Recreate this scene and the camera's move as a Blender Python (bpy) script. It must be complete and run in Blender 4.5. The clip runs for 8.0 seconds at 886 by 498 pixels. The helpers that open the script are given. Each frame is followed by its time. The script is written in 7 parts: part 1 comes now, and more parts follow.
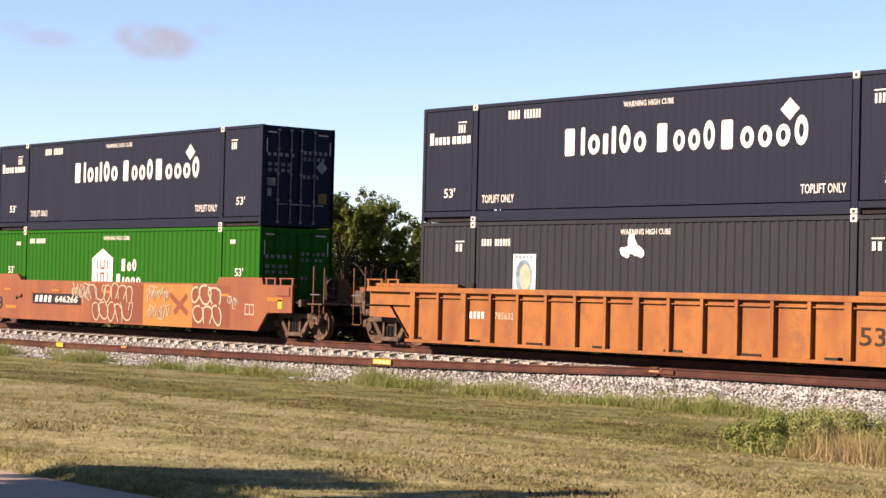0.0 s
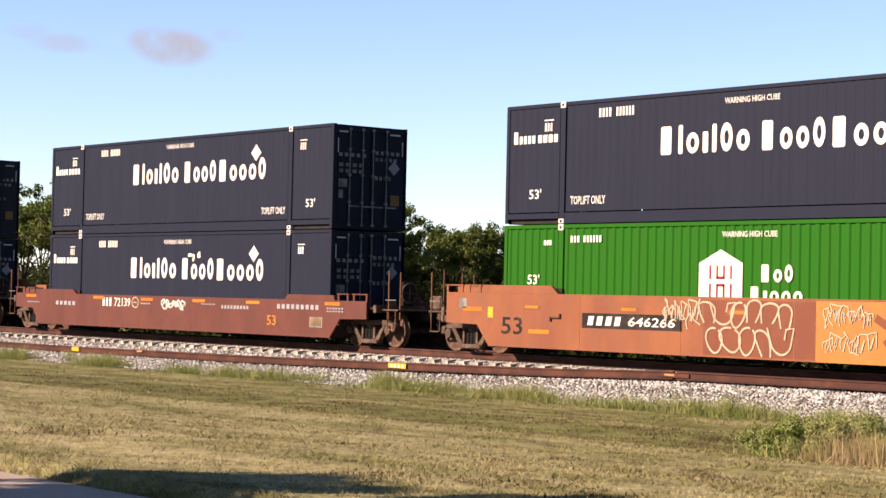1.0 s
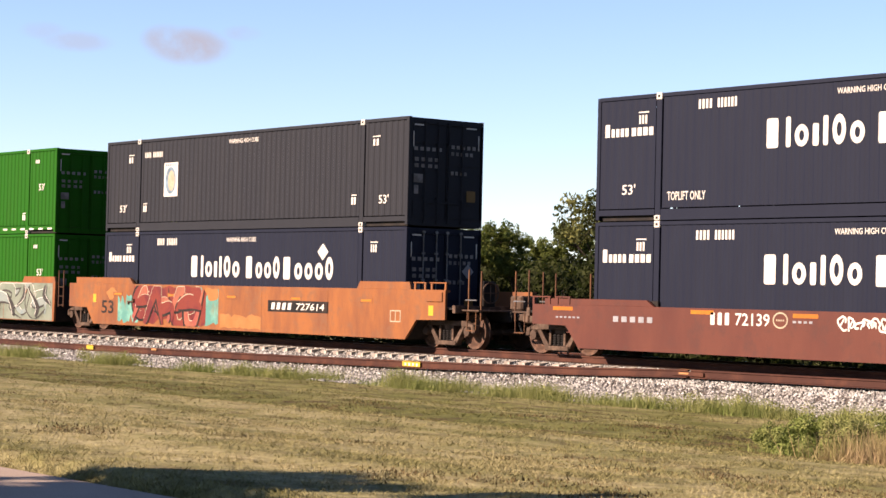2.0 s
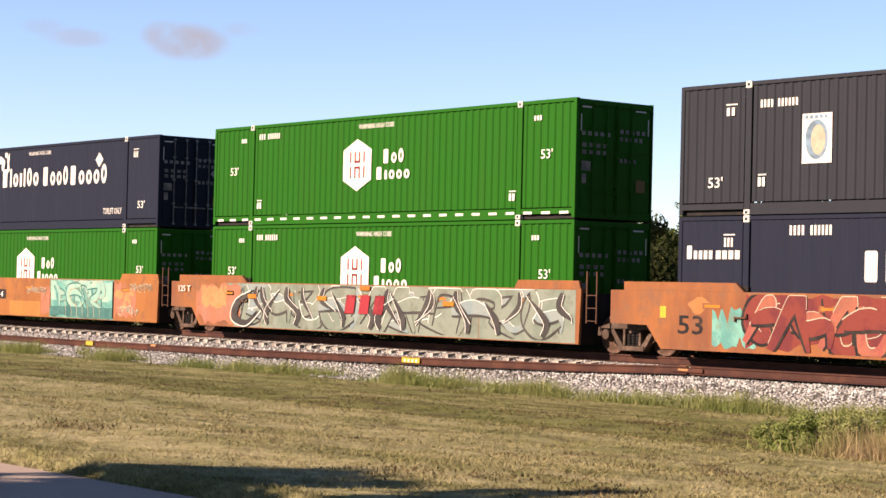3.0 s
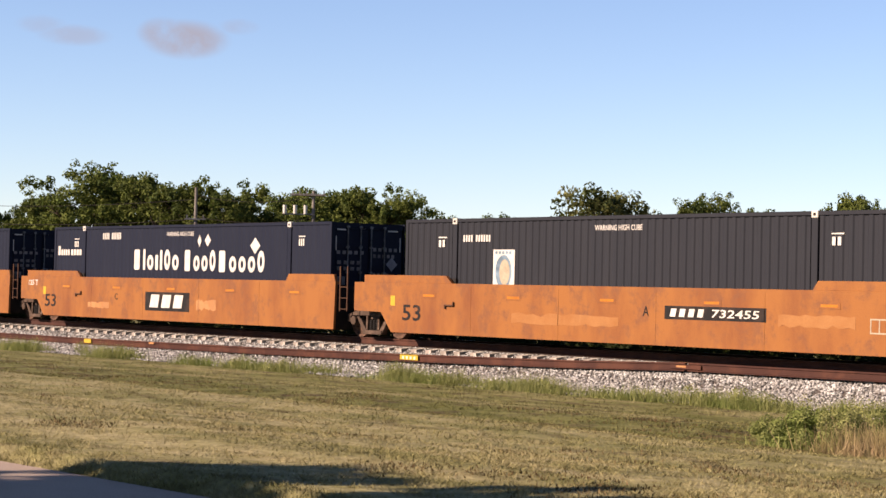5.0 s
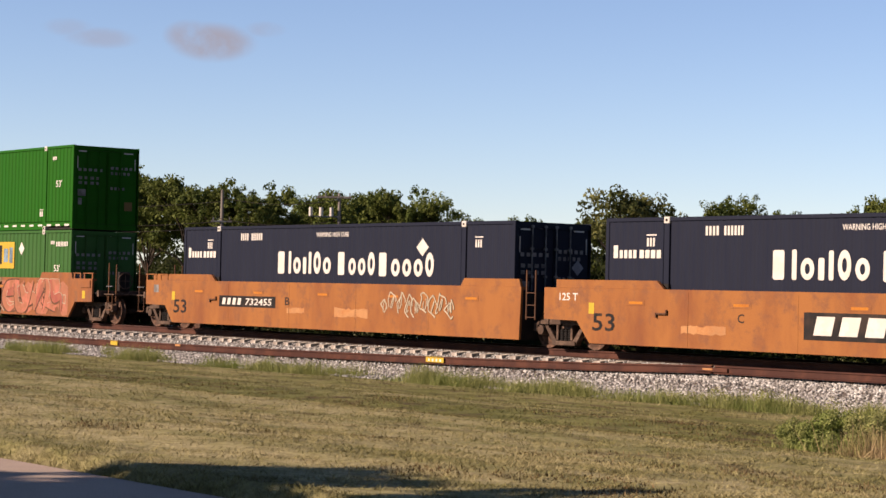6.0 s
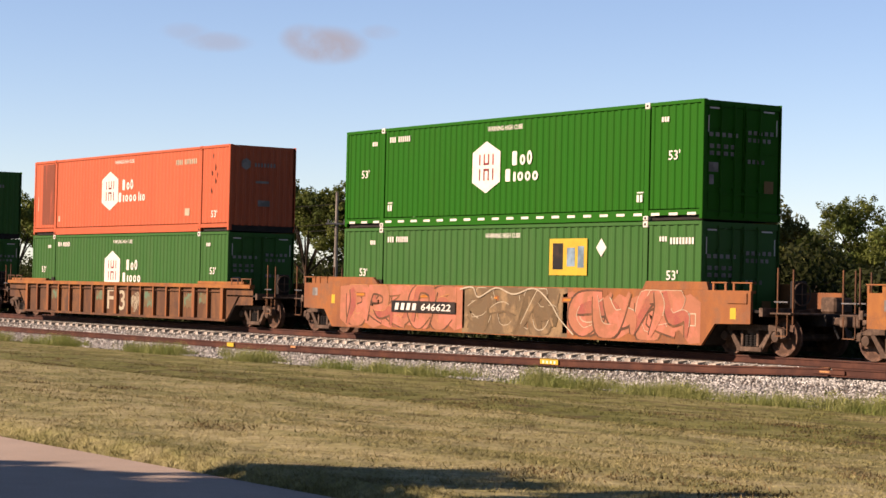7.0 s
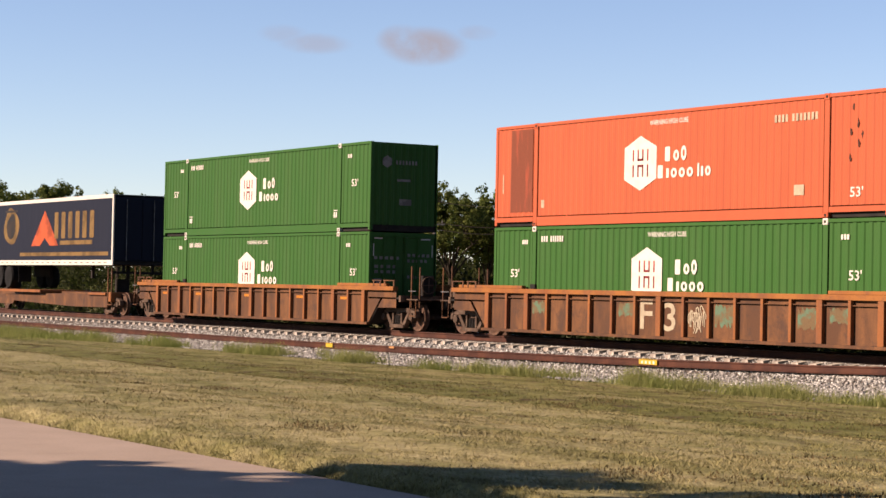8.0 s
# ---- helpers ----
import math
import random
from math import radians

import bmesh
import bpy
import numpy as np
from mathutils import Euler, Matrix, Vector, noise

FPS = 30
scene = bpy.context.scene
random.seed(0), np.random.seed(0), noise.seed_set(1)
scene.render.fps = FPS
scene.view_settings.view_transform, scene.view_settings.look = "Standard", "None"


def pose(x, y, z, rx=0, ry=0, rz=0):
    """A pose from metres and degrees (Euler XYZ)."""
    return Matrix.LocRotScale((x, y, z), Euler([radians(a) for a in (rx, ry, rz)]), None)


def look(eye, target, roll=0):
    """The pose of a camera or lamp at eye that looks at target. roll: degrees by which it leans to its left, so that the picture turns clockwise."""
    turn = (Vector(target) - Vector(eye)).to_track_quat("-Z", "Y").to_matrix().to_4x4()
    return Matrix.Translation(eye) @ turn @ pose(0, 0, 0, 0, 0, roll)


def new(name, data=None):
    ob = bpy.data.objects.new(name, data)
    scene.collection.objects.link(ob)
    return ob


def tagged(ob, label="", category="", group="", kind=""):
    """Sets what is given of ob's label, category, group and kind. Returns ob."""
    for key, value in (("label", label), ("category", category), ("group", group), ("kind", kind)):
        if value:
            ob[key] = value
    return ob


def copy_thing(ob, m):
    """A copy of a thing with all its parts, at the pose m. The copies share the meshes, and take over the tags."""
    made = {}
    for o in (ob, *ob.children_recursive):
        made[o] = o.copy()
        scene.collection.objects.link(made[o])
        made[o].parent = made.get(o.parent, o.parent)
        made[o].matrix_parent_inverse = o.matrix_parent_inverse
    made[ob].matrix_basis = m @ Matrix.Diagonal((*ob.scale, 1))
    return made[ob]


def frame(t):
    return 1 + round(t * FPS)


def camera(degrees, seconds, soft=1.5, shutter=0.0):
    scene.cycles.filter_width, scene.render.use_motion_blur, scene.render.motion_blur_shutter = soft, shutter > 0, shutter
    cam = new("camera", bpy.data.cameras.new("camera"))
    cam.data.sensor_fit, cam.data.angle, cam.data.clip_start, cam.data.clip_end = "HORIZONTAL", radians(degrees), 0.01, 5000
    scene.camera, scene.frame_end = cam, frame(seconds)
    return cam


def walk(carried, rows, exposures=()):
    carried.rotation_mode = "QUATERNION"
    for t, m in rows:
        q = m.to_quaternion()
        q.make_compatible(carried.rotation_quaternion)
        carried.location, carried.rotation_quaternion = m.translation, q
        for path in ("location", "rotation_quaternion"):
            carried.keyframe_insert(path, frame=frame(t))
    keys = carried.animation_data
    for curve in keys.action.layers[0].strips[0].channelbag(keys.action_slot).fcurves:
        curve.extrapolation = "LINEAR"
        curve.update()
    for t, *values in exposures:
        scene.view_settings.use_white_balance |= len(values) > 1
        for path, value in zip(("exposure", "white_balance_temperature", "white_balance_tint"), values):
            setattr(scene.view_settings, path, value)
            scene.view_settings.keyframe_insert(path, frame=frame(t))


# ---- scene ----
# ---- camera: a man's eye beside the road, turning slowly to his left ----
EYE = 1.337          # eye above the rail head (z = 0)
cam = camera(24.336, 8.0)
ROWS = [  # seconds, yaw, pitch, roll
    (0.0, 50.94, 1.284, 1.40), (0.5, 51.219, 1.398, 1.33), (1.0, 51.36, 1.381, 1.31), (1.5, 51.518, 1.353, 1.34),
    (2.0, 51.756, 1.327, 1.34), (2.2, 51.775, 1.29, 1.345), (3.5, 51.72, 1.2, 1.38), (4.0, 51.685, 1.179, 1.33), (4.5, 51.66, 1.146, 1.28),
    (5.8, 52.0, 1.18, 1.31), (6.0, 52.405, 1.193, 1.31), (6.5, 54.084, 1.224, 1.32), (7.0, 55.589, 1.175, 1.307), (7.2, 56.45, 1.18, 1.3), (7.5, 57.583, 1.193, 1.28),
    (7.7, 57.87, 1.17, 1.22), (8.0, 58.318, 1.128, 1.15),
]
EXPOSURES = [(t, e + 1.60, 6200 if t < 6.6 else 6400, 24) for t, e in ((0.0, 0.24), (1.5, 0.27), (2.2, 0.27), (3.5, 0.11), (4.5, 0.09), (5.8, -0.26), (6.5, -0.22), (7.0, -0.08), (8.0, -0.12))]
walk(cam, [(t, pose(0, 0, EYE, 90 + pitch, 0, yaw) @ pose(0, 0, 0, 0, 0, roll)) for t, yaw, pitch, roll in ROWS], EXPOSURES)

# ---- light ----
SUN_AZ, SUN_EL = 203.0, 26.0      # degrees from +y turning towards +x, and above the horizon
sun_dir = Vector((math.sin(radians(SUN_AZ)) * math.cos(radians(SUN_EL)), math.cos(radians(SUN_AZ)) * math.cos(radians(SUN_EL)), math.sin(radians(SUN_EL))))
sun_data = bpy.data.lights.new("sun", "SUN")
sun_data.energy, sun_data.angle, sun_data.color = 5.0, radians(0.53), (1.0, 0.80, 0.57)
sun = new("sun", sun_data)
sun.matrix_world = look(sun_dir * 60, (0, 0, 0))


def make_world():
    w = bpy.data.worlds.new("sky")
    scene.world = w
    w.use_nodes = True
    nt = w.node_tree
    nt.nodes.clear()
    out, bg = nt.nodes.new("ShaderNodeOutputWorld"), nt.nodes.new("ShaderNodeBackground")
    sky = nt.nodes.new("ShaderNodeTexSky")
    sky.sky_type, sky.sun_disc = "NISHITA", False
    sky.sun_elevation, sky.sun_rotation = radians(SUN_EL), radians(SUN_AZ)
    sky.air_density, sky.dust_density, sky.ozone_density = 0.82, 0.0, 1.75
    bg.inputs[1].default_value = 0.0505
    tc = nt.nodes.new("ShaderNodeTexCoord")
    # small ragged evening clouds, soft blobs broken by noise
    noise_tex = nt.nodes.new("ShaderNodeTexNoise")
    noise_tex.inputs["Scale"].default_value, noise_tex.inputs["Detail"].default_value, noise_tex.inputs["Roughness"].default_value = 55, 5, 0.55
    nt.links.new(tc.outputs["Generated"], noise_tex.inputs["Vector"])
    total = None
    for az, el, wide, high, strong in ((58.95, 6.75, 1.35, 0.62, 1.0), (59.6, 6.9, 0.8, 0.5, 0.8), (62.0, 6.75, 1.15, 0.34, 0.5), (62.9, 7.0, 0.8, 0.3, 0.32), (57.5, 7.15, 0.65, 0.26, 0.4)):
        a, e = radians(az), radians(el)
        mid = Vector((-math.sin(a) * math.cos(e), math.cos(a) * math.cos(e), math.sin(e)))
        right = Vector((math.cos(a), math.sin(a), 0))
        upv = right.cross(mid)
        sub = nt.nodes.new("ShaderNodeVectorMath")
        sub.operation = "SUBTRACT"
        sub.inputs[1].default_value = mid
        nt.links.new(tc.outputs["Generated"], sub.inputs[0])
        sq = []
        for axis, size in ((right, wide), (upv, high)):
            dot = nt.nodes.new("ShaderNodeVectorMath")
            dot.operation = "DOT_PRODUCT"
            dot.inputs[1].default_value = axis / radians(size)
            nt.links.new(sub.outputs[0], dot.inputs[0])
            p = nt.nodes.new("ShaderNodeMath")
            p.operation = "MULTIPLY"
            nt.links.new(dot.outputs["Value"], p.inputs[0])
            nt.links.new(dot.outputs["Value"], p.inputs[1])
            sq.append(p)
        add = nt.nodes.new("ShaderNodeMath")
        nt.links.new(sq[0].outputs[0], add.inputs[0])
        nt.links.new(sq[1].outputs[0], add.inputs[1])
        fade = nt.nodes.new("ShaderNodeMapRange")
        fade.interpolation_type = "SMOOTHSTEP"
        fade.inputs[1].default_value, fade.inputs[2].default_value, fade.inputs[3].default_value, fade.inputs[4].default_value = 0.0, 1.0, strong, 0.0
        nt.links.new(add.outputs[0], fade.inputs[0])
        if total is None:
            total = fade
        else:
            mx = nt.nodes.new("ShaderNodeMath")
            mx.operation = "MAXIMUM"
            nt.links.new(total.outputs[0], mx.inputs[0])
            nt.links.new(fade.outputs[0], mx.inputs[1])
            total = mx
    ragged = nt.nodes.new("ShaderNodeMapRange")
    ragged.inputs[1].default_value, ragged.inputs[2].default_value = 0.16, 0.52
    nt.links.new(noise_tex.outputs[0], ragged.inputs[0])
    cover = nt.nodes.new("ShaderNodeMath")
    cover.operation = "MULTIPLY"
    nt.links.new(total.outputs[0], cover.inputs[0])
    nt.links.new(ragged.outputs[0], cover.inputs[1])
    soft = nt.nodes.new("ShaderNodeMath")
    soft.operation = "MULTIPLY"
    soft.inputs[1].default_value = 0.95
    nt.links.new(cover.outputs[0], soft.inputs[0])
    mix = nt.nodes.new("ShaderNodeMix")
    mix.data_type = "RGBA"
    mix.inputs["B"].default_value = (3.0, 2.95, 3.1, 1)
    nt.links.new(soft.outputs[0], mix.inputs["Factor"])
    nt.links.new(sky.outputs[0], mix.inputs["A"])
    nt.links.new(mix.outputs["Result"], bg.inputs[0])
    nt.links.new(bg.outputs[0], out.inputs[0])


make_world()

# ---- materials ----
MATS = {}


def mat(name, base, rough=0.6, metal=0.0, spots=None, spot_scale=1.2, spot_amount=0.35, grain=0.15, grain_scale=40.0, bump=0.15, streak=0.0, per_object=0.0, island=0.0, through_light=None, edge=0.12, shine=0.1, wear=None, tone=0.365):
    """A worn surface: base colour, patches of a second colour, fine grain, upright rain streaks and relief."""
    if name in MATS:
        return MATS[name]
    base = tuple(tone * c for c in base)
    spots = tuple(tone * c for c in spots) if spots else None
    wear = tuple(0.48 * c for c in wear) if wear else None
    through_light = tuple(0.56 * c for c in through_light) if through_light else None
    m = bpy.data.materials.new(name)
    m.use_nodes = True
    nt = m.node_tree
    b = nt.nodes["Principled BSDF"]
    b.inputs["Metallic"].default_value = metal
    b.inputs["Specular IOR Level"].default_value = shine
    tc = nt.nodes.new("ShaderNodeTexCoord")
    big, fine = nt.nodes.new("ShaderNodeTexNoise"), nt.nodes.new("ShaderNodeTexNoise")
    big.inputs["Scale"].default_value, big.inputs["Detail"].default_value, big.inputs["Roughness"].default_value = spot_scale, 6, 0.62
    fine.inputs["Scale"].default_value, fine.inputs["Detail"].default_value = grain_scale, 4
    if streak:
        mp = nt.nodes.new("ShaderNodeMapping")
        mp.inputs["Scale"].default_value = streak if isinstance(streak, tuple) else (streak, streak, 0.35)
        nt.links.new(tc.outputs["Object"], mp.inputs[0])
        nt.links.new(mp.outputs[0], big.inputs["Vector"])
    else:
        nt.links.new(tc.outputs["Object"], big.inputs["Vector"])
    nt.links.new(tc.outputs["Object"], fine.inputs["Vector"])
    if spots is None:
        spots = tuple(0.55 * c for c in base)
    ramp = nt.nodes.new("ShaderNodeMapRange")
    ramp.inputs[1].default_value, ramp.inputs[2].default_value = 0.62 - spot_amount * 0.45, 0.62 - spot_amount * 0.45 + edge
    nt.links.new(big.outputs[0], ramp.inputs[0])
    mix = nt.nodes.new("ShaderNodeMix")
    mix.data_type = "RGBA"
    mix.inputs["A"].default_value, mix.inputs["B"].default_value = (*base, 1), (*spots, 1)
    nt.links.new(ramp.outputs[0], mix.inputs["Factor"])
    colour = mix.outputs["Result"]
    if wear:
        # scattered chips and rust blooms
        chips = nt.nodes.new("ShaderNodeTexNoise")
        chips.inputs["Scale"].default_value, chips.inputs["Detail"].default_value, chips.inputs["Roughness"].default_value = 2.3, 9, 0.68
        nt.links.new(tc.outputs["Object"], chips.inputs["Vector"])
        cr = nt.nodes.new("ShaderNodeMapRange")
        cr.inputs[1].default_value, cr.inputs[2].default_value, cr.inputs[4].default_value = 0.50, 0.64, 0.8
        nt.links.new(chips.outputs[0], cr.inputs[0])
        mw = nt.nodes.new("ShaderNodeMix")
        mw.data_type = "RGBA"
        mw.inputs["B"].default_value = (*wear, 1)
        nt.links.new(cr.outputs[0], mw.inputs["Factor"])
        nt.links.new(colour, mw.inputs["A"])
        colour = mw.outputs["Result"]
    g = nt.nodes.new("ShaderNodeMapRange")
    g.inputs[1].default_value, g.inputs[2].default_value, g.inputs[3].default_value, g.inputs[4].default_value = 0.25, 0.75, 1 - grain, 1 + grain
    nt.links.new(fine.outputs[0], g.inputs[0])
    hsv = nt.nodes.new("ShaderNodeHueSaturation")
    nt.links.new(colour, hsv.inputs["Color"])
    value = g.outputs[0]
    for on, node, socket in ((per_object, "ShaderNodeObjectInfo", "Random"), (island, "ShaderNodeNewGeometry", "Random Per Island")):
        if on:
            info = nt.nodes.new(node)
            r = nt.nodes.new("ShaderNodeMapRange")
            r.inputs[3].default_value, r.inputs[4].default_value = 1 - on, 1 + on
            nt.links.new(info.outputs[socket], r.inputs[0])
            mul = nt.nodes.new("ShaderNodeMath")
            mul.operation = "MULTIPLY"
            nt.links.new(value, mul.inputs[0])
            nt.links.new(r.outputs[0], mul.inputs[1])
            value = mul.outputs[0]
    nt.links.new(value, hsv.inputs["Value"])
    nt.links.new(hsv.outputs[0], b.inputs["Base Color"])
    rr = nt.nodes.new("ShaderNodeMapRange")
    rr.inputs[3].default_value, rr.inputs[4].default_value = max(0.05, rough - 0.12), min(1, rough + 0.12)
    nt.links.new(big.outputs[0], rr.inputs[0])
    nt.links.new(rr.outputs[0], b.inputs["Roughness"])
    if bump:
        bp = nt.nodes.new("ShaderNodeBump")
        bp.inputs["Strength"].default_value, bp.inputs["Distance"].default_value = bump, 0.01
        nt.links.new(fine.outputs[0], bp.inputs["Height"])
        nt.links.new(bp.outputs[0], b.inputs["Normal"])
    if through_light:
        t = nt.nodes.new("ShaderNodeBsdfTranslucent")
        t.inputs[0].default_value = (*through_light, 1)
        ms = nt.nodes.new("ShaderNodeMixShader")
        ms.inputs[0].default_value = 0.3
        nt.links.new(b.outputs[0], ms.inputs[1])
        nt.links.new(t.outputs[0], ms.inputs[2])
        nt.links.new(ms.outputs[0], nt.nodes["Material Output"].inputs[0])
    MATS[name] = m
    return m


FEC = mat("charcoal_paint", (0.021, 0.026, 0.049), 0.6, shine=0.06, spots=(0.028, 0.034, 0.058), streak=2.0, spot_amount=0.4, grain=0.08, bump=0.05, edge=0.4)
GREY = mat("grey_paint", (0.041, 0.044, 0.054), 0.6, shine=0.06, spots=(0.052, 0.054, 0.063), streak=2.0, spot_amount=0.4, grain=0.1, bump=0.05, edge=0.4)
GREEN = mat("green_paint", (0.021, 0.172, 0.005), 0.6, shine=0.05, spots=(0.03, 0.158, 0.008), streak=1.5, spot_amount=0.4, grain=0.08, bump=0.05, edge=0.4)
GREEN_OLD = mat("faded_green_paint", (0.050, 0.178, 0.029), 0.6, spots=(0.075, 0.188, 0.046), streak=1.5, spot_amount=0.45, grain=0.1, bump=0.05, edge=0.4)
RED = mat("coral_paint", (0.74, 0.165, 0.066), 0.55, spots=(0.66, 0.14, 0.06), streak=1.5, spot_amount=0.4, grain=0.07, bump=0.05, edge=0.4)
ORANGE = mat("orange_paint", wear=(0.24, 0.10, 0.045), base=(0.50, 0.198, 0.05), rough=0.65, spots=(0.33, 0.115, 0.042), streak=0.9, spot_amount=0.45, grain=0.12, bump=0.08, edge=0.3)
YOLK = mat("bright_orange_repaint", wear=(0.36, 0.17, 0.06), base=(0.62, 0.27, 0.06), rough=0.6, spots=(0.52, 0.21, 0.05), streak=0.9, spot_amount=0.4, grain=0.08, bump=0.05, edge=0.3)
BURNT = mat("browned_orange_paint", wear=(0.24, 0.10, 0.05), base=(0.40, 0.145, 0.06), rough=0.65, spots=(0.31, 0.11, 0.058), streak=0.7, spot_amount=0.5, grain=0.12, bump=0.08, edge=0.25)
SCORCHED = mat("brown_overpaint", wear=(0.22, 0.08, 0.045), base=(0.26, 0.085, 0.045), rough=0.65, spots=(0.33, 0.11, 0.05), streak=0.9, spot_amount=0.4, grain=0.1, bump=0.06, edge=0.3)
ORANGE_RUSTY = mat("worn_orange_paint", wear=(0.24, 0.115, 0.06), base=(0.47, 0.175, 0.053), rough=0.7, spots=(0.31, 0.12, 0.055), streak=1.2, spot_amount=0.5, grain=0.15, bump=0.1, edge=0.25)
BROWN = mat("oxide_brown_paint", wear=(0.11, 0.045, 0.035), base=(0.20, 0.068, 0.045), rough=0.6, spots=(0.15, 0.05, 0.038), streak=1.0, spot_amount=0.45, grain=0.1, bump=0.08, edge=0.3)
RUSTED = mat("rusty_brown_paint", wear=(0.09, 0.05, 0.035), base=(0.30, 0.135, 0.055), rough=0.7, spots=(0.16, 0.078, 0.042), streak=1.3, spot_amount=0.6, grain=0.2, bump=0.12, edge=0.2)
SAGE = mat("grey_green_spray", wear=(0.18, 0.19, 0.14), base=(0.27, 0.325, 0.25), rough=0.6, spots=(0.34, 0.385, 0.3), spot_scale=1.1, spot_amount=0.5, grain=0.1, bump=0.06)
TAN_SPRAY = mat("tan_spray", wear=(0.17, 0.12, 0.06), base=(0.42, 0.28, 0.14), rough=0.6, spots=(0.22, 0.15, 0.08), spot_scale=1.6, spot_amount=0.5, grain=0.1, bump=0.06)
PINK = mat("pink_spray", wear=(0.34, 0.14, 0.07), base=(0.74, 0.25, 0.16), rough=0.6, spots=(0.55, 0.22, 0.12), spot_scale=1.6, spot_amount=0.5, grain=0.1, bump=0.06)
TEAL = mat("teal_spray", wear=(0.2, 0.24, 0.16), base=(0.26, 0.60, 0.48), rough=0.6, spots=(0.15, 0.42, 0.36), spot_scale=1.8, spot_amount=0.5, grain=0.1, bump=0.06)
WINE = mat("wine_spray", (0.22, 0.04, 0.04), 0.6, spots=(0.3, 0.06, 0.04), spot_scale=1.6, spot_amount=0.5, bump=0.06)
PEACH = mat("peach_spray", wear=(0.5, 0.2, 0.06), base=(0.72, 0.36, 0.14), rough=0.6, spots=(0.62, 0.3, 0.12), spot_scale=1.6, spot_amount=0.4, bump=0.06)
STEELY = mat("blue_grey_spray", (0.31, 0.40, 0.40), 0.6, spots=(0.38, 0.44, 0.4), spot_scale=1.4, spot_amount=0.5, bump=0.05)
MINT = mat("mint_spray", (0.5, 0.76, 0.56), 0.6, spots=(0.38, 0.66, 0.54), spot_scale=1.6, spot_amount=0.5, bump=0.05)
PINK_DARK = mat("rose_spray", wear=(0.3, 0.12, 0.07), base=(0.46, 0.12, 0.09), rough=0.6, spots=(0.52, 0.17, 0.1), spot_scale=1.6, spot_amount=0.5, bump=0.05)
TAN_DARK = mat("olive_brown_spray", wear=(0.14, 0.1, 0.05), base=(0.17, 0.115, 0.055), rough=0.6, spots=(0.23, 0.15, 0.075), spot_scale=1.6, spot_amount=0.5, bump=0.05)
DEEP_TEAL = mat("deep_teal_spray", (0.06, 0.2, 0.18), 0.6, spots=(0.1, 0.27, 0.23), spot_scale=1.6, spot_amount=0.5, bump=0.05)
FADED = mat("chalky_orange_paint", wear=(0.4, 0.18, 0.06), base=(0.60, 0.275, 0.09), rough=0.65, spots=(0.50, 0.2, 0.055), spot_scale=2.5, spot_amount=0.6, grain=0.1, bump=0.05, edge=0.4)
AMBER = mat("amber_reflector", (0.75, 0.28, 0.03), 0.4, spots=(0.65, 0.22, 0.03), bump=0.03)
WHITE = mat("white_lettering", (0.80, 0.76, 0.68), 0.55, tone=0.5, spots=(0.72, 0.68, 0.6), spot_scale=3, grain=0.06, bump=0.0)
DIM = mat("grey_lettering", (0.40, 0.37, 0.34), 0.6, spots=(0.24, 0.22, 0.2), spot_scale=3, grain=0.1, bump=0.0)
PALE = mat("pale_grey_lettering", (0.5, 0.5, 0.52), 0.6, spots=(0.42, 0.42, 0.44), spot_scale=3, bump=0.0)
CREAM = mat("cream_spray", (0.7, 0.6, 0.42), 0.6, spots=(0.6, 0.5, 0.35), spot_scale=3, bump=0.0)
SOOT = mat("charcoal_spray", (0.075, 0.068, 0.062), 0.6, spots=(0.11, 0.1, 0.085), spot_scale=2, bump=0.03)
BLACKP = mat("black_panel", (0.025, 0.022, 0.02), 0.5, spots=(0.06, 0.04, 0.03), spot_scale=2, bump=0.03)
LOGO_RED = mat("red_lettering", (0.5, 0.05, 0.06), 0.5, bump=0.0)
YELLOW = mat("yellow_panel", (0.82, 0.57, 0.05), 0.5, spots=(0.75, 0.5, 0.05), bump=0.0)
BLUE = mat("pale_blue_panel", (0.35, 0.5, 0.62), 0.5, bump=0.0)
GOLD = mat("gold_lettering", (0.32, 0.19, 0.06), 0.5, bump=0.0)
STEEL = mat("galvanised_steel", (0.3, 0.3, 0.31), 0.45, 0.6, spots=(0.2, 0.19, 0.18), spot_scale=4, bump=0.05)
TRUCK = mat("dusty_cast_steel", (0.25, 0.165, 0.115), 0.75, spots=(0.13, 0.085, 0.06), spot_scale=5, spot_amount=0.5, grain=0.2, bump=0.2)
WHEEL = mat("rusty_wheel_steel", (0.25, 0.14, 0.09), 0.65, 0.1, spots=(0.14, 0.08, 0.055), spot_scale=5, spot_amount=0.5, bump=0.15)
TREAD = mat("polished_tread", (0.5, 0.48, 0.45), 0.3, 0.9, bump=0.03)
DARK = mat("dark_steel", (0.03, 0.026, 0.024), 0.75, spots=(0.05, 0.04, 0.034), spot_scale=3, bump=0.1)
RUST = mat("rail_rust", (0.155, 0.062, 0.038), 0.75, spots=(0.10, 0.042, 0.03), spot_scale=1.5, spot_amount=0.45, grain=0.2, bump=0.2)
RAILTOP = mat("rail_head", (0.22, 0.15, 0.11), 0.4, 0.7, spots=(0.3, 0.24, 0.2), spot_scale=0.6, bump=0.05)
CONCRETE = mat("sleeper_concrete", (0.64, 0.58, 0.49), 0.85, spots=(0.36, 0.31, 0.26), spot_scale=3, spot_amount=0.4, grain=0.12, per_object=0.2, tone=0.52)
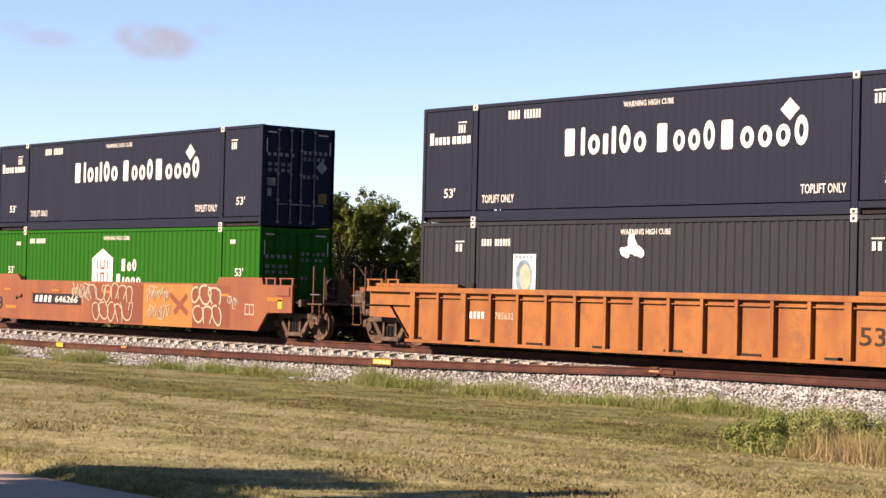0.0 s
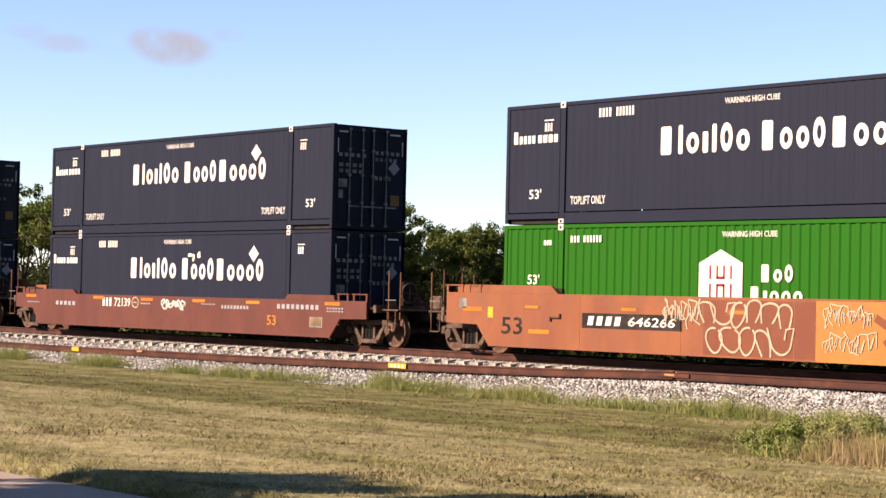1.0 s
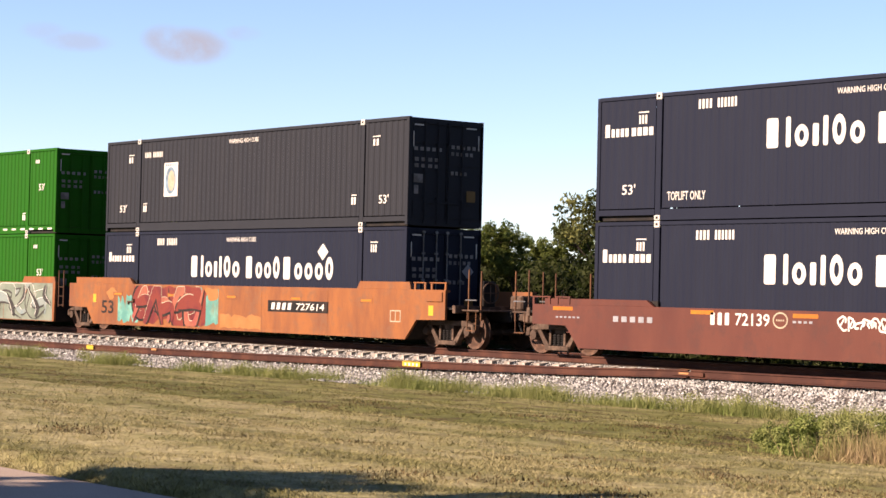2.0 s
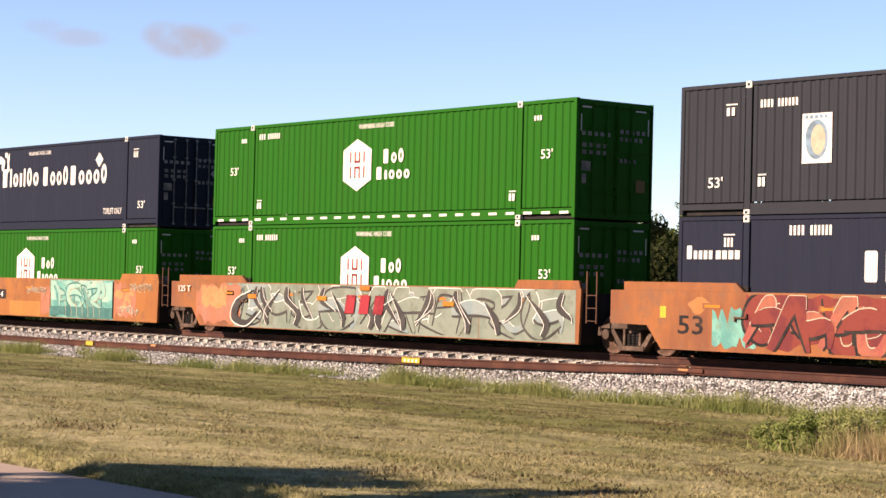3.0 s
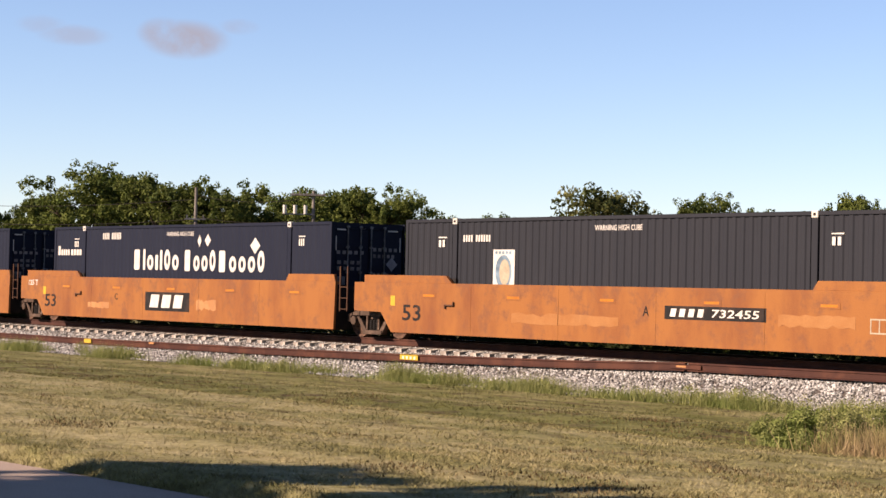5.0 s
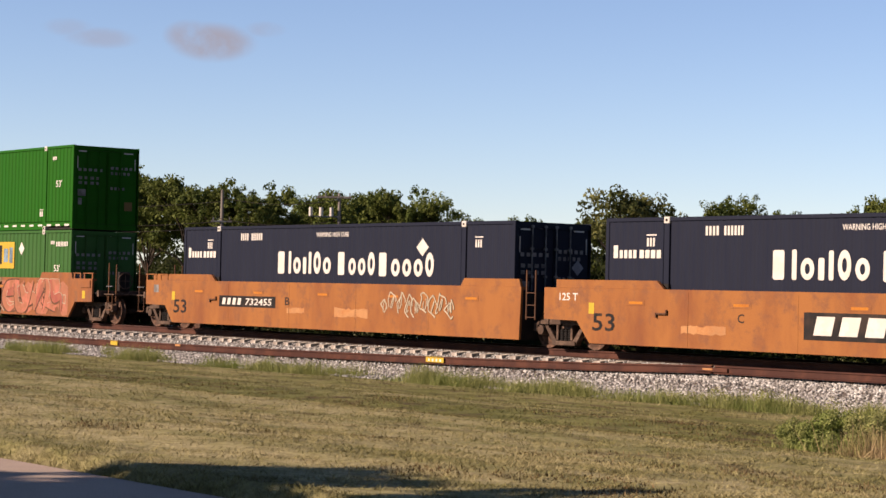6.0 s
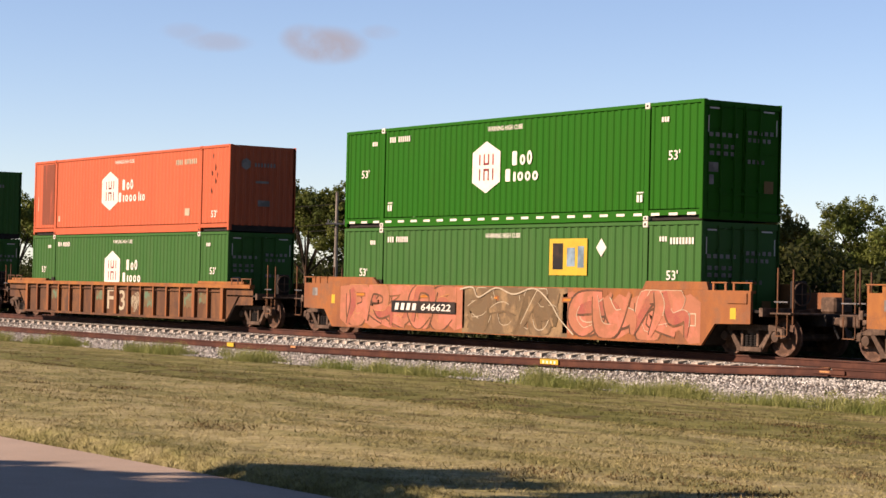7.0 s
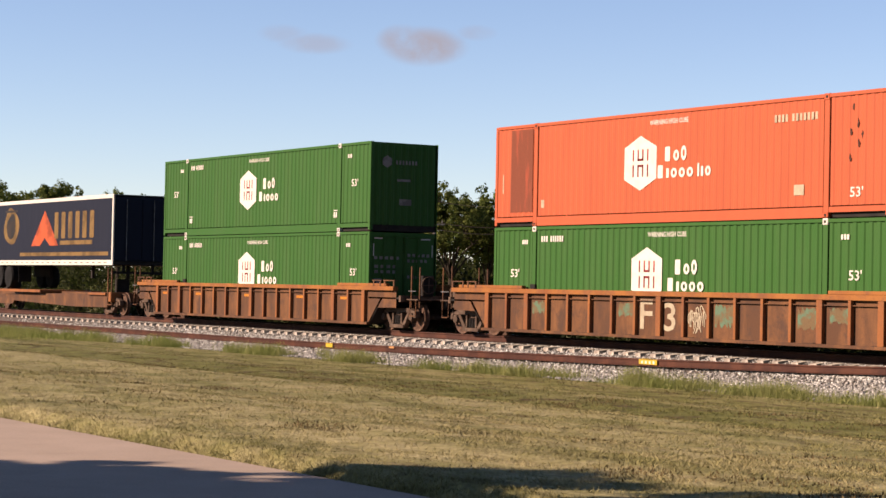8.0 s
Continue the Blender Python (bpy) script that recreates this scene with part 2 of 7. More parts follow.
STONE = mat("ballast_stone", (0.60, 0.59, 0.55), 0.9, tone=0.42, spots=(0.38, 0.36, 0.33), spot_scale=4, spot_amount=0.4, grain=0.3, island=0.65)
GRAVEL = mat("ballast_bed", (0.24, 0.215, 0.20), 0.95, spots=(0.17, 0.14, 0.12), spot_scale=16, spot_amount=0.55, grain=0.5, grain_scale=28, bump=1.0)
STAINED = mat("rust_stained_ballast", (0.20, 0.115, 0.075), 0.95, spots=(0.11, 0.07, 0.05), spot_scale=14, spot_amount=0.55, grain=0.5, grain_scale=26, bump=1.0)


def lawn_mat(name, lift, island=0.0, bump=0.0):
    """Half-dry mown turf: straw, olive and brown thatch in metre patches and hand-wide tufts, greener along the swale."""
    m = bpy.data.materials.new(name)
    m.use_nodes = True
    nt = m.node_tree
    b = nt.nodes["Principled BSDF"]
    b.inputs["Roughness"].default_value, b.inputs["Specular IOR Level"].default_value = 0.95, 0.1
    tc = nt.nodes.new("ShaderNodeTexCoord")

    def cloud(scale, detail, low, high, seed):
        mp, n, r = nt.nodes.new("ShaderNodeMapping"), nt.nodes.new("ShaderNodeTexNoise"), nt.nodes.new("ShaderNodeMapRange")
        mp.inputs["Scale"].default_value, mp.inputs["Location"].default_value = scale, (seed, 2 * seed, 0)
        n.inputs["Scale"].default_value, n.inputs["Detail"].default_value, n.inputs["Roughness"].default_value = 1.0, detail, 0.6
        r.inputs[1].default_value, r.inputs[2].default_value = low, high
        nt.links.new(tc.outputs["Object"], mp.inputs[0])
        nt.links.new(mp.outputs[0], n.inputs["Vector"])
        nt.links.new(n.outputs[0], r.inputs[0])
        return r.outputs[0]

    def blend(factor, a, c):
        mix = nt.nodes.new("ShaderNodeMix")
        mix.data_type = "RGBA"
        for socket, v in (("Factor", factor), ("A", a), ("B", c)):
            if isinstance(v, tuple):
                mix.inputs[socket].default_value = (*(lift * x for x in v), 1)
            else:
                nt.links.new(v, mix.inputs[socket])
        return mix.outputs["Result"]

    def calc(op, a, c):
        n = nt.nodes.new("ShaderNodeMath")
        n.operation, n.use_clamp = op, op != "SUBTRACT"
        for k, v in enumerate((a, c)):
            if isinstance(v, float):
                n.inputs[k].default_value = v
            else:
                nt.links.new(v, n.inputs[k])
        return n.outputs[0]

    # greener strips that follow the mower and the swale
    sep, wave = nt.nodes.new("ShaderNodeSeparateXYZ"), nt.nodes.new("ShaderNodeTexNoise")
    nt.links.new(tc.outputs["Object"], sep.inputs[0])
    wave.inputs["Scale"].default_value, wave.inputs["Detail"].default_value = 0.12, 2
    nt.links.new(tc.outputs["Object"], wave.inputs["Vector"])
    shift = calc("SUBTRACT", sep.outputs[1], -2.5)
    amount = nt.nodes.new("ShaderNodeMath")
    amount.operation = "MULTIPLY_ADD"
    amount.inputs[1].default_value = -5.0
    nt.links.new(wave.outputs[0], amount.inputs[0])
    nt.links.new(shift, amount.inputs[2])
    ramp = nt.nodes.new("ShaderNodeValToRGB")
    place = nt.nodes.new("ShaderNodeMapRange")
    place.inputs[1].default_value, place.inputs[2].default_value = 8.0, 30.0
    nt.links.new(amount.outputs[0], place.inputs[0])
    stops = ramp.color_ramp.elements
    stops[0].position, stops[0].color = 0.0, (0.28, 0.28, 0.28, 1)
    stops[1].position, stops[1].color = 1.0, (0.55, 0.55, 0.55, 1)
    for p, v in ((0.10, 0.1), (0.30, 0.12), (0.36, 0.40), (0.41, 0.15), (0.50, 0.22), (0.50, 0.95), (0.58, 1.0), (0.66, 1.0), (0.72, 0.45), (0.76, 0.4), (0.82, 0.85), (0.9, 0.5)):
        e = stops.new(p)
        e.color = (v, v, v, 1)
    nt.links.new(place.outputs[0], ramp.inputs[0])
    patch = cloud((0.45, 1.0, 1.0), 5, 0.42, 0.62, 3.0)
    green = calc("ADD", calc("MULTIPLY", ramp.outputs[0], 0.85), calc("MULTIPLY", patch, 0.5))
    straw = blend(cloud((2.6, 3.4, 1.0), 4, 0.38, 0.62, 7.0), (0.58, 0.50, 0.26), (0.44, 0.385, 0.165))
    grassy = blend(cloud((1.5, 2.2, 1.0), 4, 0.38, 0.62, 11.0), (0.25, 0.245, 0.075), (0.16, 0.165, 0.044))
    colour = blend(green, straw, grassy)
    # bare brown thatch in scattered hand-wide spots
    spots = calc("MULTIPLY", cloud((1.1, 2.6, 1.0), 4, 0.54, 0.66, 19.0), calc("ADD", ramp.outputs[0], 0.3))
    colour = blend(spots, colour, (0.13, 0.095, 0.045))
    fine = cloud((9.0, 9.0, 9.0), 3, 0.3, 0.7, 23.0)
    r = nt.nodes.new("ShaderNodeMapRange")
    r.inputs[3].default_value, r.inputs[4].default_value = 0.72, 1.3
    nt.links.new(fine, r.inputs[0])
    value = r.outputs[0]
    if island:
        info, q = nt.nodes.new("ShaderNodeNewGeometry"), nt.nodes.new("ShaderNodeMapRange")
        q.inputs[3].default_value, q.inputs[4].default_value = 1 - island, 1 + island
        nt.links.new(info.outputs["Random Per Island"], q.inputs[0])
        mul = nt.nodes.new("ShaderNodeMath")
        mul.operation = "MULTIPLY"
        nt.links.new(value, mul.inputs[0])
        nt.links.new(q.outputs[0], mul.inputs[1])
        value = mul.outputs[0]
    hsv = nt.nodes.new("ShaderNodeHueSaturation")
    nt.links.new(colour, hsv.inputs["Color"])
    nt.links.new(value, hsv.inputs["Value"])
    nt.links.new(hsv.outputs[0], b.inputs["Base Color"])
    if bump:
        bp = nt.nodes.new("ShaderNodeBump")
        bp.inputs["Strength"].default_value, bp.inputs["Distance"].default_value = bump, 0.02
        nt.links.new(fine, bp.inputs["Height"])
        nt.links.new(bp.outputs[0], b.inputs["Normal"])
    return m


LAWN = lawn_mat("dry_lawn_soil", 0.41, 0.0, 0.6)
BLADE = lawn_mat("lawn_grass", 0.46, 0.3)
CLOD = mat("dead_thatch", (0.27, 0.19, 0.09), 0.95, spots=(0.18, 0.125, 0.055), spot_scale=3, bump=0.0, island=0.4)
WEED = mat("green_weeds", (0.29, 0.355, 0.09), 0.8, tone=0.46, spots=(0.41, 0.42, 0.15), spot_scale=0.8, spot_amount=0.5, grain=0.15, grain_scale=3, bump=0.0, island=0.35, through_light=(0.2, 0.26, 0.05))
STRAW = mat("dry_seed_grass", (0.56, 0.41, 0.23), 0.85, tone=0.58, spots=(0.40, 0.34, 0.14), spot_scale=0.8, bump=0.0, island=0.3, through_light=(0.3, 0.2, 0.1))
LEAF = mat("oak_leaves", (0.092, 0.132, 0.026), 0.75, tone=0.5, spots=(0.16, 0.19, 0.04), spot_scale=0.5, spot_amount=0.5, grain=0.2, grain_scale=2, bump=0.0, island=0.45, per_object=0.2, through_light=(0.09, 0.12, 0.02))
# leaf green darkened to carry the shade under trees and behind the cars
SHADE_LEAF = mat("shade_darkened_leaves", (0.04, 0.052, 0.014), 0.8, spots=(0.06, 0.07, 0.018), spot_scale=0.5, spot_amount=0.4, bump=0.0, island=0.45, through_light=(0.05, 0.07, 0.015))
LEAF_DRY = mat("pale_leaves", (0.25, 0.25, 0.075), 0.7, tone=0.5, spots=(0.085, 0.105, 0.03), spot_scale=0.6, spot_amount=0.5, bump=0.0, island=0.4, through_light=(0.13, 0.13, 0.04))
BARK = mat("bark", (0.11, 0.085, 0.06), 0.9, spots=(0.06, 0.048, 0.036), spot_scale=3, spot_amount=0.5, bump=0.6, grain_scale=20)
POLE = mat("weathered_pole", (0.4, 0.36, 0.31), 0.85, spots=(0.26, 0.23, 0.2), streak=4, bump=0.3)
ASPHALT = mat("old_asphalt", (0.72, 0.57, 0.45), 0.9, spots=(0.57, 0.45, 0.35), spot_scale=0.8, spot_amount=0.5, grain=0.2, grain_scale=60, bump=0.12, edge=0.4)
RUBBER = mat("tyre_rubber", (0.02, 0.02, 0.02), 0.8, bump=0.1)

# ---- mesh helpers ----
CACHE = {}


def box(bm, x0, y0, z0, x1, y1, z1):
    v = [bm.verts.new(p) for p in ((x0, y0, z0), (x1, y0, z0), (x1, y1, z0), (x0, y1, z0), (x0, y0, z1), (x1, y0, z1), (x1, y1, z1), (x0, y1, z1))]
    for f in ((3, 2, 1, 0), (4, 5, 6, 7), (0, 1, 5, 4), (1, 2, 6, 5), (2, 3, 7, 6), (3, 0, 4, 7)):
        bm.faces.new([v[i] for i in f])


def slab(bm, outline, y0, y1):
    """A plate with that outline in x and z, from y0 to y1."""
    a = [bm.verts.new((x, y0, z)) for x, z in outline]
    b = [bm.verts.new((x, y1, z)) for x, z in outline]
    bm.faces.new(a)
    bm.faces.new(b[::-1])
    n = len(a)
    for i in range(n):
        bm.faces.new((a[(i + 1) % n], a[i], b[i], b[(i + 1) % n]))


def rod(bm, p, q, r, n=8):
    p, q = Vector(p), Vector(q)
    turn = (q - p).to_track_quat("Z", "Y").to_matrix()
    rings = [[bm.verts.new(c + turn @ Vector((r * math.cos(2 * math.pi * k / n), r * math.sin(2 * math.pi * k / n), 0))) for k in range(n)] for c in (p, q)]
    for k in range(n):
        bm.faces.new((rings[0][k], rings[0][(k + 1) % n], rings[1][(k + 1) % n], rings[1][k]))
    bm.faces.new(rings[0][::-1])
    bm.faces.new(rings[1])


def lathe(bm, profile, n=28, centre=(0, 0, 0)):
    """A solid turned about the y axis; profile: pairs of radius and y."""
    c = Vector(centre)
    rings = [[bm.verts.new(c + Vector((r * math.cos(2 * math.pi * k / n), y, r * math.sin(2 * math.pi * k / n)))) for k in range(n)] for r, y in profile]
    for a, b in zip(rings, rings[1:]):
        for k in range(n):
            bm.faces.new((a[k], b[k], b[(k + 1) % n], a[(k + 1) % n]))
    bm.faces.new(rings[0])
    bm.faces.new(rings[-1][::-1])


def mesh_of(name, bm, material, bevel=0.0):
    bmesh.ops.recalc_face_normals(bm, faces=bm.faces)
    if bevel:
        bmesh.ops.bevel(bm, geom=list(bm.edges), offset=bevel, segments=1, affect="EDGES", clamp_overlap=True)
    me = bpy.data.meshes.new(name)
    bm.to_mesh(me)
    bm.free()
    me.materials.append(material)
    return me


def part(name, bm, material, parent, label="", bevel=0.0, at=None):
    """Links a bmesh, or a mesh that is there already, as one object under parent."""
    me = bm if isinstance(bm, bpy.types.Mesh) else mesh_of(name, bm, material, bevel)
    ob = new(name, me)
    ob.parent = parent
    if at is not None:
        ob.matrix_basis = at
    return tagged(ob, label)


def cached(key, material, make, bevel=0.0):
    """A mesh made once for this key and material."""
    k = (key, material.name)
    if k not in CACHE:
        bm = bmesh.new()
        make(bm)
        CACHE[k] = mesh_of(key[0] if isinstance(key, tuple) else key, bm, material, bevel)
    return CACHE[k]


def thing(name, label, category, group="", kind=""):
    return tagged(new(name), label, category, group, kind)


def boxes(name, items, material, parent, label="", bevel=0.0):
    bm = bmesh.new()
    for it in items:
        box(bm, *it)
    return part(name, bm, material, parent, label, bevel)


def flat(name, outlines, y, material, parent, label="", thick=0.003, split=False):
    """Thin sheets (paint, foil, plates) lying on an upright face at y; split: every sheet an object of its own."""
    if split:
        return [flat(name, [o], y, material, parent, label, thick) for o in outlines]
    bm = bmesh.new()
    for o in outlines:
        slab(bm, o, y - thick, y)
    ob = part(name, bm, material, parent, label)
    if len(outlines) > 1:
        tagged(ob, kind="stuff")
    return ob


def rect(x0, z0, x1, z1, r=0.0):
    if not r:
        return [(x0, z0), (x1, z0), (x1, z1), (x0, z1)]
    pts = []
    for cx, cz, a0 in ((x1 - r, z0 + r, -90), (x1 - r, z1 - r, 0), (x0 + r, z1 - r, 90), (x0 + r, z0 + r, 180)):
        pts += [(cx + r * math.cos(radians(a0 + a)), cz + r * math.sin(radians(a0 + a))) for a in (0, 45, 90)]
    return pts


def letters(name, text, x0, z0, x1, z1, y, material, parent, slant=0.0):
    """Painted characters in the built-in font that fill the given field."""
    key = ("text", text)
    if key not in CACHE:
        cu = bpy.data.curves.new("text", "FONT")
        cu.body, cu.resolution_u, cu.offset = text, 2, 0.012
        ob = bpy.data.objects.new("text", cu)
        scene.collection.objects.link(ob)
        bpy.context.view_layer.update()
        me = bpy.data.meshes.new_from_object(ob.evaluated_get(bpy.context.evaluated_depsgraph_get()))
        CACHE[key] = ([tuple(v.co) for v in me.vertices], [tuple(p.vertices) for p in me.polygons])
        bpy.data.objects.remove(ob)
        bpy.data.curves.remove(cu)
        bpy.data.meshes.remove(me)
    vs, fs = CACHE[key]
    a = np.array(vs)
    lo, hi = a.min(0), a.max(0)
    sx, sz = (x1 - x0) / (hi[0] - lo[0]), (z1 - z0) / (hi[1] - lo[1])
    me = bpy.data.meshes.new(name)
    me.from_pydata([(x0 + (p[0] - lo[0]) * sx + slant * (p[1] - lo[1]) * sz, y, z0 + (p[1] - lo[1]) * sz) for p in vs], [], fs)
    me.materials.append(material)
    return part(name, me, material, parent)


# letter widths and heights of a painted word, drawn as plain bars: t tall, x low, n narrow
def word_bars(pattern, x0, z0, x1, high):
    widths = [{"T": 1.0, "t": 0.8, "x": 0.85, "n": 0.42, "i": 0.34, "l": 0.34}[c] for c in pattern]
    k = (x1 - x0) / (sum(widths) + 0.16 * (len(widths) - 1))
    out, x = [], x0
    for c, w in zip(pattern, widths):
        h = high * {"T": 1.0, "t": 1.0, "x": 0.74, "n": 0.74, "i": 0.98, "l": 1.02}[c]
        wide = w * k
        if c in "iln":
            out.append(rect(x, z0, x + wide * 0.8, z0 + h, 0.08 * k))
        elif c == "T":
            out.append(rect(x + 0.05 * wide, z0, x + 0.72 * wide, z0 + h, 0.1 * k))
        else:
            # a plain oval ring
            cx, cz, n = x + 0.46 * wide, z0 + h / 2, 16
            ring = [(cx + 0.46 * wide * math.cos(6.2832 * j / n), cz + h / 2 * math.sin(6.2832 * j / n)) for j in range(n + 1)]
            hole = [(cx + 0.17 * wide * math.cos(6.2832 * j / n), cz + 0.24 * h * math.sin(6.2832 * j / n)) for j in range(n + 1)]
            out.append(ring[:-1] + [(ring[-1][0], ring[-1][1] - 1e-4), (hole[-1][0], hole[-1][1] - 1e-4)] + hole[-2::-1])
        x += wide + 0.16 * k
    return out


def diamond(x, z, w, h):
    return [(x, z - h / 2), (x + w / 2, z), (x, z + h / 2), (x - w / 2, z)]


def bars(x0, z0, x1, z1, n, fill=0.62):
    """A line of small writing as n plain bars."""
    k = (x1 - x0) / n
    return [rect(x0 + i * k, z0, x0 + (i + fill) * k, z1) for i in range(n)]


def stroke(points, width):
    """Quads of a painted line through the points, edge to edge."""
    pts = [p for i, p in enumerate(points) if i == 0 or math.hypot(p[0] - points[i - 1][0], p[1] - points[i - 1][1]) > 0.004]
    if len(pts) < 2:
        return []
    sides = []
    for i, (x, z) in enumerate(pts):
        (ax, az), (bx, bz) = pts[max(0, i - 1)], pts[min(len(pts) - 1, i + 1)]
        d = math.hypot(bx - ax, bz - az) or 1
        nx, nz = -(bz - az) / d * width / 2, (bx - ax) / d * width / 2
        sides.append(((x + nx, z + nz), (x - nx, z - nz)))
    return [[a[0], a[1], b[1], b[0]] for a, b in zip(sides, sides[1:])]


def blob(cx, cz, rx, rz, rng, n=18, rough=0.18):
    f = [(rng.uniform(0, 6.28), rng.uniform(0.3, 1)) for _ in range(3)]
    pts = []
    for k in range(n):
        a = 2 * math.pi * k / n
        r = 1 + rough * sum(s * math.sin((j + 2) * a + p) for j, (p, s) in enumerate(f))
        pts.append((cx + rx * r * math.cos(a), cz + rz * r * math.sin(a)))
    return pts


def clip(outline, x0, z0, x1, z1):
    return [(min(max(x, x0), x1), min(max(z, z0), z1)) for x, z in outline]


def curl(cx, cz, w, h, rng, n=12):
    """A looping hand-drawn line."""
    p, q = rng.uniform(0, 6.28), rng.choice((1, 1, 2))
    turns = rng.uniform(0.7, 1.25)
    return [(cx + w / 2 * math.sin(2 * math.pi * turns * k / n + p) * (1 - 0.4 * k / n), cz + h / 2 * math.cos(2 * math.pi * q * turns * k / n + p * 0.7)) for k in range(n + 1)]


def shard(cx, cz, w, h, rng):
    """An angular letter-like outline with swept corners."""
    n = rng.randint(6, 9)
    pts = []
    for k in range(n):
        a = 2 * math.pi * (k + rng.uniform(-0.3, 0.3)) / n
        r = rng.choice((0.55, 0.75, 1.0, 1.1))
        pts.append(Vector((cx + w / 2 * r * math.cos(a) + 0.25 * h * math.sin(a) * rng.choice((-1, 1)) * 0.5, cz + h / 2 * r * math.sin(a))))
    out = []
    for k in range(n):
        p, q, s = pts[k - 1], pts[k], pts[(k + 1) % n]
        for t in (0.0, 0.5, 1.0):
            a, b = p.lerp(q, 0.84), q.lerp(s, 0.16)
            out.append(tuple(a.lerp(q, t).lerp(q.lerp(b, t), t)))
    return out


def ragged(x0, z0, x1, z1, seed):
    """An overpainted field with uneven edges."""
    r = random.Random(seed)
    n = 14
    top = [(x0 + (x1 - x0) * i / n, z1 - abs(r.gauss(0, 0.12)) * (z1 - z0)) for i in range(n + 1)]
    low = [(x0 + (x1 - x0) * i / n, z0 + abs(r.gauss(0, 0.12)) * (z1 - z0)) for i in range(n + 1)]
    return low + top[::-1]

# ---- the place: ground, track, trees ----
SIDE = 32.64                 # y of the containers' near faces
MID = SIDE + 1.2955          # centre line of the track
rng = random.Random(7)


def ground_z(x, y):
    """Height of the ground: road verge, lawn with mower swales, ballast shoulder, and flat land beyond."""
    steps = ((-400, -0.42), (8.7, -0.4), (9.0, -0.24), (12, -0.27), (16, -0.42), (18.2, -0.48), (20.6, -0.64), (26, -0.76), (29.3, -0.83), (31.0, -0.8), (31.95, -0.665), (32.3, -0.46), (32.62, -0.335), (32.7, -0.322), (32.8, -0.272), (33.05, -0.19), (34.9, -0.172), (35.1, -0.33), (37.2, -0.8), (45, -0.7), (400, -0.6), (6000, -0.6))
    for (a, za), (b, zb) in zip(steps, steps[1:]):
        if y <= b:
            z = za + (zb - za) * (y - a) / (b - a)
            break
    if 9.3 < y < 29:
        e = min(1, (y - 9.3) / 2, (29 - y) / 2)
        z += e * (0.035 * math.sin(y * 1.15 + 0.8 + 0.02 * x) + 0.03 * noise.noise(Vector((x * 0.35, y * 0.6, 0))))
    return z


def grid_mesh(name, xs, ys, material, lift=0.0):
    vs = [(x, y, ground_z(x, y) + lift) for y in ys for x in xs]
    n = len(xs)
    fs = [(j * n + i, j * n + i + 1, (j + 1) * n + i + 1, (j + 1) * n + i) for j in range(len(ys) - 1) for i in range(n - 1)]
    me = bpy.data.meshes.new(name)
    me.from_pydata(vs, [], fs)
    me.materials.append(material)
    for p in me.polygons:
        p.use_smooth = True
    return me


def span(a, b, step):
    n = max(1, round((b - a) / step))
    return [a + (b - a) * i / n for i in range(n + 1)]


xs = [-5000, -1500, -600, -300, -200] + span(-150, -90, 4) + span(-88, 10, 0.6) + [20, 40, 100, 400, 1500, 5000]
ys = [-5000, -600, -60, 0, 8.7, 8.85] + span(9.0, 29.3, 0.4) + [30.1, 31.0, 31.95, 32.3, 32.62, 32.7, 32.8, 33.05, 34.9, 35.1, 37.2, 39, 45, 60, 100, 400, 1500, 5000]
ground = tagged(new("ground", grid_mesh("ground", xs, ys, LAWN)), "mown half-dry lawn and flat grassland", "ground", kind="structure")


def road():
    bm = bmesh.new()
    for x0, x1 in zip(span(-400, 200, 20), span(-400, 200, 20)[1:]):
        box(bm, x0, 2.6, -0.6, x1, 8.72, -0.352)
    bmesh.ops.remove_doubles(bm, verts=bm.verts, dist=0.001)
    tagged(new("road", mesh_of("road", bm, ASPHALT)), "pale worn asphalt lane beside the lawn", "road", kind="structure")


road()


def blades(name, spots, heights, widths, material, label, category, lean=0.5, seed=3, lean_least=0.0):
    """One joined mesh of single grass blades; spots: array of x, y, z."""
    r = np.random.RandomState(seed)
    n = len(spots)
    a = r.uniform(0, 2 * np.pi, n)
    tilt = r.uniform(lean_least, lean, n)
    b = r.uniform(0, 2 * np.pi, n)
    side = np.stack([np.cos(a), np.sin(a), np.zeros(n)], 1) * (widths / 2)[:, None]
    tip = np.stack([np.cos(b) * np.sin(tilt), np.sin(b) * np.sin(tilt), np.cos(tilt)], 1) * heights[:, None]
    v = np.empty((n, 3, 3))
    v[:, 0], v[:, 1], v[:, 2] = spots - side, spots + side, spots + tip
    me = bpy.data.meshes.new(name)
    me.vertices.add(3 * n)
    me.vertices.foreach_set("co", v.reshape(-1))
    me.loops.add(3 * n)
    me.loops.foreach_set("vertex_index", np.arange(3 * n, dtype=np.int32))
    me.polygons.add(n)
    me.polygons.foreach_set("loop_start", np.arange(0, 3 * n, 3, dtype=np.int32))
    me.update(calc_edges=True)
    me.materials.append(material)
    return tagged(new(name, me), label, category, kind="stuff")


def on_ground(x, y):
    return np.array([ground_z(a, b) for a, b in zip(x, y)])


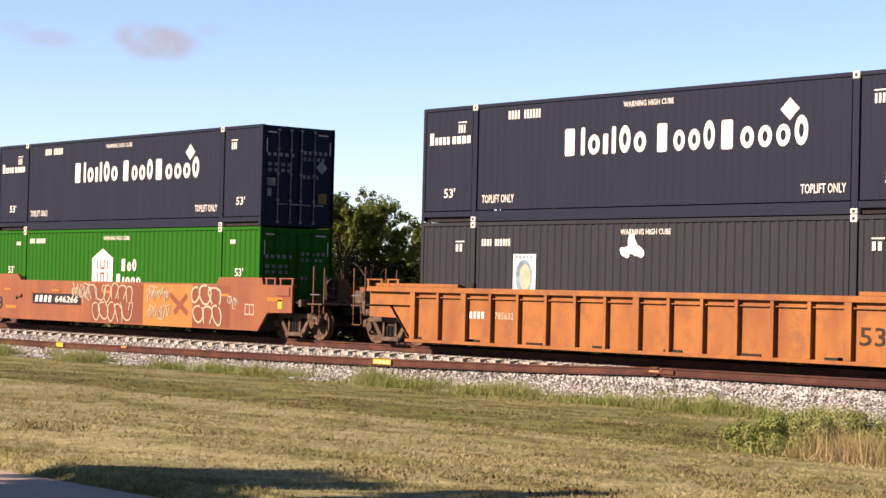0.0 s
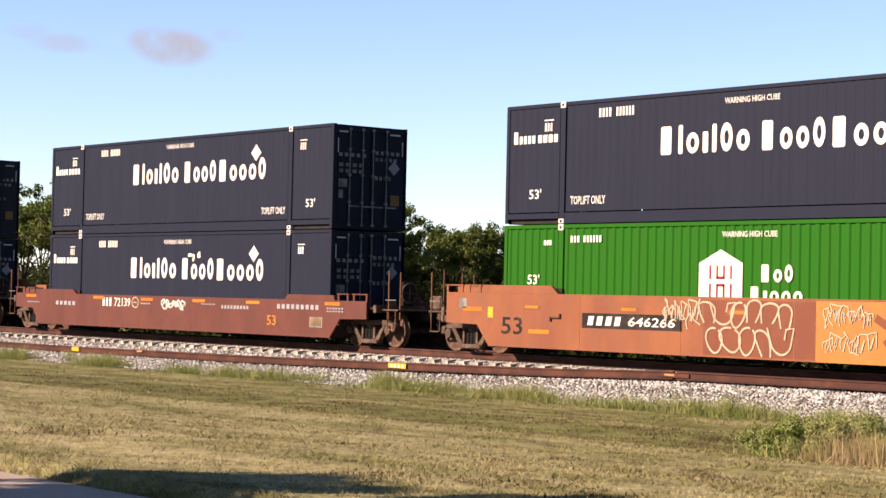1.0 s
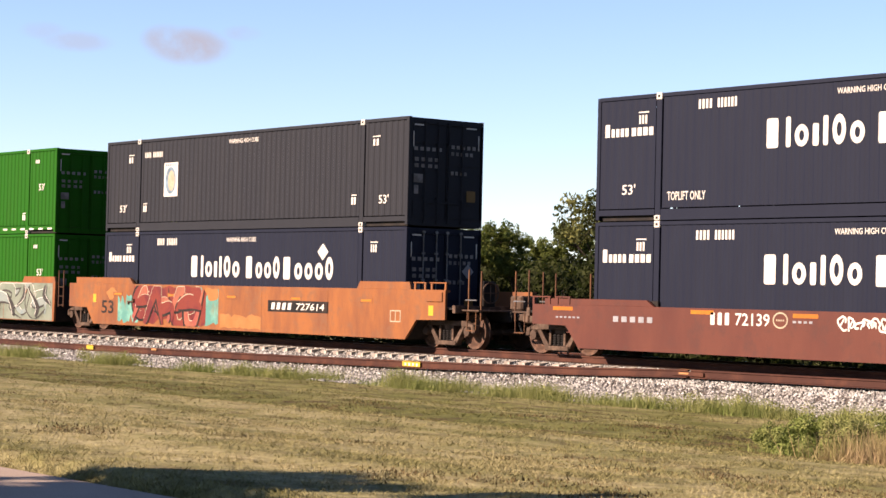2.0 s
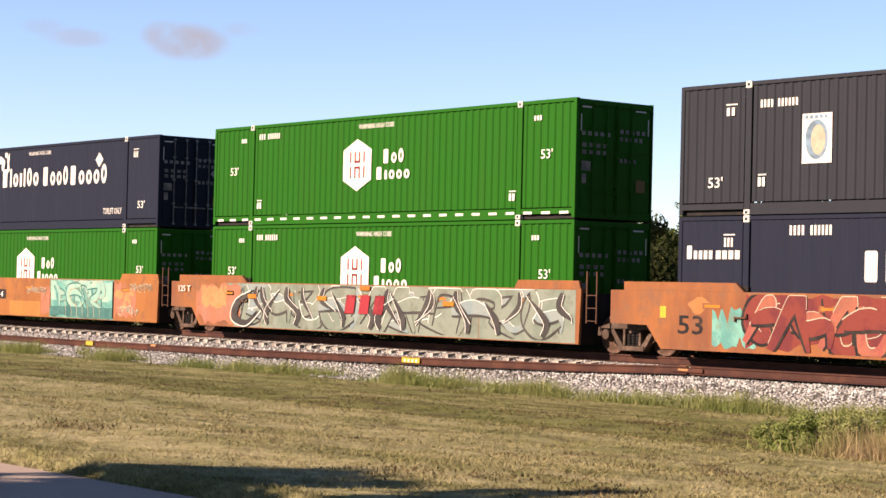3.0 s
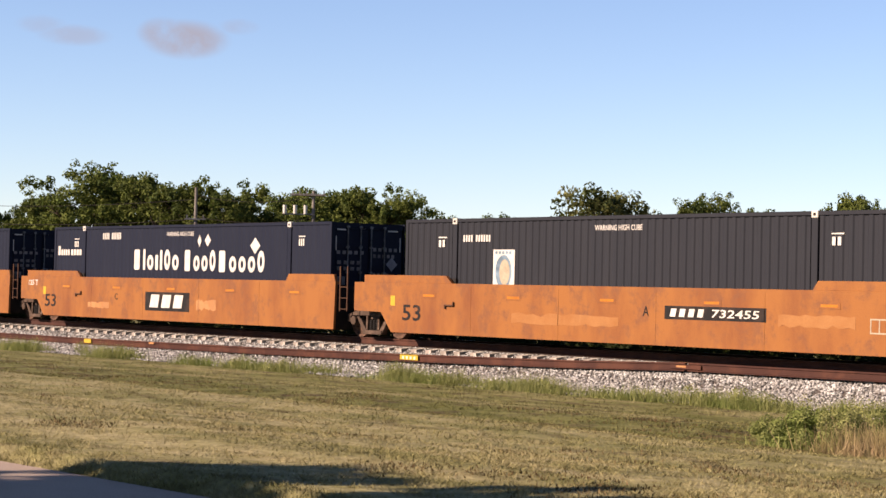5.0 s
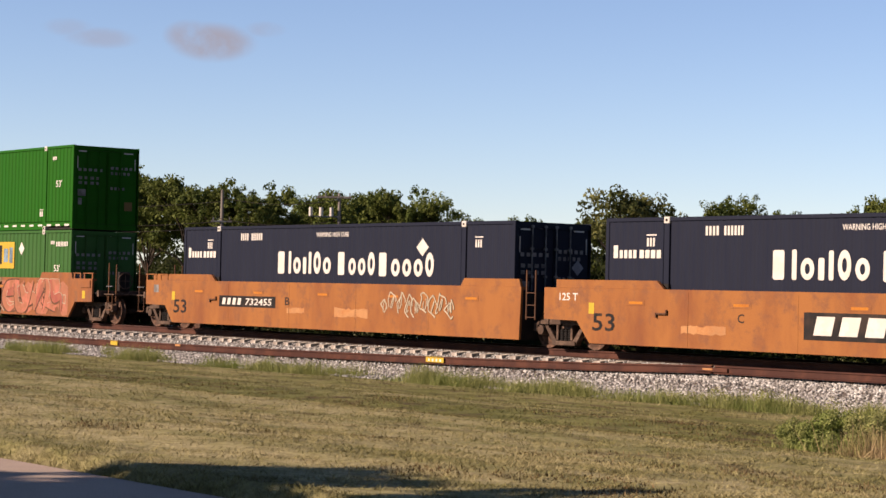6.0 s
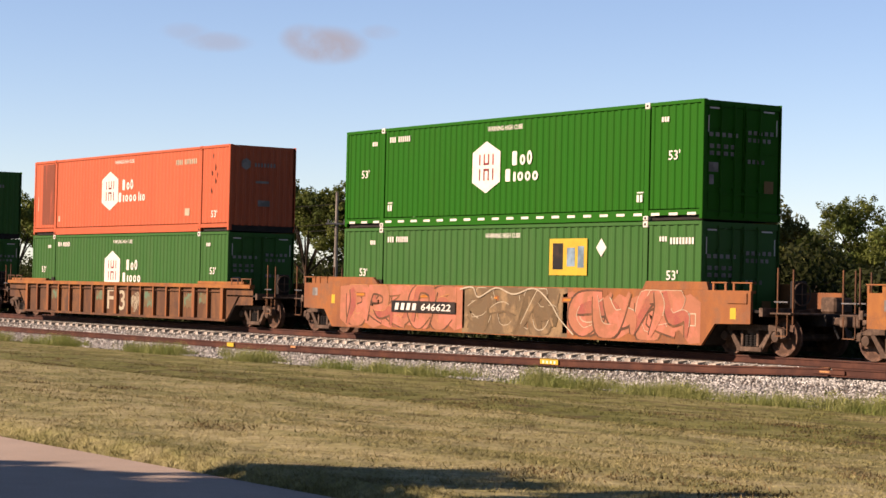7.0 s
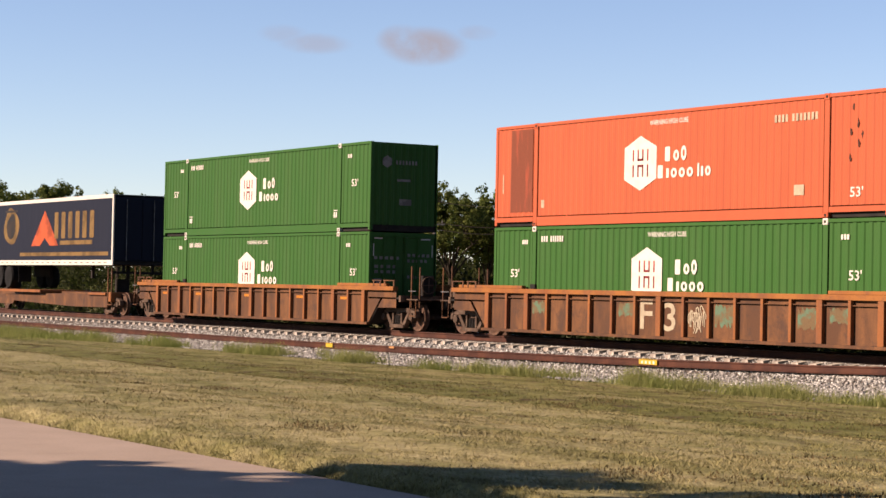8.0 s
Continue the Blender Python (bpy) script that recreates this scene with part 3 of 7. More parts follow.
def lawn_grass():
    r = np.random.RandomState(5)
    n = 560000
    # denser where the lawn comes near the road
    y = 8.7 + 20.6 * r.beta(0.9, 1.5, n)
    x = -y * np.tan(np.radians(r.uniform(36, 73, n))) + r.normal(0, 0.3, n)
    keep = np.array([noise.noise(Vector((a * 0.5, b * 0.9, 3))) + 0.9 * noise.noise(Vector((a * 2.2, b * 2.8, 9))) for a, b in zip(x, y)]) + r.uniform(-0.3, 0.7, n) > 0.0
    x, y = x[keep], y[keep]
    tuft = np.array([noise.noise(Vector((a * 1.6, b * 2.1, 9))) + 0.5 * noise.noise(Vector((a * 4, b * 5, 5))) for a, b in zip(x, y)])
    h = r.uniform(0.03, 0.085, len(x)) * np.clip(0.85 + 0.9 * tuft, 0.35, 1.6) * (1 + 0.4 * (y > 27))
    blades("lawn_grass", np.stack([x, y, on_ground(x, y) - 0.005], 1), h, r.uniform(0.004, 0.010, len(x)) * (0.6 + y / 18), BLADE, "short half-dry mown grass on the lawn", "grass", 1.47, 3, 0.75)
    y = 8.68 + np.abs(r.normal(0, 0.16, 26000))
    x = -y * np.tan(np.radians(r.uniform(52, 74, len(y))))
    blades("road_edge_grass", np.stack([x, y, on_ground(x, y) - 0.01], 1), r.uniform(0.03, 0.09, len(x)), r.uniform(0.004, 0.01, len(x)), BLADE, "longer ragged grass at the road edge", "grass", 1.4, 19, 0.3)


lawn_grass()


def clods():
    """Scattered clumps of dead cut grass in the mower's lines."""
    r = np.random.RandomState(15)
    px, py = [], []
    for k in range(260):
        line = r.choice((11.3, 14.8, 19.6, 21.2, 22.6), p=(0.15, 0.2, 0.25, 0.2, 0.2))
        y = line + r.normal(0, 0.5)
        x = -y * math.tan(radians(r.uniform(37, 72)))
        if noise.noise(Vector((x * 0.2, line, 0))) < 0.0:
            continue
        n = r.randint(60, 160)
        px.append(x + r.normal(0, 0.28, n)), py.append(y + r.normal(0, 0.2, n))
    x, y = np.concatenate(px), np.concatenate(py)
    blades("dead_grass_clumps", np.stack([x, y, on_ground(x, y) - 0.005], 1), r.uniform(0.02, 0.05, len(x)), r.uniform(0.012, 0.03, len(x)), CLOD, "brown clumps of dead cut grass", "grass", 1.45, 16)


clods()


def leaf_cloud(name, centres, radii, count, size, material, seed, flat_bottom=0.6, tufts=0):
    """A crown of many small leaf clumps: leaves lie on the skins of lobes, which break into smaller tufts."""
    r = np.random.RandomState(seed)
    centres, radii = np.array([tuple(c) for c in centres], float), np.array(radii, float)
    if tufts:
        k = np.repeat(np.arange(len(radii)), tufts)
        d = r.normal(size=(len(k), 3))
        d /= np.linalg.norm(d, axis=1)[:, None]
        d[:, 2] = np.where(d[:, 2] < -0.2, -d[:, 2], d[:, 2])
        centres = centres[k] + d * (radii[k] * r.uniform(0.55, 1.15, len(k)))[:, None]
        radii = radii[k] * r.uniform(0.22, 0.5, len(k))
    weight = radii ** 2
    which = r.choice(len(radii), count, p=weight / weight.sum())
    d = r.normal(size=(count, 3))
    d /= np.linalg.norm(d, axis=1)[:, None]
    d[:, 2] = np.where(d[:, 2] < 0, d[:, 2] * flat_bottom, d[:, 2])
    rad = radii[which] * (0.45 + 0.6 * r.uniform(0, 1, count) ** 0.5)
    c = centres[which] + d * rad[:, None] + r.normal(0, 0.25 * size, (count, 3))
    face = d + r.normal(0, 0.45, (count, 3))
    a = np.cross(face, r.normal(size=(count, 3)))
    a /= np.linalg.norm(a, axis=1)[:, None]
    b = np.cross(face, a)
    b /= np.linalg.norm(b, axis=1)[:, None]
    s = r.uniform(0.6, 1.3, count)[:, None] * size
    v = np.stack([c - a * s, c - b * s * 0.5, c + a * s, c + b * s * 0.5], 1)
    me = bpy.data.meshes.new(name)
    me.vertices.add(4 * count)
    me.vertices.foreach_set("co", v.reshape(-1))
    me.loops.add(4 * count)
    me.loops.foreach_set("vertex_index", np.arange(4 * count, dtype=np.int32))
    me.polygons.add(count)
    me.polygons.foreach_set("loop_start", np.arange(0, 4 * count, 4, dtype=np.int32))
    me.update(calc_edges=True)
    me.materials.append(material)
    return me


def weeds():
    r = np.random.RandomState(9)
    # a broken fringe of tall green grass at the foot of the ballast
    px, py, ph = [], [], []
    for k in range(420):
        x = r.uniform(-130, -24)
        y = r.normal(29.25, 0.28)
        wet = noise.noise(Vector((x * 0.33, 1.7, 0))) + 0.35 * noise.noise(Vector((x * 1.4, 4.2, 0)))
        if wet < -0.1 and x > -72:
            continue
        n = r.randint(220, 400)
        px.append(x + r.normal(0, 0.42, n)), py.append(y + r.normal(0, 0.2, n))
        ph.append(r.uniform(0.15, 0.48, n) * r.uniform(0.35, 1.15))
    for k in range(240):
        x, y, n = r.uniform(-135, -70), 29.0 - abs(r.normal(0, 1.1)), 200
        px.append(x + r.normal(0, 0.5, n)), py.append(y + r.normal(0, 0.25, n)), ph.append(r.uniform(0.08, 0.3, n))
    x, y, h = np.concatenate(px), np.concatenate(py), np.concatenate(ph)
    blades("verge_weeds", np.stack([x, y, on_ground(x, y) - 0.01], 1), h, r.uniform(0.006, 0.014, len(x)), WEED, "tall green uncut grass along the ballast foot", "weeds", 0.75, 4)
    pick = r.choice(len(x), 900)
    fuzz = leaf_cloud("verge_foliage", np.stack([x[pick], y[pick], on_ground(x[pick], y[pick]) + h[pick] * 0.45], 1), np.clip(h[pick] * 0.5, 0.06, 0.25), 60000, 0.022, WEED, 17)
    tagged(new("verge_foliage", fuzz), "small-leaved green weeds along the ballast foot", "weeds", kind="stuff")
    # the ragged clump of tall weeds nearer the road
    px, py, ph = [], [], []
    for k in range(60):
        cx, cy = r.uniform(-18.0, -11.5), r.normal(20.2, 0.3)
        n = 200
        px.append(cx + r.normal(0, 0.3, n)), py.append(cy + r.normal(0, 0.25, n)), ph.append(r.uniform(0.12, 0.45, n) * r.uniform(0.5, 1.1) * min(1.0, 0.5 + (cx + 18.0) / 2.0))
    x, y, h = np.concatenate(px), np.concatenate(py), np.concatenate(ph)
    blades("weed_clump", np.stack([x, y, on_ground(x, y) - 0.01], 1), h, r.uniform(0.008, 0.02, len(x)), WEED, "ragged clump of tall broad green weeds", "weeds", 0.6, 5)
    x, y = -15.5 + r.normal(0, 0.45, 9000), 19.2 + r.normal(0, 0.26, 9000)
    blades("dry_grass_tuft", np.stack([x, y, on_ground(x, y) - 0.01], 1), r.uniform(0.2, 0.6, len(x)) * r.uniform(0.5, 1.0, len(x)), r.uniform(0.006, 0.013, len(x)), STRAW, "pinkish dry seeding grass among the weeds", "grass", 1.25, 6)
    # broad-leaved weeds in the clump
    lobes = []
    for k in range(170):
        x = r.uniform(-18.7, -16.0) if k < 80 else r.uniform(-15.3, -11.0)
        y = 20.1 + r.normal(0, 0.25)
        lobes.append((x, y, ground_z(x, y) + r.uniform(0.02, 0.5) * min(1.0, 0.35 + abs(x + 18.9) / 1.4)))
    me = leaf_cloud("leafy_weeds", lobes, [r.uniform(0.07, 0.16) for _ in lobes], 62000, 0.018, WEED, 14)
    tagged(new("leafy_weeds", me), "bright green broad-leaved roadside weeds", "weeds", kind="stuff")
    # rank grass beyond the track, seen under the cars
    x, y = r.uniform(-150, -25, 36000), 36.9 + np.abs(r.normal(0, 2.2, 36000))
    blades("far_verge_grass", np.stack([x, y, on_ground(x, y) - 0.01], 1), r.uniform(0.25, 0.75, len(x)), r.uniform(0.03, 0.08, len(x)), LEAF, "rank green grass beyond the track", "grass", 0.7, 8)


weeds()


def stones():
    """Loose crushed stone on the shoulder and between the sleepers, as one mesh of faceted lumps."""
    r = np.random.RandomState(2)
    n = 74000
    x = -24 - 66 * r.beta(0.85, 1.7, n)
    y = np.where(r.uniform(size=n) < 0.72, r.uniform(29.25, 32.3, n), r.uniform(32.2, 33.0, n))
    size = r.uniform(0.026, 0.06, n) * np.where(y > 32.5, 0.75, 1.0)
    base = np.array([(1, 0, 0), (-1, 0, 0), (0, 1, 0), (0, -1, 0), (0, 0, 1), (0, 0, -1)], float)
    v = base[None] * r.uniform(0.55, 1.25, (n, 6, 3))
    v += r.uniform(-0.25, 0.25, (n, 6, 3))
    a, b = r.uniform(0, 6.28, n), r.uniform(-0.9, 0.9, n)
    ca, sa, cb, sb = np.cos(a), np.sin(a), np.cos(b), np.sin(b)
    vx, vy, vz = v[..., 0] * ca[:, None] - v[..., 1] * sa[:, None], v[..., 0] * sa[:, None] + v[..., 1] * ca[:, None], v[..., 2]
    vy, vz = vy * cb[:, None] - vz * sb[:, None], vy * sb[:, None] + vz * cb[:, None]
    v = np.stack([vx, vy, vz * 0.75], -1) * size[:, None, None]
    v += np.stack([x, y, on_ground(x, y) + size * 0.3], 1)[:, None]
    faces = np.array([(0, 2, 4), (2, 1, 4), (1, 3, 4), (3, 0, 4), (2, 0, 5), (1, 2, 5), (3, 1, 5), (0, 3, 5)])
    f = (faces[None] + 6 * np.arange(n)[:, None, None]).reshape(-1)
    me = bpy.data.meshes.new("ballast_stones")
    me.vertices.add(6 * n)
    me.vertices.foreach_set("co", v.reshape(-1))
    me.loops.add(len(f))
    me.loops.foreach_set("vertex_index", f.astype(np.int32))
    me.polygons.add(len(f) // 3)
    me.polygons.foreach_set("loop_start", np.arange(0, len(f), 3, dtype=np.int32))
    me.update(calc_edges=True)
    me.materials.append(STONE)
    tagged(new("ballast_stones", me), "loose pale grey crushed stone ballast", "ballast", kind="stuff")
    bed = grid_mesh("ballast_bed", [-600, -300, -200] + span(-150, 20, 2) + [100, 400], [29.3, 31.0, 31.95, 32.3, 32.62, 32.7, 32.8, 33.05], GRAVEL, 0.012)
    inner = grid_mesh("stained_ballast", [-600, -300, -200] + span(-150, 20, 2) + [100, 400], [33.05, 34.9, 35.1, 36.4], STAINED, 0.02)
    tagged(new("stained_ballast", inner), "rust-stained ballast between the rails", "ballast", kind="structure")
    tagged(new("ballast_bed", bed), "bed of packed grey track ballast", "ballast", kind="structure")


stones()

RAIL_SHAPE = ((-0.07, -0.185), (0.07, -0.185), (0.07, -0.172), (0.012, -0.155), (0.012, -0.045), (0.036, -0.035), (0.036, -0.004), (0.03, 0.0), (-0.03, 0.0), (-0.036, -0.004), (-0.036, -0.035), (-0.012, -0.045), (-0.012, -0.155), (-0.07, -0.172))


def rail_along(bm, path, seg_faces=True):
    """A rail section swept along points (x, y, z of its top)."""
    rings = []
    for x, y, z, tip in path:
        c, s = math.cos(tip), math.sin(tip)
        rings.append([bm.verts.new((x, y + a * c - b * s, z + a * s + b * c)) for a, b in RAIL_SHAPE])
    n = len(RAIL_SHAPE)
    for p, q in zip(rings, rings[1:]):
        for k in range(n):
            bm.faces.new((p[k], q[k], q[(k + 1) % n], p[(k + 1) % n]))
    bm.faces.new(rings[0])
    bm.faces.new(rings[-1][::-1])


track = thing("railway_track", "straight track of rusty rails on concrete sleepers", "railway track", kind="structure")
for y in (MID - 0.7525, MID + 0.7525):
    bm = bmesh.new()
    rail_along(bm, [(x, y, 0.0, 0.0) for x in span(-600, 300, 30)])
    part("rail", bm, RUST, track, "rust-brown running rail")
    boxes("rail_head", [(-600, y - 0.024, 0.001, 300, y + 0.024, 0.004)], RAILTOP, track, "worn shiny running surface")


def sleeper_mesh(bm):
    outline = ((-1.3, -0.44), (1.3, -0.44), (1.3, -0.225), (0.95, -0.19), (0.55, -0.19), (0.3, -0.24), (-0.3, -0.24), (-0.55, -0.19), (-0.95, -0.19), (-1.3, -0.225))
    a = [bm.verts.new((-0.115, y, z)) for y, z in outline]
    b = [bm.verts.new((0.115, y, z)) for y, z in outline]
    n = len(a)
    bm.faces.new(a), bm.faces.new(b[::-1])
    for i in range(n):
        bm.faces.new((a[(i + 1) % n], a[i], b[i], b[(i + 1) % n]))


sleeper = cached("sleeper", CONCRETE, sleeper_mesh)
for i in range(285):
    m = pose(-184 + i * 0.605 + rng.uniform(-0.03, 0.03), MID + rng.uniform(-0.03, 0.03), 0, 0, 0, rng.uniform(-0.8, 0.8))
    part("sleeper", sleeper, CONCRETE, track, at=m)


def spare_rail():
    """A rail that lies loose along the ballast shoulder and climbs on to the sleeper ends."""
    ob = thing("spare_rail", "loose rusty rail lying along the ballast shoulder", "rail")
    keys = ((-230, 31.75, -0.47, 0.15), (-100, 31.8, -0.47, 0.12), (-58.3, 31.8, -0.455, 0.1), (-49, 31.95, -0.40, 0.1), (-41.8, 32.02, -0.325, 0.05), (-36, 32.2, -0.24, 0.0), (-32.3, 32.4, -0.145, 0.0), (-32.25, 32.4, -0.145, 0.0))
    right = ((-32.15, 32.4, -0.145, 0.0), (-26, 32.44, -0.12, 0.0), (0, 32.44, -0.11, 0), (40, 32.44, -0.11, 0))
    for ks in (keys, right):
        pts = []
        for (a, b) in zip(ks, ks[1:]):
            n = 1 + int((b[0] - a[0]) / 4)
            pts += [tuple(a[j] + (b[j] - a[j]) * i / n for j in range(4)) for i in range(n)]
        pts.append(ks[-1])
        bm = bmesh.new()
        rail_along(bm, pts)
        part("rail_length", bm, RUST, ob, "rust-brown rail length")
    # joint bars and painted tags
    boxes("joint_bar", [(-32.7, 32.345, -0.29, -31.75, 32.385, -0.2)], RUST, ob, bevel=0.006)
    boxes("paint_tag", [(-32.5, 32.34, -0.255, -32.2, 32.342, -0.215), (-32.5, 32.37, -0.143, -32.2, 32.43, -0.141)], PEACH, ob, "peach paint daub")
    boxes("paint_tag", [(-42.15, 31.975, -0.47, -41.4, 31.985, -0.345), (-42.15, 31.985, -0.327, -41.4, 32.055, -0.322)], YELLOW, ob, "yellow painted tag with cream marks")
    boxes("tag_writing", bars(0, 0, 1, 1, 1) and [(-42.05 + i * 0.16, 31.972, -0.45, -41.98 + i * 0.16, 31.975, -0.38) for i in range(4)], WHITE, ob, "cream marks")["kind"] = "stuff"
    boxes("paint_tag", [(-58.55, 31.75, -0.60, -58.1, 31.76, -0.475), (-58.55, 31.765, -0.457, -58.1, 31.835, -0.452)], YELLOW, ob, "yellow painted tag")
    boxes("paint_tag", [(-54.6, 31.82, -0.5, -54.3, 31.83, -0.44)], PEACH, ob, "pale painted tag")


spare_rail()


def tapered(bm, p, q, r0, r1, n=7):
    p, q = Vector(p), Vector(q)
    turn = (q - p).to_track_quat("Z", "Y").to_matrix()
    rings = [[bm.verts.new(c + turn @ Vector((r * math.cos(6.2832 * k / n), r * math.sin(6.2832 * k / n), 0))) for k in range(n)] for c, r in ((p, r0), (q, r1))]
    for k in range(n):
        bm.faces.new((rings[0][k], rings[0][(k + 1) % n], rings[1][(k + 1) % n], rings[1][k]))


def tree(seed, high, wide, leaves, material, label, leaf=0.13):
    r = random.Random(seed)
    ob = thing("tree", label, "tree", "trees behind the track")
    trunk, limbs = bmesh.new(), bmesh.new()
    fork = high * r.uniform(0.3, 0.42)
    tapered(trunk, (0, 0, -0.15), (r.uniform(-0.2, 0.2), 0, fork), 0.05 * high * 0.55, 0.032 * high * 0.55)
    part("trunk", trunk, BARK, ob)
    centres, radii = [], []
    n = r.randint(8, 12)
    for k in range(n):
        a = 2 * math.pi * k / n + r.uniform(-0.4, 0.4)
        out = wide / 2 * r.uniform(0.25, 0.8)
        end = Vector((math.cos(a) * out, math.sin(a) * out, high * r.uniform(0.5, 0.88)))
        knee = Vector((end.x * 0.45, end.y * 0.45, fork + (end.z - fork) * 0.6))
        tapered(limbs, (0, 0, fork * 0.9), knee, 0.011 * high, 0.007 * high)
        tapered(limbs, knee, end, 0.007 * high, 0.002 * high)
        for j in range(3):
            tip = end + Vector((r.uniform(-1, 1), r.uniform(-1, 1), r.uniform(-0.2, 0.9))) * wide * 0.16
            tapered(limbs, knee.lerp(end, 0.7), tip, 0.004 * high, 0.001 * high, 5)
            centres.append(tip)
            radii.append(wide * r.uniform(0.07, 0.13))
        centres.append(end)
        radii.append(wide * r.uniform(0.11, 0.18))
    centres.append(Vector((r.uniform(-0.5, 0.5), 0, high * 0.84)))
    radii.append(high * 0.15)
    part("branchwork", limbs, BARK, ob)
    part("crown", leaf_cloud("crown", centres, radii, leaves, leaf, material, seed, tufts=7), material, ob)
    return ob


def oak(seed, high, wide, leaves, x, y, turn=0.0, material=None, label="broad dark green live oak with ragged crown"):
    ob = tree(seed, high, wide, leaves, material or LEAF, label)
    ob.matrix_basis = pose(x, y, -0.62, 0, 0, turn)
    return ob


def from_eye(az, y):
    """x of the point at that y seen at that many degrees to the left of +y."""
    return -y * math.tan(radians(az))


MODELS = [oak(11, 9.6, 9.6, 15000, from_eye(61.4, 70), 70), oak(12, 8.8, 8.6, 13500, from_eye(59.4, 72), 72), oak(13, 8.6, 8.2, 13000, from_eye(54.6, 80), 80)]
# bearing and rise of each top in degrees as the eye sees it, depth, model
for az, y, el, k in ((62.9, 72, 2.35, 2), (64.3, 74, 2.05, 1), (65.6, 70, 2.5, 0), (67.3, 76, 2.5, 2), (69.2, 72, 2.6, 1), (71.0, 78, 2.6, 0), (60.6, 76, 2.7, 1), (58.1, 72, 2.72, 0),
                     (57.1, 76, 2.3, 1), (56.1, 82, 2.85, 2), (55.3, 78, 2.5, 0), (53.7, 78, 2.6, 1), (52.9, 80, 2.5, 0), (51.1, 88, 2.15, 2), (49.7, 92, 1.85, 0),
                     (48.4, 84, 1.9, 1), (45.4, 86, 2.0, 2), (44.0, 92, 2.6, 0), (42.6, 86, 2.3, 2), (41.0, 84, 2.65, 1), (40.2, 80, 2.5, 0), (39.0, 84, 2.6, 2), (37.6, 80, 2.7, 1),
                     (57.2, 96, 2.1, 2), (60.4, 96, 2.3, 1), (62.4, 98, 2.2, 0), (50.5, 104, 1.8, 1), (46.4, 104, 2.0, 0), (54.2, 102, 2.2, 1), (66.5, 100, 2.2, 0), (70, 100, 2.3, 2)):
    base = MODELS[k]
    high = 1.96 + y / math.cos(radians(az)) * math.tan(radians(el))
    size = high / ((9.6, 8.8, 8.6)[k] * 1.02)
    t = copy_thing(base, pose(from_eye(az, y), y, -0.62, 0, 0, rng.uniform(0, 360)))
    t.scale = (size * rng.uniform(0.72, 1.0), size * rng.uniform(0.72, 1.0), size)
oak(21, 7.6, 7.0, 5200, from_eye(47.3, 78), 78, 40, LEAF_DRY, "thin-crowned tree with pale yellowing leaves")
oak(22, 6.9, 5.4, 3400, from_eye(46.3, 80), 80, 100, LEAF_DRY, "sparse tree with pale yellowing leaves")


def thicket():
    """The unbroken undergrowth at the feet of the trees."""
    r = np.random.RandomState(31)
    centres, radii = [], []
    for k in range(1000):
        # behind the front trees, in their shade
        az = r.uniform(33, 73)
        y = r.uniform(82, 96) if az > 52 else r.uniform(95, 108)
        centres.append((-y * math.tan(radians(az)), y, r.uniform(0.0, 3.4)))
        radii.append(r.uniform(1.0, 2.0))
    # part of the undergrowth's shade comes from its leaf colour
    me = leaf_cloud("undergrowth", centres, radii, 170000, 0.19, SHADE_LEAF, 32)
    tagged(new("undergrowth", me), "dense undergrowth below the trees, leaves coloured as shaded", "bushes", kind="stuff")
    centres, radii = [], []
    for k in range(300):
        y = r.uniform(112, 125)
        centres.append((-y * math.tan(radians(r.uniform(33, 73))), y, r.uniform(0.0, 3.2)))
        radii.append(r.uniform(1.6, 2.6))
    # the far edge is kept dark by the same shade-toned leaves
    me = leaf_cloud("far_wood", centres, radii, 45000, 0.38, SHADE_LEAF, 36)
    tagged(new("far_wood", me), "far edge of the wood, shade put into leaf colour", "bushes", kind="stuff")
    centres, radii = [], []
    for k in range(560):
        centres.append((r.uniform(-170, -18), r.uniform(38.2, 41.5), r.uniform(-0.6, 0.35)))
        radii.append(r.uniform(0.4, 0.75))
    # brush seen under the cars, with shade coloured into its leaves
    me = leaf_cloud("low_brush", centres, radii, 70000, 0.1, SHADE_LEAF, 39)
    tagged(new("low_brush", me), "low brush beyond the track, leaf colour darkened as shade", "bushes", kind="stuff")
    # an added dense dark hedge close behind the line, in the shade of the cars
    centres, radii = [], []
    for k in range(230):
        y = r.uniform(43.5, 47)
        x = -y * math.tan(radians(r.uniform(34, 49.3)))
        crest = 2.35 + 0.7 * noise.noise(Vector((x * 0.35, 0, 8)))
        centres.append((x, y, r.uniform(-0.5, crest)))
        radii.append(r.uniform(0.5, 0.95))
    # its dark leaf colour stands for the shade on the trees' feet
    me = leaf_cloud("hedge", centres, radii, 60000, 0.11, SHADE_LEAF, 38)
    tagged(new("hedge", me), "added dense hedge, coloured dark for shaded tree feet", "hedge", kind="stuff")
    centres, radii = [], []
    for k in range(34):
        y = r.uniform(60, 66)
        centres.append((-y * math.tan(radians(r.uniform(36, 72))), y, r.uniform(0.0, 0.9)))
        radii.append(r.uniform(0.5, 1.0))
    me = leaf_cloud("shrubs", centres, radii, 7000, 0.11, LEAF_DRY, 33)
    tagged(new("shrubs", me), "low sunlit shrubs before the undergrowth", "bushes", kind="stuff")


thicket()


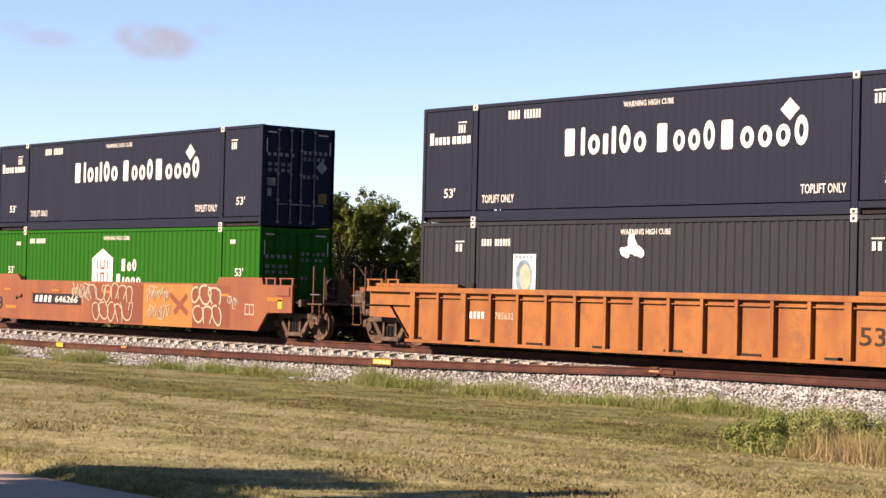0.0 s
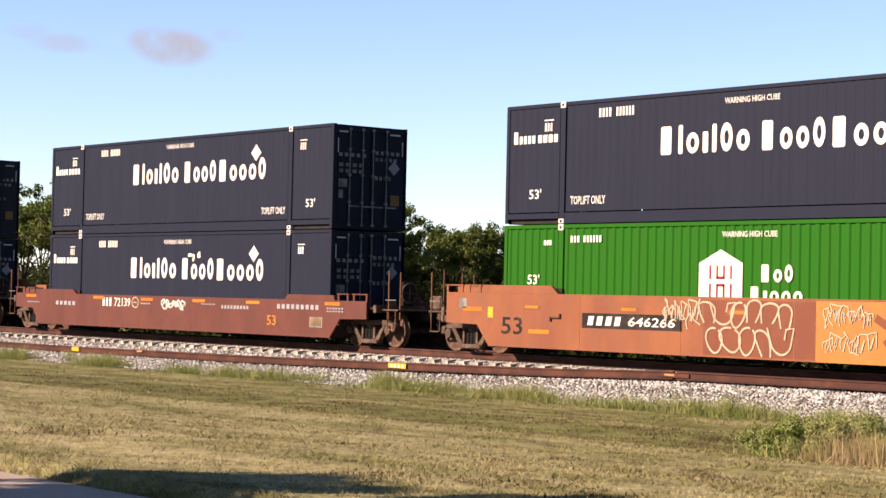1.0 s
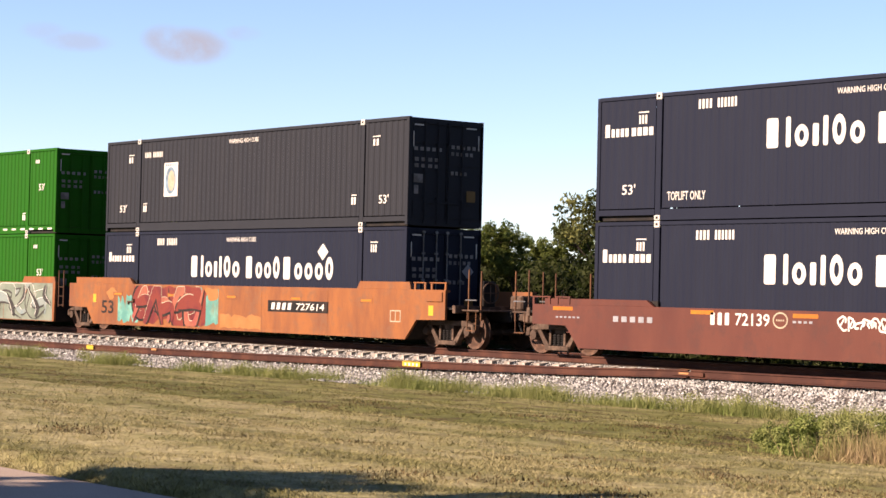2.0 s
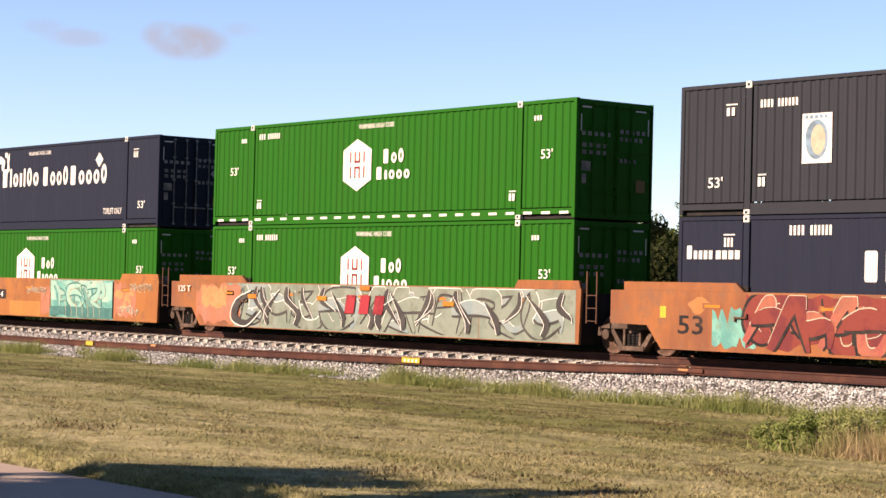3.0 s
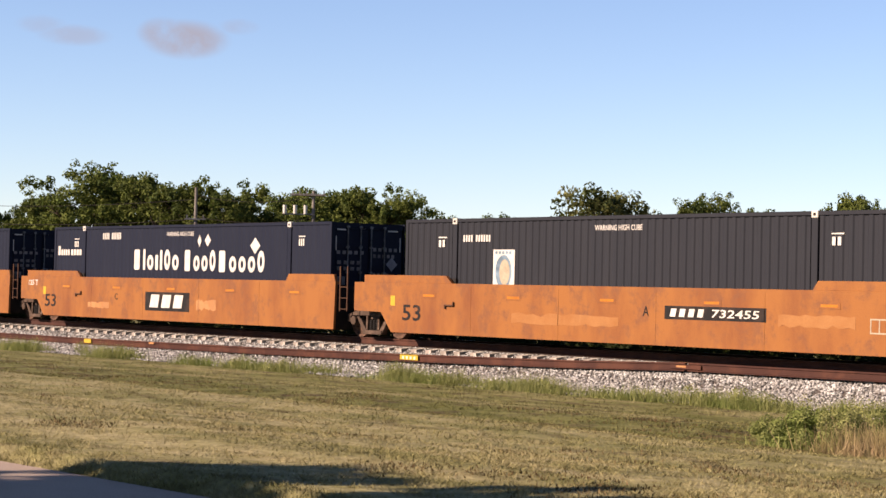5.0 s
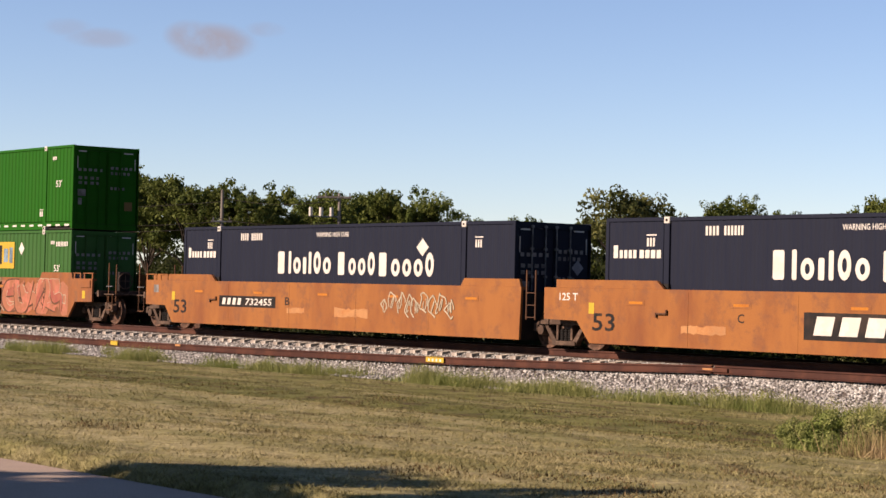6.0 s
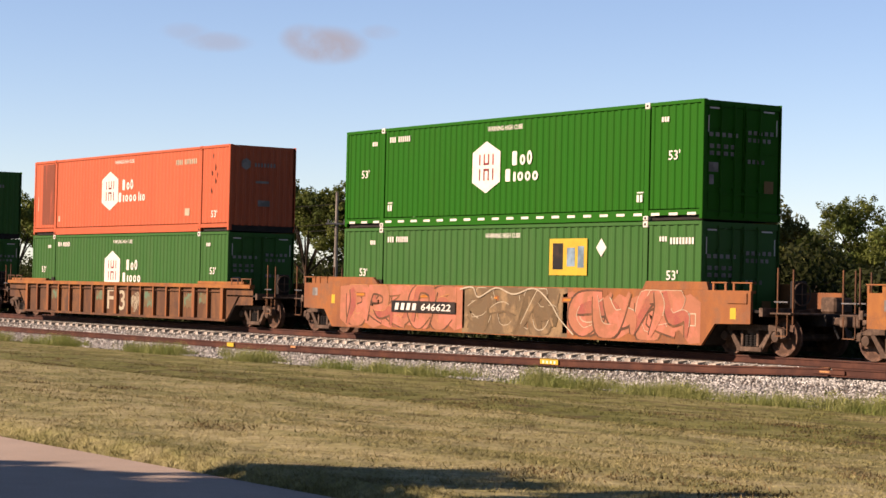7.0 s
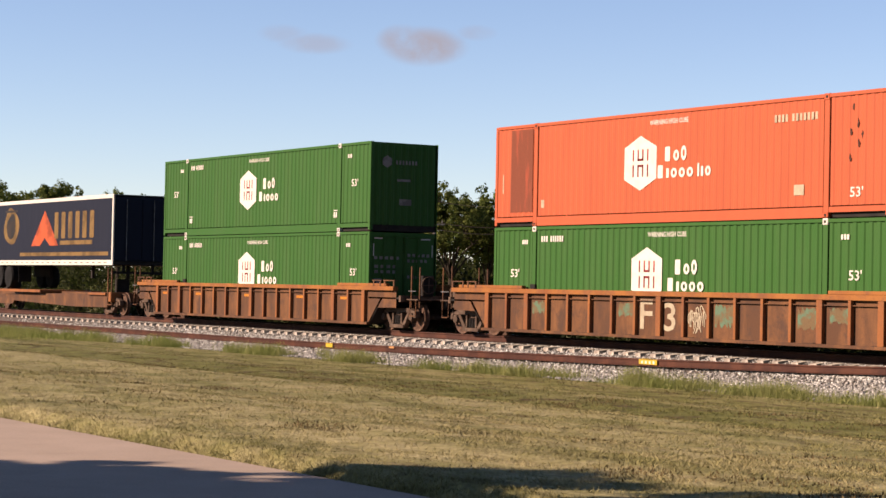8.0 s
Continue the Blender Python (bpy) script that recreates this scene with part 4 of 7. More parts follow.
def utility_pole(x, y, high, turn, loaded):
    """A pole with either a bare top and one low arm, or a top arm that carries cut-outs and pale drums."""
    ob = thing("utility_pole", "grey wooden utility pole with crossarm and pale drums" if loaded else "thin grey wooden utility pole with low crossarm", "utility pole", "poles behind the track")
    bm = bmesh.new()
    tapered(bm, (0, 0, -0.3), (0, 0, high), 0.15, 0.09, 10)
    part("pole", bm, POLE, ob)
    z = high - 0.25 if loaded else high - 1.95
    boxes("crossarm", [(-1.3, -0.17, z - 0.06, 0.7, -0.06, z + 0.06)] if loaded else [(-0.65, -0.17, z - 0.05, 0.65, -0.06, z + 0.05)], POLE if loaded else STEEL, ob, bevel=0.01)
    for k in (-1.2, -0.8, -0.4, 0.6) if loaded else (-0.5, 0.5):
        bm = bmesh.new()
        rod(bm, (k, -0.11, z + 0.06), (k, -0.11, z + 0.26), 0.04)
        part("insulator", bm, STEEL, ob)
    if loaded:
        boxes("drum_bracket", [(-1.75, -0.2, high - 1.42, 0.1, -0.12, high - 1.34)], STEEL, ob, "pale steel bracket")
        for k in (-1.65, -1.05, -0.45):
            bm = bmesh.new()
            rod(bm, (k, -0.16, high - 1.36), (k, -0.16, high - 0.86), 0.11, 12)
            part("transformer", bm, WHITE, ob, "pale grey drum transformer")
    ob.matrix_basis = pose(x, y, -0.62, 0, 0, turn)


P1, P2 = (from_eye(58.57, 66), 66), (from_eye(55.32, 68), 68)
P0 = (from_eye(66, 62), 62)
utility_pole(*P1, 7.9, 50, False), utility_pole(*P2, 7.55, 55, True), utility_pole(*P0, 8.6, 50, False)
for k, (a, b) in enumerate(((P0, P1), (P1, P2))):
    for j, up in enumerate((6.95, 5.7, 5.3)):
        bm = bmesh.new()
        ends = [Vector((p[0], p[1] - 0.3 * j, up + (7.9 - 7.4) * (1 - i) * 0.5 - 0.4)) for i, p in enumerate((a, b))]
        pts = [ends[0].lerp(ends[1], s / 10) - Vector((0, 0, 4 * 0.35 * (s / 10) * (1 - s / 10))) for s in range(11)]
        for p, q in zip(pts, pts[1:]):
            rod(bm, p, q, 0.016, 4)
        tagged(new("power_line", mesh_of("power_line", bm, DARK)), "thin sagging overhead power line", "cable", "power lines")


def shade_tree():
    """The trees across the road behind the camera, whose shadow lies on the verge."""
    for x, y, h, w, s in ((-22.6, -6.3, 7.0, 4.6, 41), (-19.6, -3.3, 7.2, 4.6, 42), (-16.0, -2.8, 7.2, 5.2, 43), (-11.6, -3.0, 7.0, 5.2, 44), (-7.4, -3.6, 6.6, 4.6, 45)):
        ob = oak(s, h, w, 15000, x, y, 0, LEAF, "dense roadside oak across the road")
        ob.matrix_basis = pose(x, y, -0.42)


shade_tree()


# unseen tall tree belt added towards +x, both sides of line, dimming sky fill
for x, y, size, k in ((10, -22, 1.7, 0), (16, -12, 1.6, 1), (14, -2, 1.7, 2), (20, 8, 1.8, 0), (19, 17, 1.7, 1), (24, 25, 1.7, 2), (20, 43, 1.7, 0), (14, 51, 1.6, 1), (18, 60, 1.8, 2), (10, 70, 1.7, 0), (32, 12, 2.0, 1), (34, -4, 2.0, 0), (34, 48, 2.0, 2)):
    t = copy_thing(MODELS[k], pose(x, y, -0.5, 0, 0, 37 * x))
    t.scale = (size, size, size)
    tagged(t, "unseen tall oak added to block sky light")

# ---- the train ----
OFF = {"A": -41.132, "B": -64.616, "C": -88.061, "D": -111.52, "E": -131.171, "F": -150.587, "G": -174.089, "H": -193.611, "I": -213.119, "J": -236.8, "K": -260.288, "L": -283.786, "M": -307.27}
RUN = [(0.0, 0.0), (0.5, 13.089), (1.0, 26.185), (1.5, 39.288), (2.0, 52.397), (2.5, 65.512), (3.0, 78.634), (3.5, 91.763), (4.0, 104.898), (4.5, 118.041), (5.0, 131.189), (5.5, 144.345), (6.0, 157.507), (6.5, 170.676), (7.0, 183.852), (7.5, 197.035), (8.0, 210.224)]
BASE = 0.27                  # container floor above the rail head
L53, W53, H53 = 16.154, 2.591, 2.896
MOVING = []                  # things, their x at the start, y and z


def put(ob, place, z):
    ob.matrix_basis = pose(OFF[place], SIDE, z)
    MOVING.append((ob, OFF[place], SIDE, z))
    return ob


def corrugated(bm, x0, x1, z0, z1, y_out, y_in, pitch, thick=0.002):
    n = max(1, round((x1 - x0) / pitch))
    k = (x1 - x0) / n
    pts = []
    for i in range(n):
        a = x0 + i * k
        pts += [(a, y_out), (a + 0.36 * k, y_out), (a + 0.5 * k, y_in), (a + 0.86 * k, y_in)]
    pts.append((x1, y_out))
    low, top = [bm.verts.new((x, y, z0)) for x, y in pts], [bm.verts.new((x, y, z1)) for x, y in pts]
    for i in range(len(pts) - 1):
        bm.faces.new((low[i], low[i + 1], top[i + 1], top[i]))


POST = ((1.98, 2.16), (L53 - 2.16, L53 - 1.98))


def container(kind, paint, label, ribs=0.03, pitch=0.27, doors=True, casting=None, dim=None):
    ob = thing("shipping_container", label, "shipping container", "containers on the train")
    cast = casting or WHITE
    flip = Matrix.Translation((0, W53, 0)) @ Matrix.Diagonal((1, -1, 1, 1))
    out = {"thing": ob}
    bays = ((0.12, 1.945), (2.195, L53 - 2.195), (L53 - 1.945, L53 - 0.12))
    for near in (True, False):
        def side(bm):
            for a, b in bays:
                corrugated(bm, a, b, 0.278, 2.81, 0.024, 0.024 + ribs, pitch)
        me = cached(("side_panel", ribs, pitch, near), paint, side)
        sp = part("side_panel", me, paint, ob, at=None if near else pose(L53, W53, 0, 0, 0, 180))
        if near:
            out["side"] = sp
        y0, y1 = (0.0, 0.07) if near else (W53 - 0.07, W53)
        part("top_rail", cached(("top_rail", near), paint, lambda bm: box(bm, 0.1, y0, 2.80, L53 - 0.1, y1, 2.888), 0.006), paint, ob)

        def low_rail(bm):
            o = [(2.17, 0.0), (L53 - 2.17, 0.0), (L53 - 2.17, 0.25), (2.17, 0.25)]
            slab(bm, o, y0 + 0.004, y1)
            for a, b in ((0.1, 1.97), (L53 - 1.97, L53 - 0.1)):
                slab(bm, [(a, 0.12), (b, 0.12), (b, 0.25), (a, 0.25)], y0 + 0.004, y1)
        part("bottom_rail", cached(("bottom_rail", near), paint, low_rail), paint, ob)
        for a, b in POST:
            part("post", cached(("post", near, a), paint, lambda bm: box(bm, a, y0 + 0.002, 0.11, b, y1 + 0.03 * (1 if near else -1), 2.78), 0.008), paint, ob)
            c = (a + b) / 2
            for z0, z1 in ((2.745, 2.9), (0.0, 0.11)):
                def corner(bm):
                    box(bm, c - 0.092, y0 - (0.012 if near else -0.02), z0, c + 0.092, y1 + (0.012 if not near else 0.08), z1)
                part("corner_casting", cached(("corner_casting", near, a, z0), cast, corner, 0.012), cast, ob, "white corner casting")
                if near:
                    # no opening is cut: a dark block on the face gives its shade
                    boxes("casting_hole", [(c - 0.035, y0 - 0.016, (z0 + z1) / 2 - 0.03, c + 0.035, y0 - 0.011, (z0 + z1) / 2 + 0.03)], DARK, ob)
        for a, b in ((0.0, 0.12), (L53 - 0.12, L53)):
            part("end_post", cached(("end_post", near, a), paint, lambda bm: box(bm, a, y0 + 0.003, 0.02, b, y1 + 0.05 * (1 if near else -1), 2.885), 0.01), paint, ob)

    def roof(bm):
        box(bm, 0.06, 0.03, 2.83, L53 - 0.06, W53 - 0.03, 2.872)
        for i in range(58):
            box(bm, 0.3 + i * 0.27, 0.12, 2.872, 0.42 + i * 0.27, W53 - 0.12, 2.886)
    part("roof", cached("roof", paint, roof), paint, ob)
    # the lower box is added to stop light through the gap between containers
    part("floor", cached("floor", DARK, lambda bm: (box(bm, 0.05, 0.06, 0.13, L53 - 0.05, W53 - 0.06, 0.22), box(bm, 0.05, 0.1, 0.004, L53 - 0.05, W53 - 0.1, 0.13))), DARK, ob, "dark floor with block added to darken the gap below")

    def back_wall(bm):
        pts = []
        for i in range(9):
            a = 0.13 + i * 0.259
            pts += [(0.05, a), (0.05, a + 0.1), (0.012, a + 0.13), (0.012, a + 0.23)]
        low, top = [bm.verts.new((x, y, 0.16)) for x, y in pts], [bm.verts.new((x, y, 2.83)) for x, y in pts]
        for i in range(len(pts) - 1):
            bm.faces.new((low[i], low[i + 1], top[i + 1], top[i]))
    part("end_wall", cached("end_wall", paint, back_wall), paint, ob)
    X = L53
    rods = STEEL if paint is FEC else paint
    if doors:
        part("door_sill", cached("door_sill", paint, lambda bm: box(bm, X - 0.1, 0.12, 0.02, X - 0.004, W53 - 0.12, 0.2)), paint, ob)
        part("door_header", cached("door_header", paint, lambda bm: box(bm, X - 0.1, 0.12, 2.72, X - 0.004, W53 - 0.12, 2.86)), paint, ob)
        for k, (a, b) in enumerate(((0.13, 1.285), (1.305, W53 - 0.13))):
            def leaf(bm):
                box(bm, X - 0.07, a, 0.21, X - 0.035, b, 2.71)
                for z in (0.25, 0.95, 1.65, 2.2):
                    box(bm, X - 0.036, a + 0.06, z, X - 0.018, b - 0.06, z + 0.42)
            door = part("door", cached(("door", k), paint, leaf, 0.0), paint, ob)
            for y in ((0.56, 1.0) if k == 0 else (1.36, 1.82)):
                def lock(bm):
                    rod(bm, (X + 0.012, y, 0.1), (X + 0.012, y, 2.8), 0.019, 8)
                    for z in (0.12, 0.75, 1.5, 2.2, 2.76):
                        box(bm, X - 0.03, y - 0.05, z - 0.03, X + 0.028, y + 0.05, z + 0.03)
                    box(bm, X + 0.005, y - 0.02, 0.62, X + 0.03, y + 0.36, 0.66)
                part("lock_rod", cached(("lock_rod", y), rods, lock), rods, door, "painted steel lock rod")
            plates = []
            if k == 0:
                plates = [(0.2, 2.66, 0.5, 2.7), (0.16, 2.1, 0.19, 2.5)]
            else:
                plates = [(1.95, 2.66, 2.3, 2.7), (2.37, 2.1, 2.4, 2.5)]
            boxes("door_plate", [(X - 0.017, y0, z0, X - 0.012, y1, z1) for y0, z0, y1, z1 in plates], WHITE, door, "small white plates")["kind"] = "stuff"
            rows = ((0.2, 2.0, 1.0, 5), (0.22, 1.72, 0.9, 4), (0.22, 1.55, 0.9, 4)) if k == 0 else ((1.45, 2.1, 0.9, 5), (1.45, 1.92, 0.8, 5), (1.45, 1.4, 0.6, 4))
            small = []
            for y, z, w, n in rows:
                small += [(X - 0.018, y + i * w / n, z, X - 0.014, y + (i + 0.6) * w / n, z + 0.1) for i in range(n)]
            boxes("door_writing", small, dim or DIM, door, "small dull white writing bars")["kind"] = "stuff"
            if k == 0:
                boxes("door_label", [(X - 0.018, 0.2, 1.15, X - 0.013, 0.5, 1.38), (X - 0.018, 0.22, 0.85, X - 0.013, 0.36, 1.08)], DIM, door, "dull white paper labels")["kind"] = "stuff"
            else:
                boxes("door_label", [(X - 0.018, 2.0, 0.7, X - 0.013, 2.3, 1.0)], GOLD, door, "dull orange label")
    else:
        def front(bm):
            box(bm, X - 0.09, 0.12, 0.14, X - 0.062, W53 - 0.12, 2.83)
            pts = []
            for i in range(9):
                a = 0.13 + i * 0.259
                pts += [(X - 0.05, a), (X - 0.05, a + 0.1), (X - 0.018, a + 0.13), (X - 0.018, a + 0.23)]
            low, top = [bm.verts.new((x, y, 0.2)) for x, y in pts], [bm.verts.new((x, y, 2.8)) for x, y in pts]
            for i in range(len(pts) - 1):
                bm.faces.new((low[i], low[i + 1], top[i + 1], top[i]))
        wall = part("front_wall", cached("front_wall", paint, front), paint, ob)
        out["front"] = wall
        bm = bmesh.new()
        hexa = [(0.62 + 0.2 * math.sin(k * math.pi / 3), 2.25 + 0.2 * math.cos(k * math.pi / 3)) for k in range(6)]
        a = [bm.verts.new((X - 0.012, y, z)) for y, z in hexa]
        bm.faces.new(a)
        part("end_badge", bm, DIM, wall, "dull white hexagon badge")
        boxes("end_writing", [(X - 0.014, 0.95 + i * 0.12, 2.17, X - 0.011, 1.02 + i * 0.12, 2.3) for i in range(7)] + [(X - 0.014, 1.0, 1.62, X - 0.011, 1.5, 1.7), (X - 0.014, 1.1, 0.85, X - 0.011, 1.55, 1.05)], DIM, wall, "dull white writing bars")["kind"] = "stuff"
    return out


Y_MARK = 0.021


def small_marks(side, style, number=True):
    letters("warning_text", "WARNING HIGH CUBE", 7.3, 2.54, 8.9, 2.67, Y_MARK, WHITE, side)
    if style == "plain":
        flat("number_line", bars(2.4, 2.3, 2.8, 2.47, 4) + bars(2.9, 2.3, 3.5, 2.47, 6), Y_MARK, WHITE, side, "white number bars")
        for x in (0.87, 14.85):
            letters("length_text", "53'", x, 0.60, x + 0.44, 0.84, Y_MARK, WHITE, side)
        for x in (1.4, 14.55):
            flat("height_mark", [rect(x - 0.02, 2.40, x + 0.32, 2.43)] + bars(x, 2.17, x + 0.3, 2.35, 2, 0.6), Y_MARK, WHITE, side, "small white height mark")
        for x in (2.36, 13.6):
            flat("lift_mark", [rect(x, 0.84, x + 0.24, 0.87)] + bars(x, 0.6, x + 0.24, 0.8, 2, 0.7), Y_MARK, WHITE, side, "small white lifting mark")
    elif style == "fec":
        flat("number_line", bars(3.3, 2.46, 3.75, 2.67, 4) + bars(3.88, 2.46, 4.5, 2.67, 6), Y_MARK, WHITE, side, "white number bars")
        letters("lift_text", "TOPLIFT ONLY", 2.36, 0.44, 3.56, 0.64, Y_MARK, WHITE, side)
        letters("lift_text", "TOPLIFT ONLY", 12.64, 0.44, 13.85, 0.64, Y_MARK, WHITE, side)
        letters("length_text", "53'", 0.87, 0.60, 1.31, 0.84, Y_MARK, WHITE, side)
        letters("length_text", "53'", 14.85, 0.60, 15.3, 0.84, Y_MARK, WHITE, side)
        flat("address_line", [rect(0.27, 1.95, 0.42, 2.25)] + bars(0.48, 1.95, 1.1, 2.14, 4, 0.7) + bars(1.16, 1.95, 1.92, 2.14, 4, 0.75), Y_MARK, WHITE, side, "white web-address bars")
        for x in (1.4, 14.55):
            flat("height_mark", [rect(x - 0.02, 2.47, x + 0.32, 2.50)] + bars(x, 2.22, x + 0.3, 2.42, 3, 0.6), Y_MARK, WHITE, side, "small white height mark")
    else:
        flat("number_line", bars(2.4, 2.46, 2.75, 2.62, 3) + bars(2.85, 2.46, 3.5, 2.62, 6), Y_MARK, WHITE, side, "white number bars")
        for x, z in ((0.88, 1.46), (14.87, 1.46)):
            letters("length_text", "53'", x, z, x + 0.43, z + 0.24, Y_MARK, WHITE, side)
        for x in (1.45, 14.6):
            flat("height_mark", bars(x, 2.4, x + 0.3, 2.52, 3, 0.7), Y_MARK, WHITE, side, "small white height mark")
        for x in (2.35, 13.7):
            flat("lift_mark", [rect(x, 0.68, x + 0.26, 0.71)] + bars(x, 0.46, x + 0.26, 0.64, 2, 0.7), Y_MARK, WHITE, side, "small white lifting mark")


def rail_name(side):
    words = (word_bars("Tlxnitx", 5.33, 1.49, 8.09, 0.64) + word_bars("Txxt", 8.39, 1.47, 10.2, 0.64) + word_bars("Txxxt", 10.34, 1.45, 12.85, 0.64))
    flat("company_name_bar", words, Y_MARK, WHITE, side, "large white company-name bar", split=True)
    flat("diamond_mark", [diamond(12.31, 2.23, 0.53, 0.48)], Y_MARK, WHITE, side, "white diamond")


def hexagon_badge(side, x=7.27, z=1.565, w=1.3, h=1.42):
    flat("hexagon_badge", [[(x, z - h / 2), (x + w / 2, z - h * 0.29), (x + w / 2, z + h * 0.29), (x, z + h / 2), (x - w / 2, z + h * 0.29), (x - w / 2, z - h * 0.29)]], Y_MARK, WHITE, side, "white hexagon badge")
    red = []
    for sx in (-0.33, -0.12, 0.08, 0.29):
        red += [rect(x + sx, z + 0.06, x + sx + 0.055, z + 0.36), rect(x + sx, z - 0.36, x + sx + 0.055, z - 0.04)]
    red += [rect(x - 0.12, z + 0.06, x + 0.13, z + 0.12), rect(x - 0.12, z - 0.1, x + 0.13, z - 0.04)]
    flat("badge_stripe", red, Y_MARK - 0.004, LOGO_RED, side, "dark red bars")


def group_name(side, extra=False, x=8.15):
    flat("company_name_bar", word_bars("Txt", x + 0.3, 1.57, x + 1.22, 0.38) + word_bars("Tnxxx", x, 1.14, x + 1.5, 0.34) + (word_bars("inx", x + 1.65, 1.14, x + 2.2, 0.34) if extra else []), Y_MARK, WHITE, side, "white company-name bar", split=True)


def picture_panel(side):
    flat("picture_panel", [rect(3.6, 1.05, 4.42, 2.1)], Y_MARK, WHITE, side, "white picture panel")
    ring = [(4.0 + 0.31 * math.cos(a * 0.314), 1.55 + 0.42 * math.sin(a * 0.314)) for a in range(20)]
    flat("picture_panel_writing", bars(3.68, 1.99, 4.34, 2.06, 5), Y_MARK - 0.004, BLUE, side, "pale blue writing bars")
    flat("picture_panel_oval", [ring], Y_MARK - 0.004, BLUE, side, "pale blue oval")
    flat("picture_panel_oval", [[(4.05 + 0.2 * math.cos(a * 0.314), 1.54 + 0.32 * math.sin(a * 0.314)) for a in range(20)]], Y_MARK - 0.008, CREAM, side, "cream oval")


def scribble(parent, x0, z0, x1, z1, y, material, seed, n=6, width=0.04, label="white sprayed scribble"):
    r = random.Random(seed)
    out = []
    k = (x1 - x0) / n
    for i in range(n):
        cx, cz = x0 + (i + 0.5) * k, (z0 + z1) / 2 + r.uniform(-0.1, 0.1) * (z1 - z0)
        o = clip(shard(cx, cz, k * r.uniform(1.0, 1.5), (z1 - z0) * r.uniform(0.7, 1.1), r), x0, z0, x1, z1)
        out += stroke(o[:r.randint(len(o) * 2 // 3, len(o))], width)
        out += stroke(curl(cx, cz, k * 0.5, (z1 - z0) * 0.5, r, 8), width * 0.8)
    sprayed(out, y, material, parent, label)


def sprayed(out, y, material, parent, label):
    """Painted strokes, each a hair over the one before."""
    bm = bmesh.new()
    for i, o in enumerate(out):
        slab(bm, o, y - 0.0006 - 0.00005 * i, y)
    tagged(part("sprayed_scribble", bm, material, parent, label), kind="stuff")


def bubbles(parent, x0, z0, x1, z1, y, material, seed, n, width=0.05, label="cream sprayed bubble outlines"):
    """Rounded fat outlines: arches, bowls and loops side by side, leaning a little."""
    r = random.Random(seed)
    out = []
    k, h = (x1 - x0) / n, z1 - z0
    for i in range(n):
        cx, half = x0 + (i + 0.5) * k, k * r.uniform(0.42, 0.72)
        low, top = z0 + h * r.uniform(0, 0.22), z1 - h * r.uniform(0, 0.16)
        lean = r.uniform(-0.35, 0.2) * h
        kind = r.randrange(3)
        if kind == 0:
            pts = [(-1, 0)] + [(-math.cos(a * 0.26), 0.62 + 0.38 * math.sin(a * 0.26)) for a in range(13)] + [(0.9, 0.3), (0.6, 0.0)]
        elif kind == 1:
            pts = [(math.cos(1.3 + a * 0.3), 0.5 + 0.5 * math.sin(1.3 + a * 0.3)) for a in range(21)]
        else:
            pts = [(-1, 1)] + [(-math.cos(a * 0.26), 0.38 - 0.38 * math.sin(a * 0.26)) for a in range(13)] + [(1.1, 1.0), (0.5, 0.95), (0.35, 0.55)]
        pts = [(u * (0.72 + 0.4 * v), v) for u, v in pts]
        line = [(cx + half * u + lean * (v - 0.5), low + (top - low) * v) for u, v in pts]
        out += stroke(line, width)
    sprayed(out, y, material, parent, label)


def splashes(side, outlines, label):
    """White sprayed blots, each a hair over the one before."""
    for k, o in enumerate(outlines):
        flat("sprayed_patch", [o], Y_MARK - 0.003 - 0.0008 * k, WHITE, side, label, 0.0006)


def fec_box(extra=""):
    c = container("fec", FEC, "charcoal 53-foot container with white company name", 0.008, 0.25)
    small_marks(c["side"], "fec")
    rail_name(c["side"])
    r = random.Random(3)
    if extra == "bird":
        splashes(c["side"], [blob(5.15, 2.45, 0.2, 0.16, r), blob(5.35, 2.3, 0.12, 0.22, r), blob(5.75, 2.3, 0.1, 0.3, r, rough=0.3), blob(5.6, 2.62, 0.12, 0.1, r)], "white sprayed splashes")
    if extra == "splash":
        splashes(c["side"], [blob(8.85, 2.2, 0.12, 0.06, r), blob(9.05, 2.12, 0.06, 0.12, r), blob(9.35, 2.2, 0.1, 0.09, r)], "white sprayed splashes")
    if extra == "diamonds":
        flat("diamond_mark", [diamond(9.25, 2.385, 0.22, 0.36), diamond(9.72, 2.4, 0.34, 0.38)], Y_MARK - 0.004, WHITE, c["side"], "small white diamonds")
    bm = bmesh.new()
    v = [bm.verts.new((L53 - 0.013, 2.1 + a, 1.75 + b)) for a, b in ((0, -0.2), (0.2, 0), (0, 0.2), (-0.2, 0))]
    bm.faces.new(v)
    part("door_diamond", bm, PALE, c["thing"], "dull white diamond")
    return c["thing"]


def grey_box(splash=False):
    c = container("grey", GREY, "dark grey 53-foot container with picture panel", 0.02, 0.25)
    small_marks(c["side"], "plain")
    picture_panel(c["side"])
    if splash:
        r = random.Random(5)
        splashes(c["side"], [blob(7.45, 2.15, 0.16, 0.12, r), blob(7.65, 2.38, 0.1, 0.2, r), blob(7.9, 2.15, 0.18, 0.13, r), [(7.45, 2.1), (7.7, 2.55), (8.0, 2.1)]], "white sprayed splash")
    return c["thing"]


